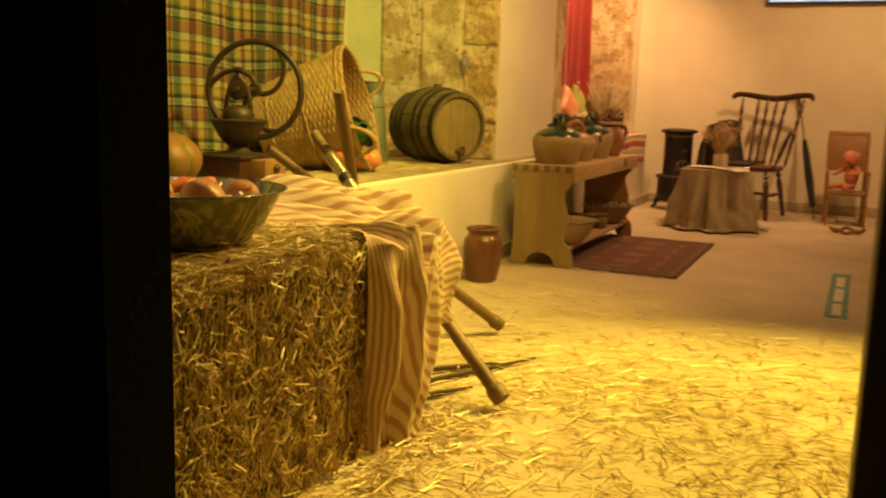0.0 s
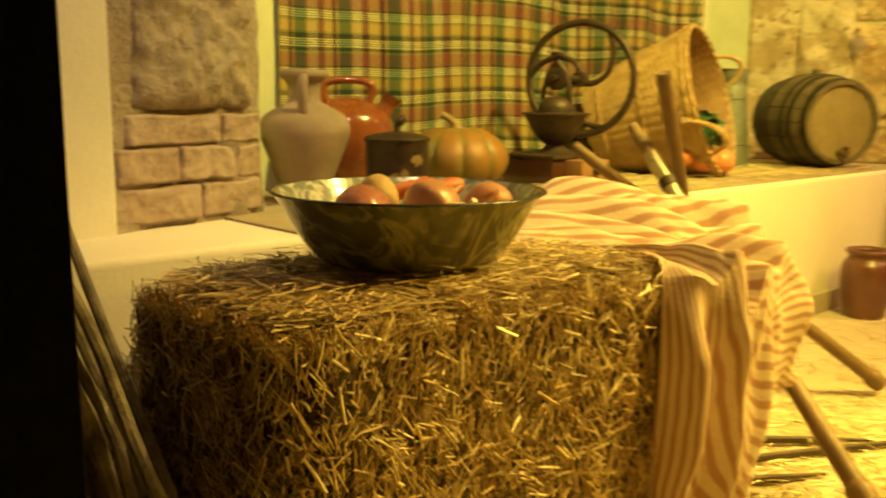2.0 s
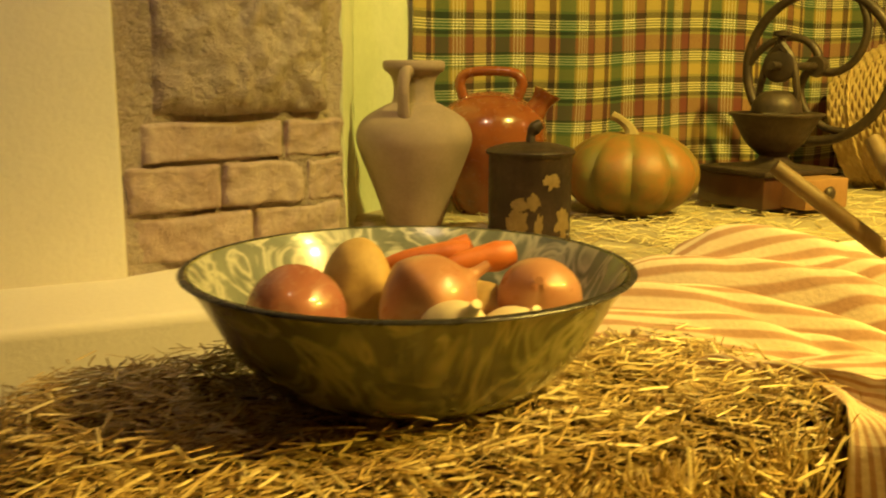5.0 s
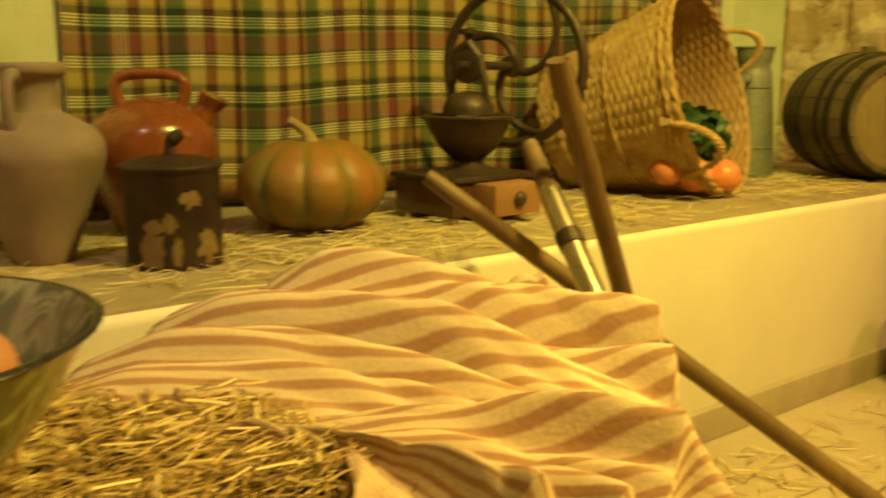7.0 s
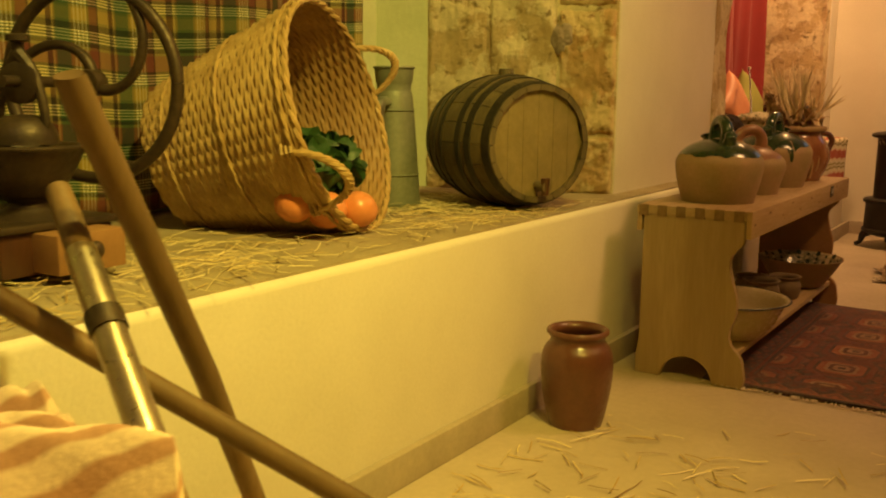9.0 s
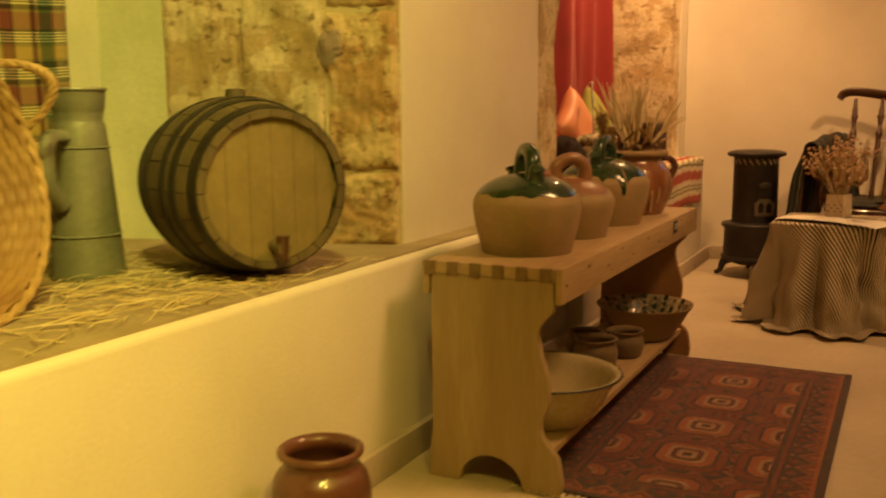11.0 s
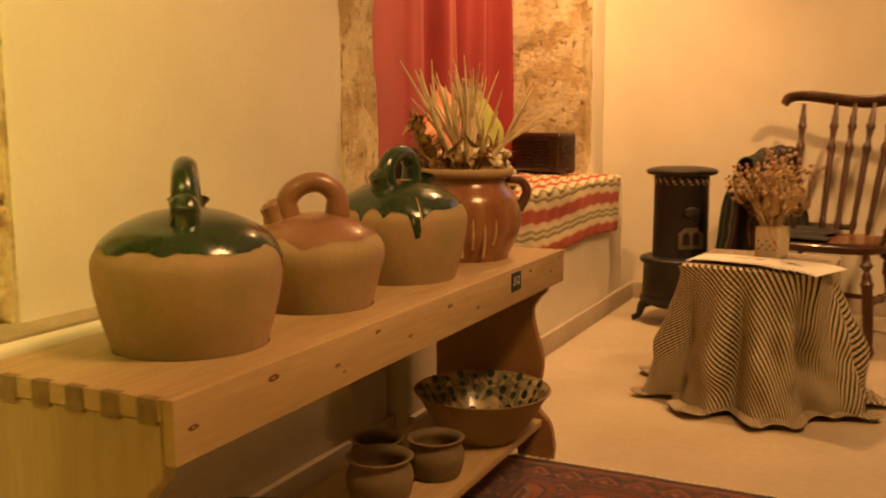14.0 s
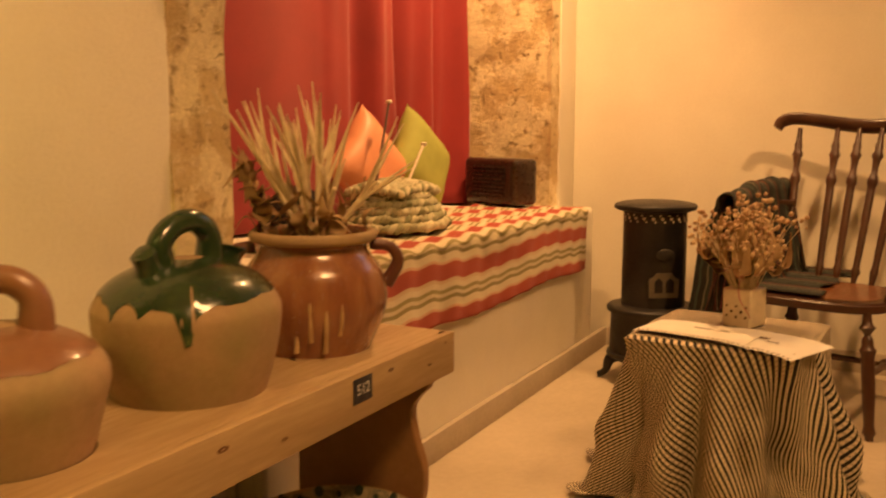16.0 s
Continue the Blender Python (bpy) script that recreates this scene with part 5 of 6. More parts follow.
# finger joints on the near end
for k in range(6):
    w = (XF - XB) / 6
    part("finger_joint", box((XB + w * k + 0.006, T0 - 0.0035, BT - 0.034), (XB + w * (k + 0.60), T0 + 0.01, BT + 0.0005), 0.001), END_GRAIN, bench)


def end_board(y0, y1, material):
    """A cut-out end: waisted sides and an arched foot."""
    c, h = (XB + XF) / 2, BT - 0.0285
    hw = (XF - XB) / 2 - 0.022
    right = [(hw, h), (hw, h - 0.07), (hw - 0.020, h - 0.095), (hw - 0.040, h - 0.13), (hw - 0.030, h - 0.19), (hw - 0.012, h - 0.25), (hw - 0.014, h - 0.31), (hw - 0.030, h - 0.36), (hw - 0.022, h - 0.40), (hw + 0.012, h - 0.44), (hw + 0.025, 0.03), (hw + 0.02, 0.0)]
    arch = [(hw - 0.075, 0.0)] + [(0.5 * (hw * 1.05) * math.cos(a), 0.078 * math.sin(a)) for a in [math.pi * k / 12 for k in range(1, 12)]] + [(-hw + 0.075, 0.0)]
    rs = [(p.x, p.z) for p in spline([(x, 0, z) for x, z in right[:-1]], 4)] + [right[-1]]
    outline = rs + arch + [(-hw - 0.01, 0.0), (-hw - 0.01, 0.06), (-hw, 0.12), (-hw, h)]
    return part("end_board", prism(outline, y1 - y0, Matrix.Translation((c, y0, 0)), 0.002), material, bench, sharp=30)


end_board(T0 + 0.002, T0 + 0.028, PINE_UPRIGHT)
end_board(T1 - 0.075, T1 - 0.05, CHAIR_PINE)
part("low_shelf", box((XB + 0.04, T0 + 0.03, 0.092), (XF - 0.03, T1 - 0.077, 0.112), 0.003), PINE, bench)
tag = part("number_tag", box((XF + 0.0003, 6.052, 0.512), (XF + 0.0018, 6.112, 0.556), 0.0005), NAVY_TAG, bench, "small navy tag with white numerals")
curve = bpy.data.curves.new("numerals", "FONT")
curve.body, curve.size, curve.extrude, curve.align_x, curve.align_y = "512", 0.028, 0.0003, "CENTER", "CENTER"
text = new("numerals", curve)
text.data.materials.append(WHITE_INK)
text.parent = tag
text.matrix_basis = Matrix.Translation((XF + 0.0024, 6.082, 0.535)) @ pose(0, 0, 0, 90, 0, 90)


def glaze_cap(profile, level, drips, material, parent, name="glazed_top"):
    """The glazed upper part of a jug: a skin over the body with an uneven, running lower edge."""
    line = spline([(r, 0, z) for r, z in profile], 10)
    line = [p for p in line]

    def radius(z):
        for a, b in zip(line, line[1:]):
            if a.z <= z <= b.z and b.z > a.z:
                return a.x + (b.x - a.x) * (z - a.z) / (b.z - a.z)
        return line[-1].x

    top = max(p.z for p in line) - 0.001

    def at(u, v):
        a = 2 * math.pi * u
        lo = level + 0.008 * noise.noise((math.cos(a) * 2, math.sin(a) * 2, level * 9)) + 0.005 * noise.noise((math.cos(a) * 6, math.sin(a) * 6, 1))
        for da, deep, wide in drips:
            d = (a - radians(da) + math.pi) % (2 * math.pi) - math.pi
            lo -= deep * (0.35 * math.exp(-(d / wide / 1.5) ** 2) + 0.65 * math.exp(-(d / wide / 0.62) ** 4))
        z = lo + (top - lo) * v ** 0.8
        r = radius(z) + 0.0016
        return Vector((r * math.cos(a), r * math.sin(a), z))

    return part(name, grid_sheet(110, 26, at), material, parent, sharp=0)


def jug(at, scale, glaze, level, drips, handle_turn, label, tall, squat=1.0, mouth=True):
    ob = thing("water_jug", (at[0], at[1], BT - 0.060), label, "water jug", "jugs in the bench")
    r = scale
    prof = [(r * 0.70, 0.0), (r * 0.76, 0.03), (r * 0.93, 0.115), (r, 0.165 * squat + 0.01), (r * 0.97, 0.195 * squat + 0.01), (r * 0.80, 0.235 * squat), (r * 0.50, 0.258 * squat), (r * 0.22, 0.268 * squat), (r * 0.02, 0.270 * squat)]
    part("body", lathe(prof, 64, 5, 0.008), CLAY_BUFF, ob)
    glaze_cap(prof, level, drips, glaze, ob)
    z = 0.262 * squat
    a = radians(handle_turn)
    d = Vector((math.cos(a), math.sin(a), 0))
    n = Vector((-d.y, d.x, 0))
    w = r * 0.33
    part("handle", tube([d * -w + Vector((0, 0, z - 0.012)), d * -w * 1.1 + Vector((0, 0, z + tall * 0.5)), d * -w * 0.5 + Vector((0, 0, z + tall * 0.93)), d * w * 0.35 + Vector((0, 0, z + tall)), d * w * 1.0 + Vector((0, 0, z + tall * 0.6)), d * w + Vector((0, 0, z - 0.012))], [0.024, 0.020, 0.019, 0.019, 0.020, 0.025], 14, 5), glaze, ob)
    part("spout", tube([d * -(w + 0.018) + Vector((0, 0, z - 0.028)), d * -(w + 0.030) + Vector((0, 0, z + 0.006)), d * -(w + 0.036) + Vector((0, 0, z + 0.022)), d * -(w + 0.040) + Vector((0, 0, z + 0.028))], [0.028, 0.020, 0.021, 0.012], 14, 4), glaze, ob)
    if mouth:
        part("mouth", lathe([(0.034, 0.0), (0.024, 0.02), (0.026, 0.04), (0.034, 0.05), (0.028, 0.05), (0.018, 0.03)], 24, 3, 0, Matrix.Translation(d * (w + 0.030) + Vector((0, 0, z - 0.035))) @ pose(0, 0, 0, 0, 18, handle_turn), False), glaze, ob)
    return ob


GLAZE_RUST = surface("thin_rust_glaze", (0.30, 0.145, 0.080), (0.26, 0.115, 0.058), 12, 0.35, 0, 60, 0.3, 0.2, 0.002, coat=0.35)
jug(JUGS[0], 0.143, GLAZE_GREEN, 0.216, ((26, 0.045, 0.09),), 129, "large buff clay water jug with a glossy green shoulder", 0.066)
jug(JUGS[1], 0.132, GLAZE_RUST, 0.196, ((-60, 0.012, 0.5),), 40, "smaller buff clay water jug with a rust-red top", 0.062, 0.86, False)
jug(JUGS[2], 0.148, GLAZE_GREEN, 0.222, ((-75, 0.022, 0.09), (-48, 0.062, 0.12), (-95, 0.025, 0.07)), 86, "large buff clay water jug with dripping green glaze", 0.064, 1.02)

POT_GLAZE = surface("amber_glaze", (0.24, 0.085, 0.040), (0.36, 0.165, 0.075), 11, 0.22, 0, 60, 0.25, 0.2, 0.002, coat=0.5, stretch=(3, 3, 0.5))
pot = thing("glazed_pot", (JUGS[3][0], JUGS[3][1], BT - 0.035), "wide brown glazed pot with pale drips, holding dried stalks", "pot", "jugs in the bench")
pot.scale = (1.12, 1.12, 1.0)
part("body", lathe([(0.082, 0.0), (0.090, 0.02), (0.118, 0.09), (0.126, 0.135), (0.116, 0.185), (0.094, 0.220), (0.092, 0.235), (0.104, 0.245), (0.104, 0.258), (0.094, 0.258), (0.084, 0.230), (0.09, 0.19), (0.0, 0.17)], 56, 4, 0.006, None, False), POT_GLAZE, pot)
part("rim", lathe([(0.101, 0.240), (0.108, 0.246), (0.108, 0.258), (0.100, 0.262), (0.094, 0.258)], 56, 3, 0, None, False), CLAY_BUFF, pot, "unglazed buff rim")
for a in (-20, 160):
    d = Vector((math.cos(radians(a + 60)), math.sin(radians(a + 60)), 0))
    part("handle", tube([d * 0.098 + Vector((0, 0, 0.232)), d * 0.132 + Vector((0, 0, 0.225)), d * 0.146 + Vector((0, 0, 0.195)), d * 0.124 + Vector((0, 0, 0.150))], [0.012, 0.011, 0.011, 0.013], 10, 4), GLAZE_BROWN, pot)
DRIP = surface("pale_drip", (0.58, 0.40, 0.20), (0.48, 0.30, 0.14), 30, 0.35, coat=0.4)
for a, z0, z1 in ((-58, 0.20, 0.07), (-46, 0.17, 0.05), (-34, 0.14, 0.08), (-70, 0.12, 0.05)):
    d = Vector((math.cos(radians(a)), math.sin(radians(a)), 0))
    part("drip", tube([d * (0.107 if z > 0.19 else 0.117 if z > 0.16 else 0.1235 if z > 0.1 else 0.1115) + Vector((0, 0, z)) for z in (z0, (z0 + z1) / 2, z1)], [0.002, 0.0035, 0.0045], 8, 3), DRIP, pot)

bouquet = thing("dried_bouquet", (JUGS[3][0], JUGS[3][1], BT + 0.17), "dry wheat stalks and curled brown leaves in the pot", "dried plants")
rng = np.random.default_rng(77)
for k in range(11):
    a, lean = 2.4 * k, 0.10 + 0.75 * ((k * 0.37) % 1)
    d = Vector((math.cos(a) * lean, math.sin(a) * lean, 1)).normalized()
    node = d * rng.uniform(0.12, 0.19)
    sheaf = part("wheat_stalk", tube([(0, 0, -0.03), tuple(node * 0.5), tuple(node), tuple(node + d * 0.05)], [0.0025, 0.003, 0.008, 0.004], 7, 3), DRY_STALK, bouquet)
    for j in range(5):
        e = (d + Vector(rng.normal(0, 0.20, 3))).normalized()
        tip = node + e * rng.uniform(0.09, 0.19)
        part("awn", tube([tuple(node), tuple(node.lerp(tip, 0.5) + d * 0.006), tuple(tip)], [0.004, 0.0034, 0.001], 5, 2), DRY_STALK, sheaf)
for k in range(70):
    a, lean = rng.uniform(0, 2 * math.pi), rng.uniform(0.4, 1.7)
    L = rng.uniform(0.05, 0.14)
    d = Vector((math.cos(a) * lean, math.sin(a) * lean, 1)).normalized()
    if k % 3 == 0:
        d = Vector((math.cos(3.75 + 0.25 * math.sin(k)), math.sin(3.75 + 0.25 * math.sin(k)), 0.55 + 0.012 * k)).normalized()
        L = 0.09 + 0.0018 * k
    c = d * L + Vector((0, 0, 0.01))
    q = (d + Vector(rng.normal(0, 0.5, 3))).normalized().to_track_quat("Y", "Z").to_matrix()
    ln, wd, curl = rng.uniform(0.035, 0.065), rng.uniform(0.012, 0.023), rng.uniform(-4, 4)
    bm = grid_sheet(4, 8, lambda u, v: c + q @ Vector(((u - 0.5) * 2 * wd * math.sin(math.pi * min(0.97, v + 0.03)), (v - 0.4) * ln, curl * (v - 0.5) ** 2 * ln + 0.5 * wd * abs(u - 0.5))))
    part("dry_leaf", bm, DRY_LEAF, bouquet, sharp=0)

basin = thing("enamel_basin", (-1.47, 5.165, 0.113), "wide cream enamel basin with a dark rim on the low shelf", "basin")
part("basin_shell", lathe([(0.085, 0.0), (0.11, 0.004), (0.150, 0.050), (0.182, 0.118), (0.198, 0.128), (0.198, 0.132), (0.180, 0.124), (0.146, 0.054), (0.108, 0.010), (0.0, 0.008)], 60, 4, 0, None, False), ENAMEL, basin)
part("rim", lathe([(0.196, 0.127), (0.202, 0.129), (0.199, 0.134), (0.194, 0.131)], 60, 2, 0, None, False), ENAMEL_RIM, basin, "thin dark rim")

fruit_bowl = thing("painted_bowl", (-1.465, 6.165, 0.113), "wide clay bowl with a painted green and cream inside", "bowl")
part("bowl_shell", lathe([(0.070, 0.0), (0.085, 0.004), (0.125, 0.050), (0.158, 0.105), (0.172, 0.122), (0.170, 0.126), (0.152, 0.108)], 60, 4, 0.006, None, False), CLAY_BUFF, fruit_bowl)
part("painted_inside", lathe([(0.1705, 0.1262), (0.154, 0.110), (0.120, 0.056), (0.08, 0.014), (0.0, 0.012)], 60, 4, 0, None, False), TALAVERA, fruit_bowl, "cream glaze with dark green painted petals")
PETAL = surface("dark_green_paint", (0.02, 0.035, 0.025), (0.03, 0.05, 0.03), 40, 0.3, coat=0.4)
for k in range(24):
    a = 2 * math.pi * k / 24
    rows = ((0.162, 0.118, 0.010), (0.148, 0.096, 0.007), (0.134, 0.074, 0.009)) if k % 2 else ((0.158, 0.111, 0.006), (0.140, 0.083, 0.010), (0.126, 0.063, 0.006))
    bm = bmesh.new()
    for r, z, w in rows:
        d, t = Vector((math.cos(a), math.sin(a), 0)), Vector((-math.sin(a), math.cos(a), 0))
        s = Vector((d.x * 0.45, d.y * 0.45, 0.75)).normalized()
        bm.faces.new([bm.verts.new(d * (r - 0.003) + Vector((0, 0, z + 0.0035)) + t * w * math.cos(q) + s * w * 1.2 * math.sin(q)) for q in [2 * math.pi * i / 10 for i in range(10)]])
    part("painted_petal", bm, PETAL, fruit_bowl)
for x, y, r, h in ((-1.505, 5.71, 0.072, 0.095), (-1.46, 5.885, 0.066, 0.088), (-1.58, 5.83, 0.062, 0.085)):
    ob = part("clay_mug", lathe([(r * 0.8, 0.0), (r * 0.9, 0.012), (r, h * 0.55), (r * 0.86, h * 0.88), (r, h), (r * 0.86, h), (r * 0.74, h * 0.86), (r * 0.84, h * 0.5), (0.0, h * 0.25)], 36, 3, 0.02, None, False), CLAY_DARK)
    ob.location = (x, y, 0.113)
    tagged(ob, "small squat worn clay pot on the low shelf", "pot", "pots on the low shelf")

jar = thing("storage_jar", (-1.650, 4.362, 0), "reddish brown glazed storage jar with an open mouth", "jar")
part("body", lathe([(0.070, 0.0), (0.076, 0.006), (0.094, 0.09), (0.101, 0.170), (0.094, 0.215), (0.078, 0.238), (0.076, 0.250), (0.082, 0.262), (0.084, 0.272), (0.076, 0.274), (0.066, 0.255), (0.084, 0.20), (0.07, 0.05), (0.0, 0.04)], 52, 4, 0.005, None, False), GLAZE_BROWN, jar)

part("rim", lathe([(0.0805, 0.258), (0.0865, 0.264), (0.0865, 0.272), (0.080, 0.2765), (0.074, 0.273)], 52, 3, 0, None, False), GLAZE_BROWN, jar)
rug = thing("patterned_rug", (-1.125, 5.64, 0), "worn red and navy patterned wool rug with short fringes", "rug", turn=0)
part("rug_face", grid_sheet(60, 90, lambda u, v: Vector((-0.355 + 0.71 * u, -0.69 + 1.38 * v, 0.012 + 0.003 * noise.noise((u * 5, v * 9, 0))))), RUG, rug)
part("backing", box((-0.354, -0.689, 0.0005), (0.354, 0.689, 0.008)), RUG, rug)
rng = np.random.default_rng(12)
for side in (-1, 1):
    rows = []
    for k in range(150):
        rows.append((Vector((rng.uniform(-0.352, 0.352), side * 0.703, 0.006)), Vector((rng.normal(0, 0.3), 1, 0)).normalized(), Vector((0, 0, 1))))
    ob = straws("fringe", rows, 0.035, 0.0016, LIGHT_PRINT, 3 + side)
    ob.parent = rug
sign = thing("floor_sign", (0.028, 5.03, 0), "narrow teal floor sticker with pale unreadable lettering", "sign")
part("sticker", box((-0.048, -0.60, 0.0005), (0.048, 0.60, 0.003)), TEAL, sign)
for y, L in ((-0.42, 0.26), (-0.05, 0.34), (0.33, 0.30)):
    part("lettering_bar", box((-0.020, y - L / 2, 0.003), (0.022, y + L / 2, 0.0042)), TAN_BARS, sign)

# ---- the second niche ----
def red_at(u, v):
    y = 6.37 + 2.10 * u
    z = SEAT + 0.012 + 1.55 * v
    w = 0.0
    if u > 0.52:
        w = (0.055 * math.sin((u - 0.52) * 44 + 0.6 * math.sin(v * 3)) + 0.02 * math.sin((u - 0.52) * 97 + 1)) * min(1, (u - 0.52) * 6)
    w += 0.012 * math.sin(u * 21 + 1.5 * v) + 0.01 * noise.noise((u * 4, v * 2, 1))
    return Vector((-2.36 + w, y + 0.03 * (1 - v) * math.sin(v * 5) * (1 if u > 0.9 else 0.2), z))


tagged(thicken(part("red_curtain", grid_sheet(170, 30, red_at), RED_CLOTH), 0.003), "deep red cloth curtain hanging in folds across the niche", "curtain")
tagged(part("curtain_rod", tube([(-2.36, 6.25, 2.205), (-2.36, 8.45, 2.205)], 0.012, 10, 0), IRON), "thin dark iron rod above the red curtain", "curtain rod")


def blanket_at(u, v):
    # u runs from the back over the edge and down; v along the wall
    y = 6.72 + 1.72 * v
    s = u * 0.72
    flat_len = 0.46
    bulk = 0.006 * noise.noise((u * 5, v * 7, 0.4)) + 0.004 * math.sin(v * 75)
    if s < flat_len:
        return Vector((SEAT_FACE - flat_len + s + 0.016, y, SEAT + 0.012 + bulk))
    d = s - flat_len
    r = 0.02
    if d < r * 1.57:
        a = d / r
        return Vector((SEAT_FACE + 0.016 - r + r + r * math.sin(a) - 0.004, y, SEAT + 0.012 + bulk - r * (1 - math.cos(a))))
    z = SEAT + 0.012 - r - (d - r * 1.57)
    wave = 0.010 * math.sin(v * 9 + 1) + 0.006 * math.sin(v * 23)
    return Vector((SEAT_FACE + 0.030 + wave * (d * 3) + bulk, y, z + 0.010 * math.sin(v * 11)))


blanket = tagged(thicken(part("crochet_blanket", grid_sheet(70, 130, blanket_at), CROCHET), 0.006), "crocheted blanket in red, cream and olive stripes over the ledge", "blanket")

radio = thing("old_radio", (-2.075, 8.365, SEAT + 0.020), "dark brown bakelite table radio with a slatted grille", "radio", turn=-24)
part("case", box((-0.17, -0.075, 0.0), (0.155, 0.055, 0.195), 0.026, 4), BAKELITE, radio)
part("grille_plate", box((-0.110, -0.0765, 0.035), (0.090, -0.074, 0.165), 0.001), BLACK_CLOTH, radio)
for k in range(8):
    part("slat", box((-0.110, -0.081, 0.040 + 0.016 * k), (0.090, -0.0755, 0.048 + 0.016 * k), 0.002), BAKELITE, radio)
part("dial", box((0.098, -0.079, 0.040), (0.130, -0.0755, 0.16), 0.002), TIN, radio, "narrow tuning dial")


def cushion(name, at, size, turn, material, label):
    def skin(sign):
        def at_uv(u, v):
            x, y = 2 * u - 1, 2 * v - 1
            h = (1 - x ** 4) * (1 - y ** 4)
            pinch = 1 - 0.10 * (1 - abs(x)) * abs(y) ** 2 - 0.10 * (1 - abs(y)) * abs(x) ** 2
            return Vector((x * size / 2 * pinch, sign * 0.062 * max(h, 0) ** 0.6, y * size / 2 * pinch))
        return at_uv
    ob = thing(name, at, label, "cushion")
    ob.matrix_basis = pose(*at, *turn)
    bm = grid_sheet(20, 20, skin(1))
    back = grid_sheet(20, 20, skin(-1))
    me = bpy.data.meshes.new("t")
    back.to_mesh(me)
    back.free()
    bm.from_mesh(me)
    bmesh.ops.remove_doubles(bm, verts=bm.verts, dist=0.0005)
    part("cover", bm, material, ob, sharp=0)
    return ob


cushion("cushion", (-2.18, 7.46, SEAT + 0.205), 0.31, (-12, 45, 75), ORANGE_CLOTH, "bright orange satin cushion propped on one corner")
cushion("cushion", (-2.20, 7.86, SEAT + 0.205), 0.33, (-14, 38, 80), GREEN_CLOTH, "plain olive green cushion propped against the red curtain")

knitting = thing("chunky_knitting", (-1.98, 7.28, SEAT + 0.02), "heap of chunky green and white knitting with needles", "knitting")
WOOL = stripe_material("mottled_wool", 6, 3, [(0, (0.62, 0.58, 0.40)), (0.38, (0.12, 0.14, 0.06)), (0.55, (0.66, 0.60, 0.42)), (0.8, (0.30, 0.30, 0.15))], 0.95)
WOOL_BITS = random_tint("mottled_yarn", (0.66, 0.60, 0.40), (0.14, 0.15, 0.06), 0.9)
rng = np.random.default_rng(17)
bm = bmesh.new()
for row in range(6):
    for ph in (0, 1):
        pts = []
        z0 = 0.02 + 0.022 * row
        rx, ry = 0.155 - 0.014 * row, 0.205 - 0.020 * row
        for k in range(65):
            a = 2 * math.pi * k / 64
            w = 26 * a + ph * math.pi + row
            pts.append((rx * math.cos(a) + 0.011 * math.cos(w) * math.cos(a) + 0.01 * noise.noise((a, row, 2)), ry * math.sin(a) + 0.011 * math.cos(w) * math.sin(a), z0 + 0.010 * math.sin(w) + 0.01 * noise.noise((a * 1.3, row, 0))))
        for i in range(0, 64, 4):
            add_tube(bm, pts[i:i + 5], 0.011, 6, 2)
for row in range(9):
    for ph in (0, 1):
        x = -0.10 + 0.024 * row
        L = 0.15 * math.sqrt(max(0.1, 1 - (x / 0.16) ** 2))
        pts = [(x + 0.010 * math.cos(2.6 * k + ph * math.pi), -L + 2 * L * k / 16, 0.150 - 2.2 * (x ** 2) - 0.9 * (-L + 2 * L * k / 16) ** 2 + 0.008 * math.sin(2.6 * k + ph * math.pi)) for k in range(17)]
        for i in range(0, 16, 4):
            add_tube(bm, pts[i:i + 5], 0.0105, 6, 2)
part("stitches", bm, WOOL_BITS, knitting, sharp=0)
for a, b, m in (((0.0, -0.12, 0.10), (-0.11, 0.16, 0.405), DARK_WOOD), ((0.05, -0.04, 0.10), (0.0, 0.20, 0.265), LIGHT_PRINT)):
    n = part("knitting_needle", tube([a, b], 0.0045, 8, 0), m, knitting)
    part("needle_head", lathe([(0.002, -0.008), (0.010, -0.004), (0.010, 0.004), (0.002, 0.008)], 12, 2, 0, Matrix.Translation(b)), GARLIC, n)
bm = bmesh.new()
bmesh.ops.create_icosphere(bm, subdivisions=4, radius=0.10)
for v in bm.verts:
    v.co *= 1 + 0.14 * noise.noise(v.co * 45) + 0.10 * noise.noise(v.co * 22)
    v.co.z = max(v.co.z, -0.075)
ob = part("dark_wool", bm, surface("dark_brown_wool", (0.035, 0.018, 0.012), (0.02, 0.011, 0.008), 40, 0.95, 0, 120, 0.4, 0.9, 0.006))
ob.location = (-2.02, 6.82, SEAT + 0.077)
tagged(ob, "bundle of dark brown wool on the ledge", "wool")

# ---- the far corner ----
stove = thing("iron_stove", (-1.400, 8.285, 0), "old black cylindrical iron stove with a pierced collar", "stove", turn=-30)
part("body", lathe([(0.125, 0.29), (0.122, 0.30), (0.120, 0.66), (0.122, 0.672)], 44, 0), STOVE_IRON, stove)
part("top", lathe([(0.118, 0.668), (0.150, 0.676), (0.157, 0.686), (0.150, 0.698), (0.10, 0.708), (0.0, 0.712)], 44, 2), STOVE_IRON, stove)
part("base_ring", lathe([(0.160, 0.118), (0.163, 0.15), (0.160, 0.27), (0.174, 0.28), (0.176, 0.297), (0.160, 0.305), (0.120, 0.308)], 44, 2), STOVE_IRON, stove)
part("ash_pan", lathe([(0.10, 0.07), (0.165, 0.095), (0.172, 0.118), (0.14, 0.125)], 44, 2), STOVE_IRON, stove)
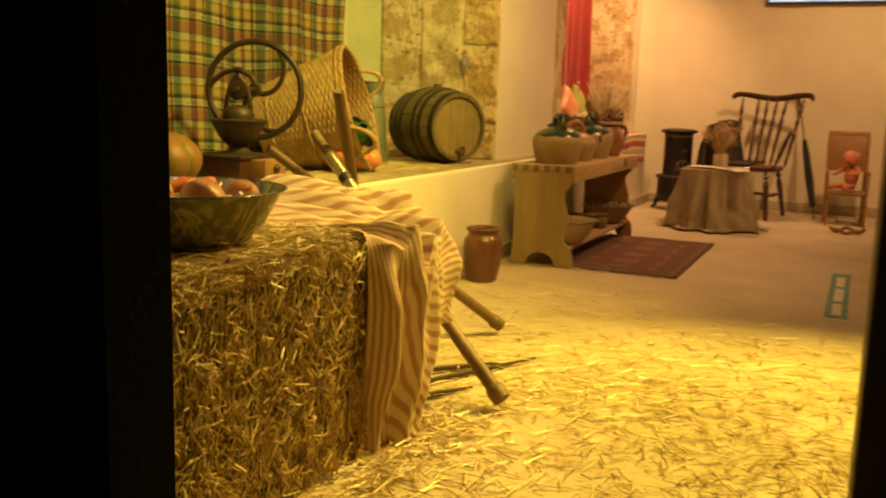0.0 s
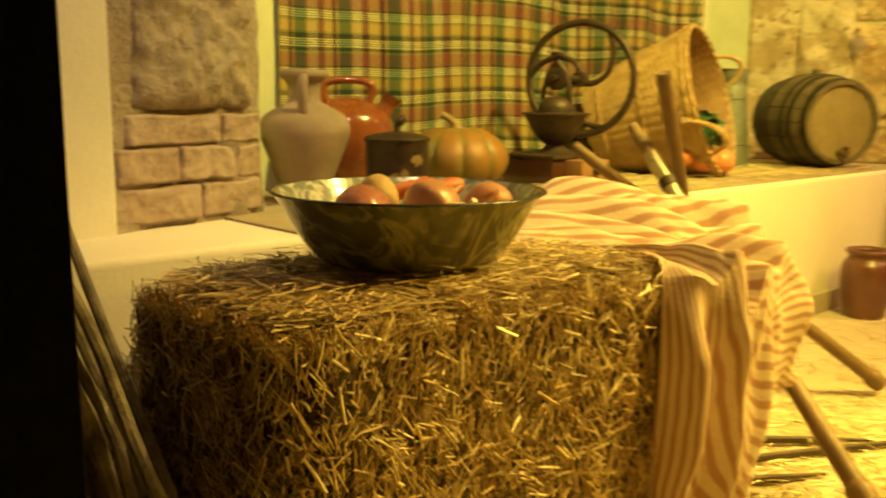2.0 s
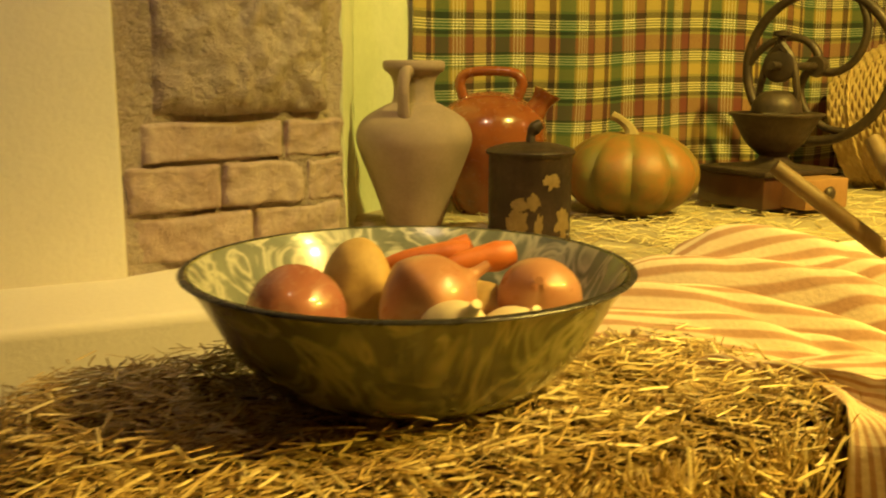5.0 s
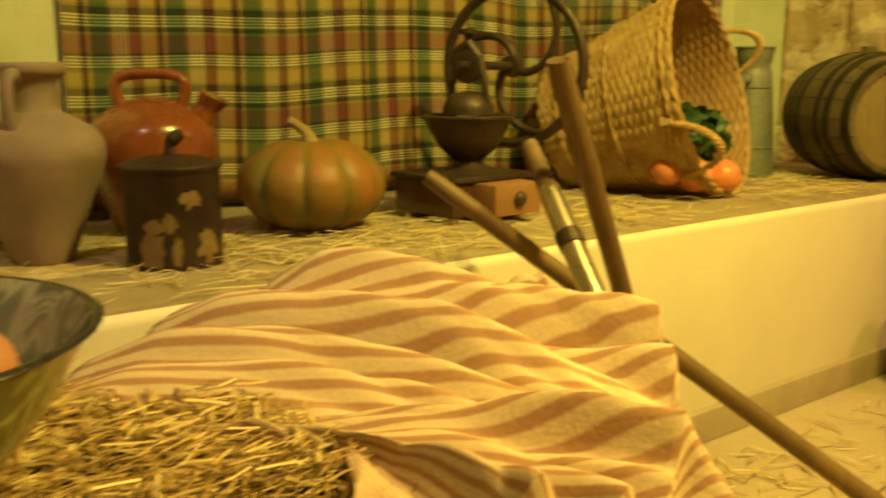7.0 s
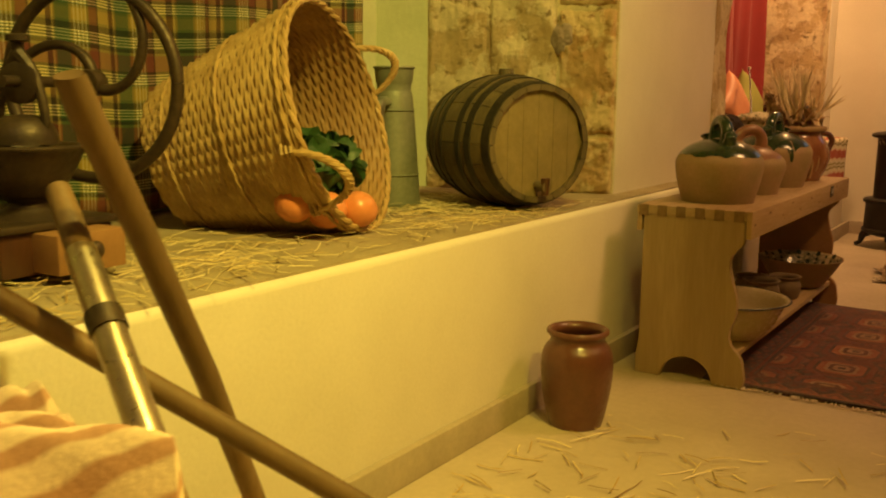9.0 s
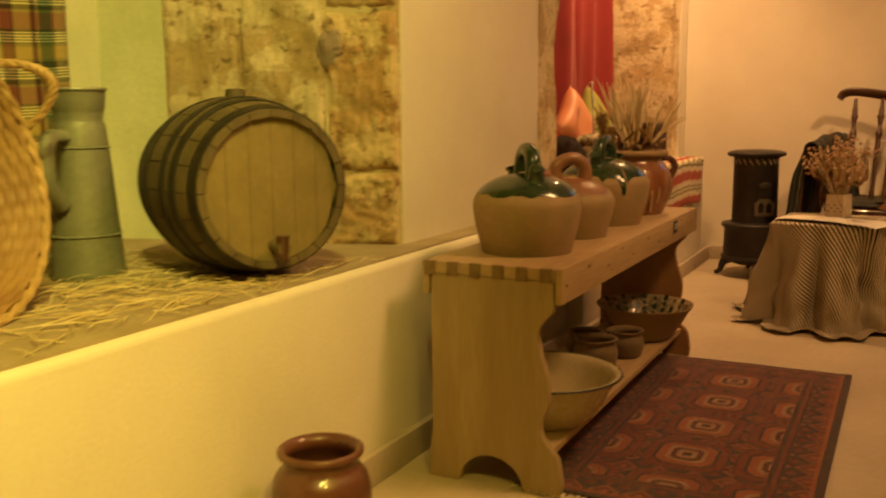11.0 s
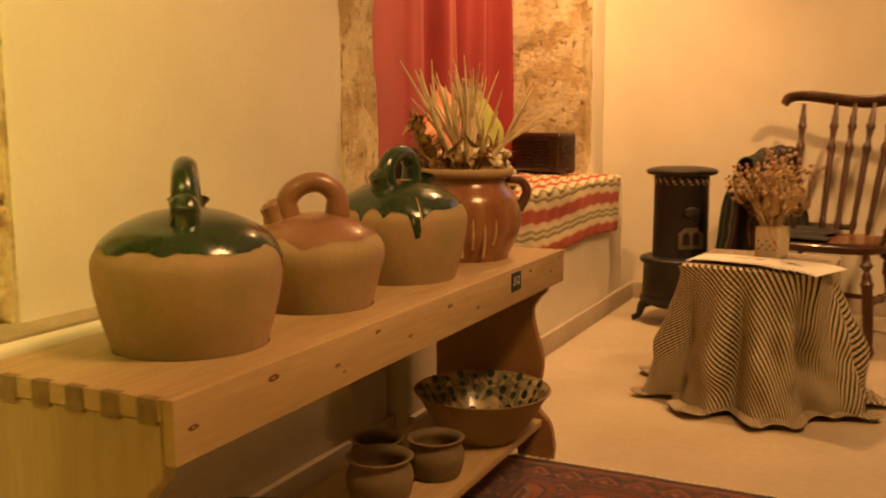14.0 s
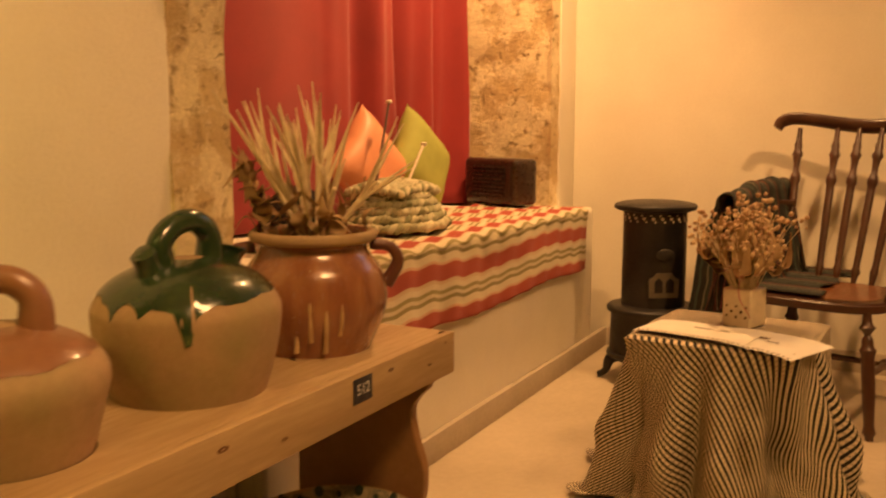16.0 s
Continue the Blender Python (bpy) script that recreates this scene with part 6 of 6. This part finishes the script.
for k in range(4):
    a = radians(45 + 90 * k)
    d = Vector((math.cos(a), math.sin(a), 0))
    part("leg", tube([d * 0.12 + Vector((0, 0, 0.10)), d * 0.16 + Vector((0, 0, 0.075)), d * 0.175 + Vector((0, 0, 0.03)), d * 0.205 + Vector((0, 0, 0.012))], [0.028, 0.022, 0.014, 0.012], 10, 4), STOVE_IRON, stove)
for k in range(22):
    a = 2 * math.pi * k / 22
    for dz, da, r in ((0.648, 0.0, 0.0065), (0.636, 0.07, 0.004), (0.660, -0.07, 0.004)):
        d = Vector((math.cos(a + da), math.sin(a + da), 0))
        part("pierced_dot", lathe([(0.0, 0.001), (r, 0.0005), (r, -0.001)], 8, 0, 0, Matrix.Translation(d * 0.1215 + Vector((0, 0, dz))) @ d.to_track_quat("Z", "Y").to_matrix().to_4x4(), False), LIGHT_PRINT, stove)
a = radians(-27)
d = Vector((math.cos(a), math.sin(a), 0))
n = Vector((-d.y, d.x, 0))
Q = Matrix.Translation(d * 0.124 + Vector((0, 0, 0.40))) @ Matrix((( n.x, 0, d.x, 0), (n.y, 0, d.y, 0), (0, 1, 0, 0), (0, 0, 0, 1)))
door = part("window_plate", prism([(-0.055, -0.05), (0.055, -0.05), (0.058, 0.02), (0.04, 0.03), (0.03, 0.045), (-0.03, 0.045), (-0.04, 0.03), (-0.058, 0.02)], 0.01), surface("nickel_plate", (0.30, 0.26, 0.20), (0.24, 0.20, 0.15), 20, 0.4, 0.7), stove, "worn nickel window plate")
door.matrix_basis = Q @ pose(0, 0, 0, -90, 0, 0)
for x in (-0.022, 0.022):
    w = part("window_pane", prism([(x - 0.015, -0.03), (x + 0.015, -0.03), (x + 0.015, 0.012), (x, 0.026), (x - 0.015, 0.012)], 0.004), STOVE_IRON, door)
    w.location = (0, -0.003, 0)
plate = part("maker_plate", lathe([(0.034, 0.0), (0.036, 0.003), (0.030, 0.006), (0.0, 0.006)], 30, 0, 0, Matrix.Diagonal((1, 0.62, 1, 1))), surface("dull_iron_plate", (0.07, 0.06, 0.05), (0.05, 0.045, 0.04), 20, 0.4, 0.5), stove, "small oval cast plate")
plate.matrix_basis = Matrix.Translation(Vector((0, 0, 0.115))) @ Q

table = thing("side_table", (-0.93, 7.255, 0), "small square side table hidden under a twill cloth", "table", turn=-4)
part("tabletop", box((-0.20, -0.20, 0.430), (0.20, 0.20, 0.448), 0.004), DARK_WOOD, table)
for x in (-0.10, 0.10):
    for y in (-0.10, 0.10):
        part("leg", box((x - 0.015, y - 0.015, 0), (x + 0.015, y + 0.015, 0.43), 0.003), DARK_WOOD, table)


def tablecloth_at(u, v):
    x, y = 2 * u - 1, 2 * v - 1
    m = max(abs(x), abs(y))
    if m < 1e-6:
        return Vector((0, 0, 0.452))
    a = math.atan2(y, x)
    edge = 0.205
    sx, sy = x / m, y / m
    span = m * 0.72
    if span <= edge:
        return Vector((sx * span, sy * span, 0.4525 + 0.001 * noise.noise((x * 4, y * 4, 0))))
    d = span - edge
    corner = 1 - abs(abs(sx) - abs(sy))
    out = 0.016 + 0.085 * (d / 0.45) ** 1.3
    fold = math.sin(a * 9 + 0.8 * math.sin(a * 3)) * 0.6 + math.sin(a * 17 + 1) * 0.35
    base = Vector((sx, sy, 0)) * edge
    dirv = Vector((math.cos(a), math.sin(a), 0))
    fold += 0.5 * noise.noise((a * 5, d * 9, 3)) * min(1, d / 0.3)
    p = base.lerp(dirv * edge * 1.08, min(1, d * 4)) + dirv * (out + 0.068 * fold * min(1, d / 0.25))
    z = 0.4525 - d * (0.995 - 0.05 * corner) - 0.012 * min(1, d * 20)
    if z < 0.010:
        p += dirv * (0.010 - z) * 0.55
        z = 0.008 + 0.010 * abs(math.sin(a * 14)) + 0.006
    return p + Vector((0, 0, z))


ob = thicken(part("tablecloth", grid_sheet(150, 150, tablecloth_at), TWILL), 0.003)
ob.matrix_basis = pose(-0.93, 7.255, 0, 0, 0, -4)
tagged(ob, "black and cream twill cloth draped over the side table", "tablecloth")


def sheet_of_paper(name, at, turn, w, h, curl, label, lines):
    ob = thing(name, at, label, "paper", turn=turn)

    def bend(x):
        return -curl * max(0.0, abs(x) - 0.06) ** 2
    part("sheet", grid_sheet(16, 8, lambda u, v: Vector(((u - 0.5) * w, (v - 0.5) * h, 0.002 + bend((u - 0.5) * w)))), PAPER, ob)
    for k in range(22):
        x = -w / 2 + 0.012 + (w - 0.024) * k / 21
        part("print_mark", box((x - 0.0035, -h / 2 + 0.008, 0.0026 + bend(x)), (x + 0.0035, -h / 2 + 0.014, 0.0032 + bend(x))), INK, ob)
    for x0, x1, y in lines:
        xm = (x0 + x1) / 2
        part("print_line", box((x0, y - 0.0025, 0.0028 + bend(xm)), (x1, y + 0.0025, 0.0034 + bend(xm))), INK, ob)
    return ob


sheet_of_paper("printed_sheet", (-0.845, 7.135, 0.4575), -22, 0.30, 0.21, 1.2, "white printed sheet with an ornamental border on the table", ((0.03, 0.06, 0.0), (-0.02, 0.02, 0.02), (-0.02, 0.02, 0.03)))
sheet_of_paper("printed_sheet", (-0.99, 7.145, 0.4650), -12, 0.29, 0.17, 0.8, "white printed sheet lying over another sheet", ((-0.02, 0.03, 0.02), (0.05, 0.075, 0.02)))

vase = thing("square_vase", (-0.905, 7.31, 0.456), "small square cream vase with a lacy pattern", "vase", turn=-20)
part("body", box((-0.042, -0.042, 0), (0.042, 0.042, 0.105), 0.008, 3), LIGHT_PRINT, vase)
for k in range(2):
    for i in range(5):
        x = -0.028 + 0.014 * i
        z = 0.030 + (0.014 * (2 - abs(i - 2)))
        for zz in (z, 0.075 - z + 0.012):
            m = pose(0, 0, 0, 0, 0, 0) if k == 0 else pose(0, 0, 0, 0, 0, -90)
            bm = box((x - 0.003, -0.0432, zz - 0.003), (x + 0.003, -0.0418, zz + 0.003))
            bmesh.ops.transform(bm, matrix=m, verts=bm.verts)
            part("lace_mark", bm, INK, vase)
flowers = thing("dried_flowers", (-0.905, 7.31, 0.55), "bunch of dried beige blossoms and papery leaves with a pink ribbon", "dried flowers")
rng = np.random.default_rng(55)
bm, bs = bmesh.new(), bmesh.new()
for k in range(120):
    a, lean = rng.uniform(0, 2 * math.pi), abs(rng.normal(0, 0.50))
    d = Vector((math.cos(a) * lean, math.sin(a) * lean, 1)).normalized()
    L = rng.uniform(0.12, 0.25)
    add_tube(bs, [(0, 0, -0.05), tuple(d * L * 0.5), tuple(d * L)], 0.0012, 4, 1)
    for j in range(4):
        c = d * L + Vector(rng.normal(0, 0.014, 3))
        made = bmesh.ops.create_icosphere(bm, subdivisions=1, radius=rng.uniform(0.0042, 0.008))
        bmesh.ops.translate(bm, vec=c, verts=made["verts"])
part("stem_cluster", bs, DRY_STALK, flowers)["kind"] = "stuff"
part("blossom_cluster", bm, random_tint("beige_blossom", (0.74, 0.55, 0.34), (0.36, 0.19, 0.10), 0.8), flowers, sharp=0)["kind"] = "stuff"
for k in range(44):
    a, lean = rng.uniform(0, 2 * math.pi), rng.uniform(0.3, 1.6)
    d = Vector((math.cos(a) * lean, math.sin(a) * lean, 1)).normalized()
    c = d * rng.uniform(0.06, 0.13)
    q = (d + Vector(rng.normal(0, 0.4, 3))).normalized().to_track_quat("Y", "Z").to_matrix()
    ln, wd = rng.uniform(0.055, 0.10), rng.uniform(0.015, 0.028)
    part("dry_leaf", grid_sheet(4, 8, lambda u, v: c + q @ Vector(((u - 0.5) * 2 * wd * math.sin(math.pi * min(0.97, v + 0.03)), (v - 0.3) * ln, 6 * (v - 0.4) ** 2 * ln * 0.5 + 0.5 * wd * abs(u - 0.5)))), DRY_LEAF, flowers, sharp=0)
for k in range(5):
    a = rng.uniform(0, 6.28)
    part("ribbon", tube([(0.02 * math.cos(a), 0.02 * math.sin(a), 0.03), (0.07 * math.cos(a), 0.07 * math.sin(a), 0.05), (0.09 * math.cos(a), 0.09 * math.sin(a), 0.0), (0.07 * math.cos(a + 0.4), 0.07 * math.sin(a + 0.4), -0.06)], 0.0018, 4, 5, 0.3), PINK if k < 4 else LIGHT_PRINT, flowers)

# the armchair with turned spindles
chair = thing("spindle_armchair", (-0.77, 8.168, 0), "dark-stained wooden armchair with turned spindles and a woven seat", "chair", turn=-14)
SZ = 0.43


def seat_outline(s):
    pts = []
    for k in range(40):
        a = 2 * math.pi * k / 40
        x, y = math.cos(a), math.sin(a)
        e = 0.62
        pts.append((s * 0.245 * math.copysign(abs(x) ** e, x), s * 0.225 * math.copysign(abs(y) ** e, y)))
    return pts


bm = bmesh.new()
f = bm.faces.new([bm.verts.new((x, y, SZ - 0.035)) for x, y in seat_outline(1)])
res = bmesh.ops.extrude_face_region(bm, geom=[f])
bmesh.ops.translate(bm, vec=(0, 0, 0.035), verts=[v for v in res["geom"] if isinstance(v, bmesh.types.BMVert)])
bmesh.ops.bevel(bm, geom=[e for e in bm.edges if abs(e.verts[0].co.z - e.verts[1].co.z) < 1e-6], offset=0.008, segments=3, affect="EDGES")
part("seat_frame", bm, DARK_WOOD, chair)
bm = bmesh.new()
bm.faces.new([bm.verts.new((x, y, SZ + 0.003)) for x, y in seat_outline(0.84)])
part("seat", bm, SEAT_WOOD, chair, "honey brown woven seat")


def turned(a, b, r, beads):
    """A turned spindle from a to b, thickened at the beads (fractions of the length)."""
    a, b = Vector(a), Vector(b)
    n = 34
    pts, rad = [], []
    for k in range(n + 1):
        f = k / n
        w = r * (0.62 + 0.38 * math.sin(math.pi * f))
        for bf, amt in beads:
            w += r * amt * math.exp(-((f - bf) / 0.022) ** 2)
        pts.append(a.lerp(b, f)), rad.append(w)
    return tube(pts, rad, 12, 1)


for x, y, fx, fy in ((-0.19, -0.17, -0.235, -0.225), (0.19, -0.17, 0.235, -0.225), (-0.17, 0.17, -0.215, 0.265), (0.17, 0.17, 0.215, 0.265)):
    part("leg", turned((x, y, SZ - 0.03), (fx, fy, 0), 0.021, ((0.12, 0.5), (0.17, -0.4), (0.30, 0.35), (0.93, 0.35))), DARK_WOOD, chair)
for p, q in (((-0.215, -0.2, 0.20), (-0.195, 0.21, 0.20)), ((0.215, -0.2, 0.20), (0.195, 0.21, 0.20)), ((-0.205, 0.0, 0.20), (0.205, 0.0, 0.20))):
    part("stretcher", turned(p, q, 0.012, ((0.5, 0.6),)), DARK_WOOD, chair)
BACKY = 0.40
for k in range(6):
    x0, x1 = -0.155 + 0.062 * k, -0.200 + 0.080 * k
    if k in (0, 5):
        x0, x1 = (-0.215, -0.262) if k == 0 else (0.215, 0.262)
    part("spindle", turned((x0, 0.19, SZ - 0.005), (x1, BACKY, 0.985), 0.0145, ((0.08, 0.35), (0.66, 0.55), (0.72, -0.2), (0.82, 0.6), (0.88, 0.3))), DARK_WOOD, chair)
pts = [(-0.345, BACKY - 0.02, 0.985), (-0.325, BACKY - 0.005, 1.015), (-0.25, BACKY + 0.005, 1.022), (0, BACKY + 0.03, 0.992), (0.25, BACKY + 0.005, 1.022), (0.325, BACKY - 0.005, 1.015), (0.345, BACKY - 0.02, 0.985)]
part("crest_rail", tube(pts, [0.020, 0.026, 0.026, 0.030, 0.026, 0.026, 0.020], 14, 6, 0.6), DARK_WOOD, chair)
for s in (-1, 1):
    part("armrest", tube([(s * 0.235, 0.285, 0.70), (s * 0.30, 0.12, 0.71), (s * 0.325, -0.06, 0.715), (s * 0.335, -0.12, 0.705)], [0.016, 0.018, 0.022, 0.018], 12, 5, 0.7), DARK_WOOD, chair)
    part("arm_post", turned((s * 0.225, -0.10, SZ - 0.005), (s * 0.318, -0.06, 0.705), 0.016, ((0.2, 0.4), (0.75, 0.4))), DARK_WOOD, chair)


def shawl_at(u, v):
    # u across, v from the seat side over the arm and down outside
    y = -0.17 + 0.53 * u
    s = (v - 0.5) * 1.06
    top_z = 0.748 + 0.045 * min(1, u / 0.45)
    xa = -0.300
    fold = 0.012 * math.sin(u * 17 + v * 3) + 0.010 * math.sin(u * 33 + 1) + 0.02 * noise.noise((u * 4, v * 4, 3))
    spread = 1 + 0.25 * abs(s)
    if abs(s) < 0.05:
        a = s / 0.05 * math.pi / 2
        return Vector((xa + 0.034 * -math.sin(a), y, top_z - 0.034 * (1 - math.cos(a)) + fold * 0.5))
    d = abs(s) - 0.05
    side = 1 if s < 0 else -1
    z = top_z - 0.034 - d
    x = xa + side * (0.034 + 0.20 * d + fold * min(1, d * 8))
    if side > 0 and z < SZ + 0.012:
        x += (SZ + 0.012 - z)
        z = SZ + 0.012 + 0.006 * math.sin(u * 20)
    return Vector((x, (y - 0.04) * spread + 0.04, z))


ob = thicken(part("shawl", grid_sheet(60, 80, shawl_at), SHAWL), 0.005)
ob.matrix_basis = pose(-0.77, 8.168, 0, 0, 0, -14)
tagged(ob, "dark striped wool shawl hung over the chair's armrest", "shawl")

umbrella = thing("umbrella", (0, 0, 0), "closed black umbrella leaning against the wall with a hooked handle", "umbrella")
P, Q2 = Vector((-0.245, 8.30, 0.004)), Vector((-0.46, 8.755, 0.93))
part("canopy", tube([P.lerp(Q2, f) for f in (0.10, 0.14, 0.35, 0.62, 0.70)], [0.010, 0.024, 0.034, 0.026, 0.012], 10, 3), BLACK_CLOTH, umbrella)
part("shaft", tube([P, P.lerp(Q2, 0.5), Q2], 0.007, 8, 1), DARK_WOOD, umbrella)
part("handle", tube([Q2, Q2 + Vector((-0.02, 0.0, 0.07)), Q2 + Vector((-0.05, -0.01, 0.105)), Q2 + Vector((-0.085, -0.02, 0.085)), Q2 + Vector((-0.092, -0.02, 0.055))], 0.012, 10, 5), DARK_WOOD, umbrella)

small_chair = thing("small_chair", (-0.02, 8.10, 0), "low brown wooden child's chair with a solid back", "chair", turn=4)
part("seat", box((-0.155, -0.15, 0.245), (0.155, 0.15, 0.268), 0.005), CHAIR_PINE, small_chair)
for x in (-0.14, 0.14):
    part("back_post", tube([(x, 0.14, 0), (x, 0.15, 0.27), (x * 1.05, 0.24, 0.70)], [0.014, 0.016, 0.013], 8, 4), CHAIR_PINE, small_chair)
    part("leg", turned((x, -0.13, 0.25), (x, -0.14, 0), 0.015, ((0.3, 0.3),)), CHAIR_PINE, small_chair)
    part("side_rail", tube([(x, -0.13, 0.11), (x, 0.14, 0.11)], 0.009, 8, 0), CHAIR_PINE, small_chair)
    part("armrest", tube([(x * 1.08, -0.12, 0.42), (x * 1.08, 0.19, 0.43)], 0.011, 8, 0), CHAIR_PINE, small_chair)
    part("arm_post", tube([(x * 1.05, -0.11, 0.25), (x * 1.08, -0.11, 0.42)], 0.009, 8, 0), CHAIR_PINE, small_chair)
bm = box((-0.14, -0.008, 0), (0.14, 0.008, 0.30), 0.004)
bmesh.ops.transform(bm, matrix=Matrix.Translation((0, 0.185, 0.42)) @ pose(0, 0, 0, -12, 0, 0), verts=bm.verts)
part("back_panel", bm, CHAIR_PINE, small_chair)
bm = box((-0.155, -0.012, 0), (0.155, 0.012, 0.035), 0.006)
bmesh.ops.transform(bm, matrix=Matrix.Translation((0, 0.245, 0.705)) @ pose(0, 0, 0, -12, 0, 0), verts=bm.verts)
part("crest_rail", bm, CHAIR_PINE, small_chair)

bm = bmesh.new()
for c, s in (((0, 0.06, 0.17), (0.055, 0.050, 0.085)), ((0.0, 0.03, 0.315), (0.062, 0.062, 0.062)), ((0.01, -0.035, 0.30), (0.015, 0.02, 0.012))):
    made = bmesh.ops.create_uvsphere(bm, u_segments=24, v_segments=16, radius=1)
    bmesh.ops.transform(bm, matrix=Matrix.Translation(c) @ Matrix.Diagonal((*s, 1)), verts=made["verts"])
for s in (-1, 1):
    add_tube(bm, [(s * 0.05, 0.05, 0.235), (s * 0.085, 0.0, 0.20), (s * 0.06, -0.08, 0.19)], [0.020, 0.017, 0.015], 10, 4)
    add_tube(bm, [(s * 0.03, 0.03, 0.09), (s * 0.055, -0.06, 0.095), (s * 0.06, -0.14, 0.085)], [0.026, 0.022, 0.018], 10, 4)
ob = part("doll", bm, DOLL, sharp=0)
ob.matrix_basis = pose(-0.02, 8.08, 0.22, 0, 0, -30)
tagged(ob, "bare pink toy doll sitting on the small chair", "doll")
ob = part("floor_toy", tube([(0.10 * math.cos(a) * (1 + 0.3 * math.sin(3 * a)), 0.10 * math.sin(a), 0.02 + 0.012 * math.sin(5 * a)) for a in [0.42 * k for k in range(28)]], 0.012, 8, 4), random_tint("mixed_yarn", (0.30, 0.10, 0.05), (0.12, 0.06, 0.03)))
ob.location = (0.02, 7.55, 0)
tagged(ob, "tangle of brown cord lying before the small chair", "cord")

screen = thing("wall_screen", (-0.27, END - 0.03, 1.80), "black-framed flat screen on the wall showing pale blue", "television")
part("frame", box((-0.54, -0.03, 0), (0.54, 0.03, 0.62), 0.006), BAKELITE, screen)
part("picture", box((-0.52, -0.0335, 0.02), (0.52, -0.029, 0.60)), SCREEN, screen, "glowing pale blue picture")

# ---- masonry: bricks and stones set in the niches' sides ----
def block_face(a, b, u0, u1, z0, z1, proud, material, name, parent, seed, cells=(14, 8), rough=0.008, size=1.0):
    """One worn block on the upright face from plan corner a to b."""
    d = Vector((b[0] - a[0], b[1] - a[1], 0))
    n = Vector((d.y, -d.x, 0)).normalized()
    o = Vector((a[0], a[1], 0))

    def at(u, v):
        e = min(u, 1 - u, v * 0.8, (1 - v) * 0.8)
        h = proud * min(1, e * 16) ** 0.6 if e > 0 else -0.012
        q = Vector((d.length * (u1 - u0) * u + seed, (z1 - z0) * v, seed)) * 9 * size
        ww = rough * (0.45 * noise.noise(q * 2.6) + noise.noise(q) * 0.6 + noise.noise(q * 0.35))
        return o + d * (u0 + (u1 - u0) * u + 0.006 * noise.noise((v * 3, seed, 5))) + Vector((0, 0, z0 + (z1 - z0) * v + 0.006 * noise.noise((u * 3, seed, 9)))) + n * (h + ww * (1 if e > 0 else 0))
    return part(name, grid_sheet(*cells, at), material, parent, sharp=0)


cheek_a, cheek_b = (-2.105, 1.474), (-2.215, 1.93)
rows = [(0.012, 0.095, (0.03, 0.55, 0.97)), (0.103, 0.185, (0.03, 0.42, 0.80, 0.99)), (0.192, 0.262, (0.10, 0.70, 0.99))]
k = 0
for z0, z1, cuts in rows:
    for u0, u1 in zip(cuts, cuts[1:]):
        k += 1
        block_face(cheek_a, cheek_b, u0 + 0.003, u1 - 0.003, LEDGE + z0, LEDGE + z1 + 0.004, 0.012, BRICK, "brick", brick_cheek, k * 3.7, (36, 20), 0.012, 1.5)
for u0, u1, z0, z1, pr in ((0.16, 0.90, 0.275, 0.78, 0.032), (0.03, 0.96, 0.785, 1.18, 0.025), (0.05, 0.60, 1.19, 1.66, 0.045), (0.62, 0.96, 1.19, 1.66, 0.035)):
    k += 1
    block_face(cheek_a, cheek_b, u0, u1, LEDGE + z0, LEDGE + z1, pr, MORTAR, "stone", brick_cheek, k * 3.7, (48, 48), 0.030, 1.6)
stone_a, stone_b = (-2.60, 4.99), (-1.914, 5.172)
for u0, u1, z0, z1, mat in ((0.0, 0.34, 0.0, 0.13, STONE), (0.345, 0.675, 0.0, 0.20, STONE), (0.68, 0.995, 0.0, 0.21, STONE_WARM), (0.0, 0.338, 0.135, 1.10, STONE), (0.343, 0.70, 0.205, 1.13, STONE), (0.705, 0.995, 0.215, 0.66, STONE_WARM), (0.703, 0.995, 0.664, 1.14, STONE_WARM), (0.0, 0.52, 1.11, 1.68, STONE), (0.525, 0.995, 1.15, 1.68, STONE)):
    k += 1
    block_face(stone_a, stone_b, u0, u1, LEDGE + z0, LEDGE + z1, 0.014 if mat == STONE else 0.017, mat, "stone", stone_cheek, k * 2.3, (44, 44), 0.014, 2.2)
peg = Vector((-2.60, 4.99, 0)).lerp(Vector((-1.914, 5.172, 0)), 0.73) + Vector((0, 0, 1.115))
bm = bmesh.new()
bmesh.ops.create_icosphere(bm, subdivisions=4, radius=1)
for v in bm.verts:
    v.co *= 1 + 0.22 * noise.noise(v.co * 1.9)
bmesh.ops.transform(bm, matrix=Matrix.Translation(peg) @ pose(0, 0, 0, 0, 8, 14.9) @ Matrix.Diagonal((0.048, 0.030, 0.060, 1)), verts=bm.verts)
part("stone_boss", bm, MORTAR, stone_cheek, "worn grey stump of a broken stone bracket", sharp=0)
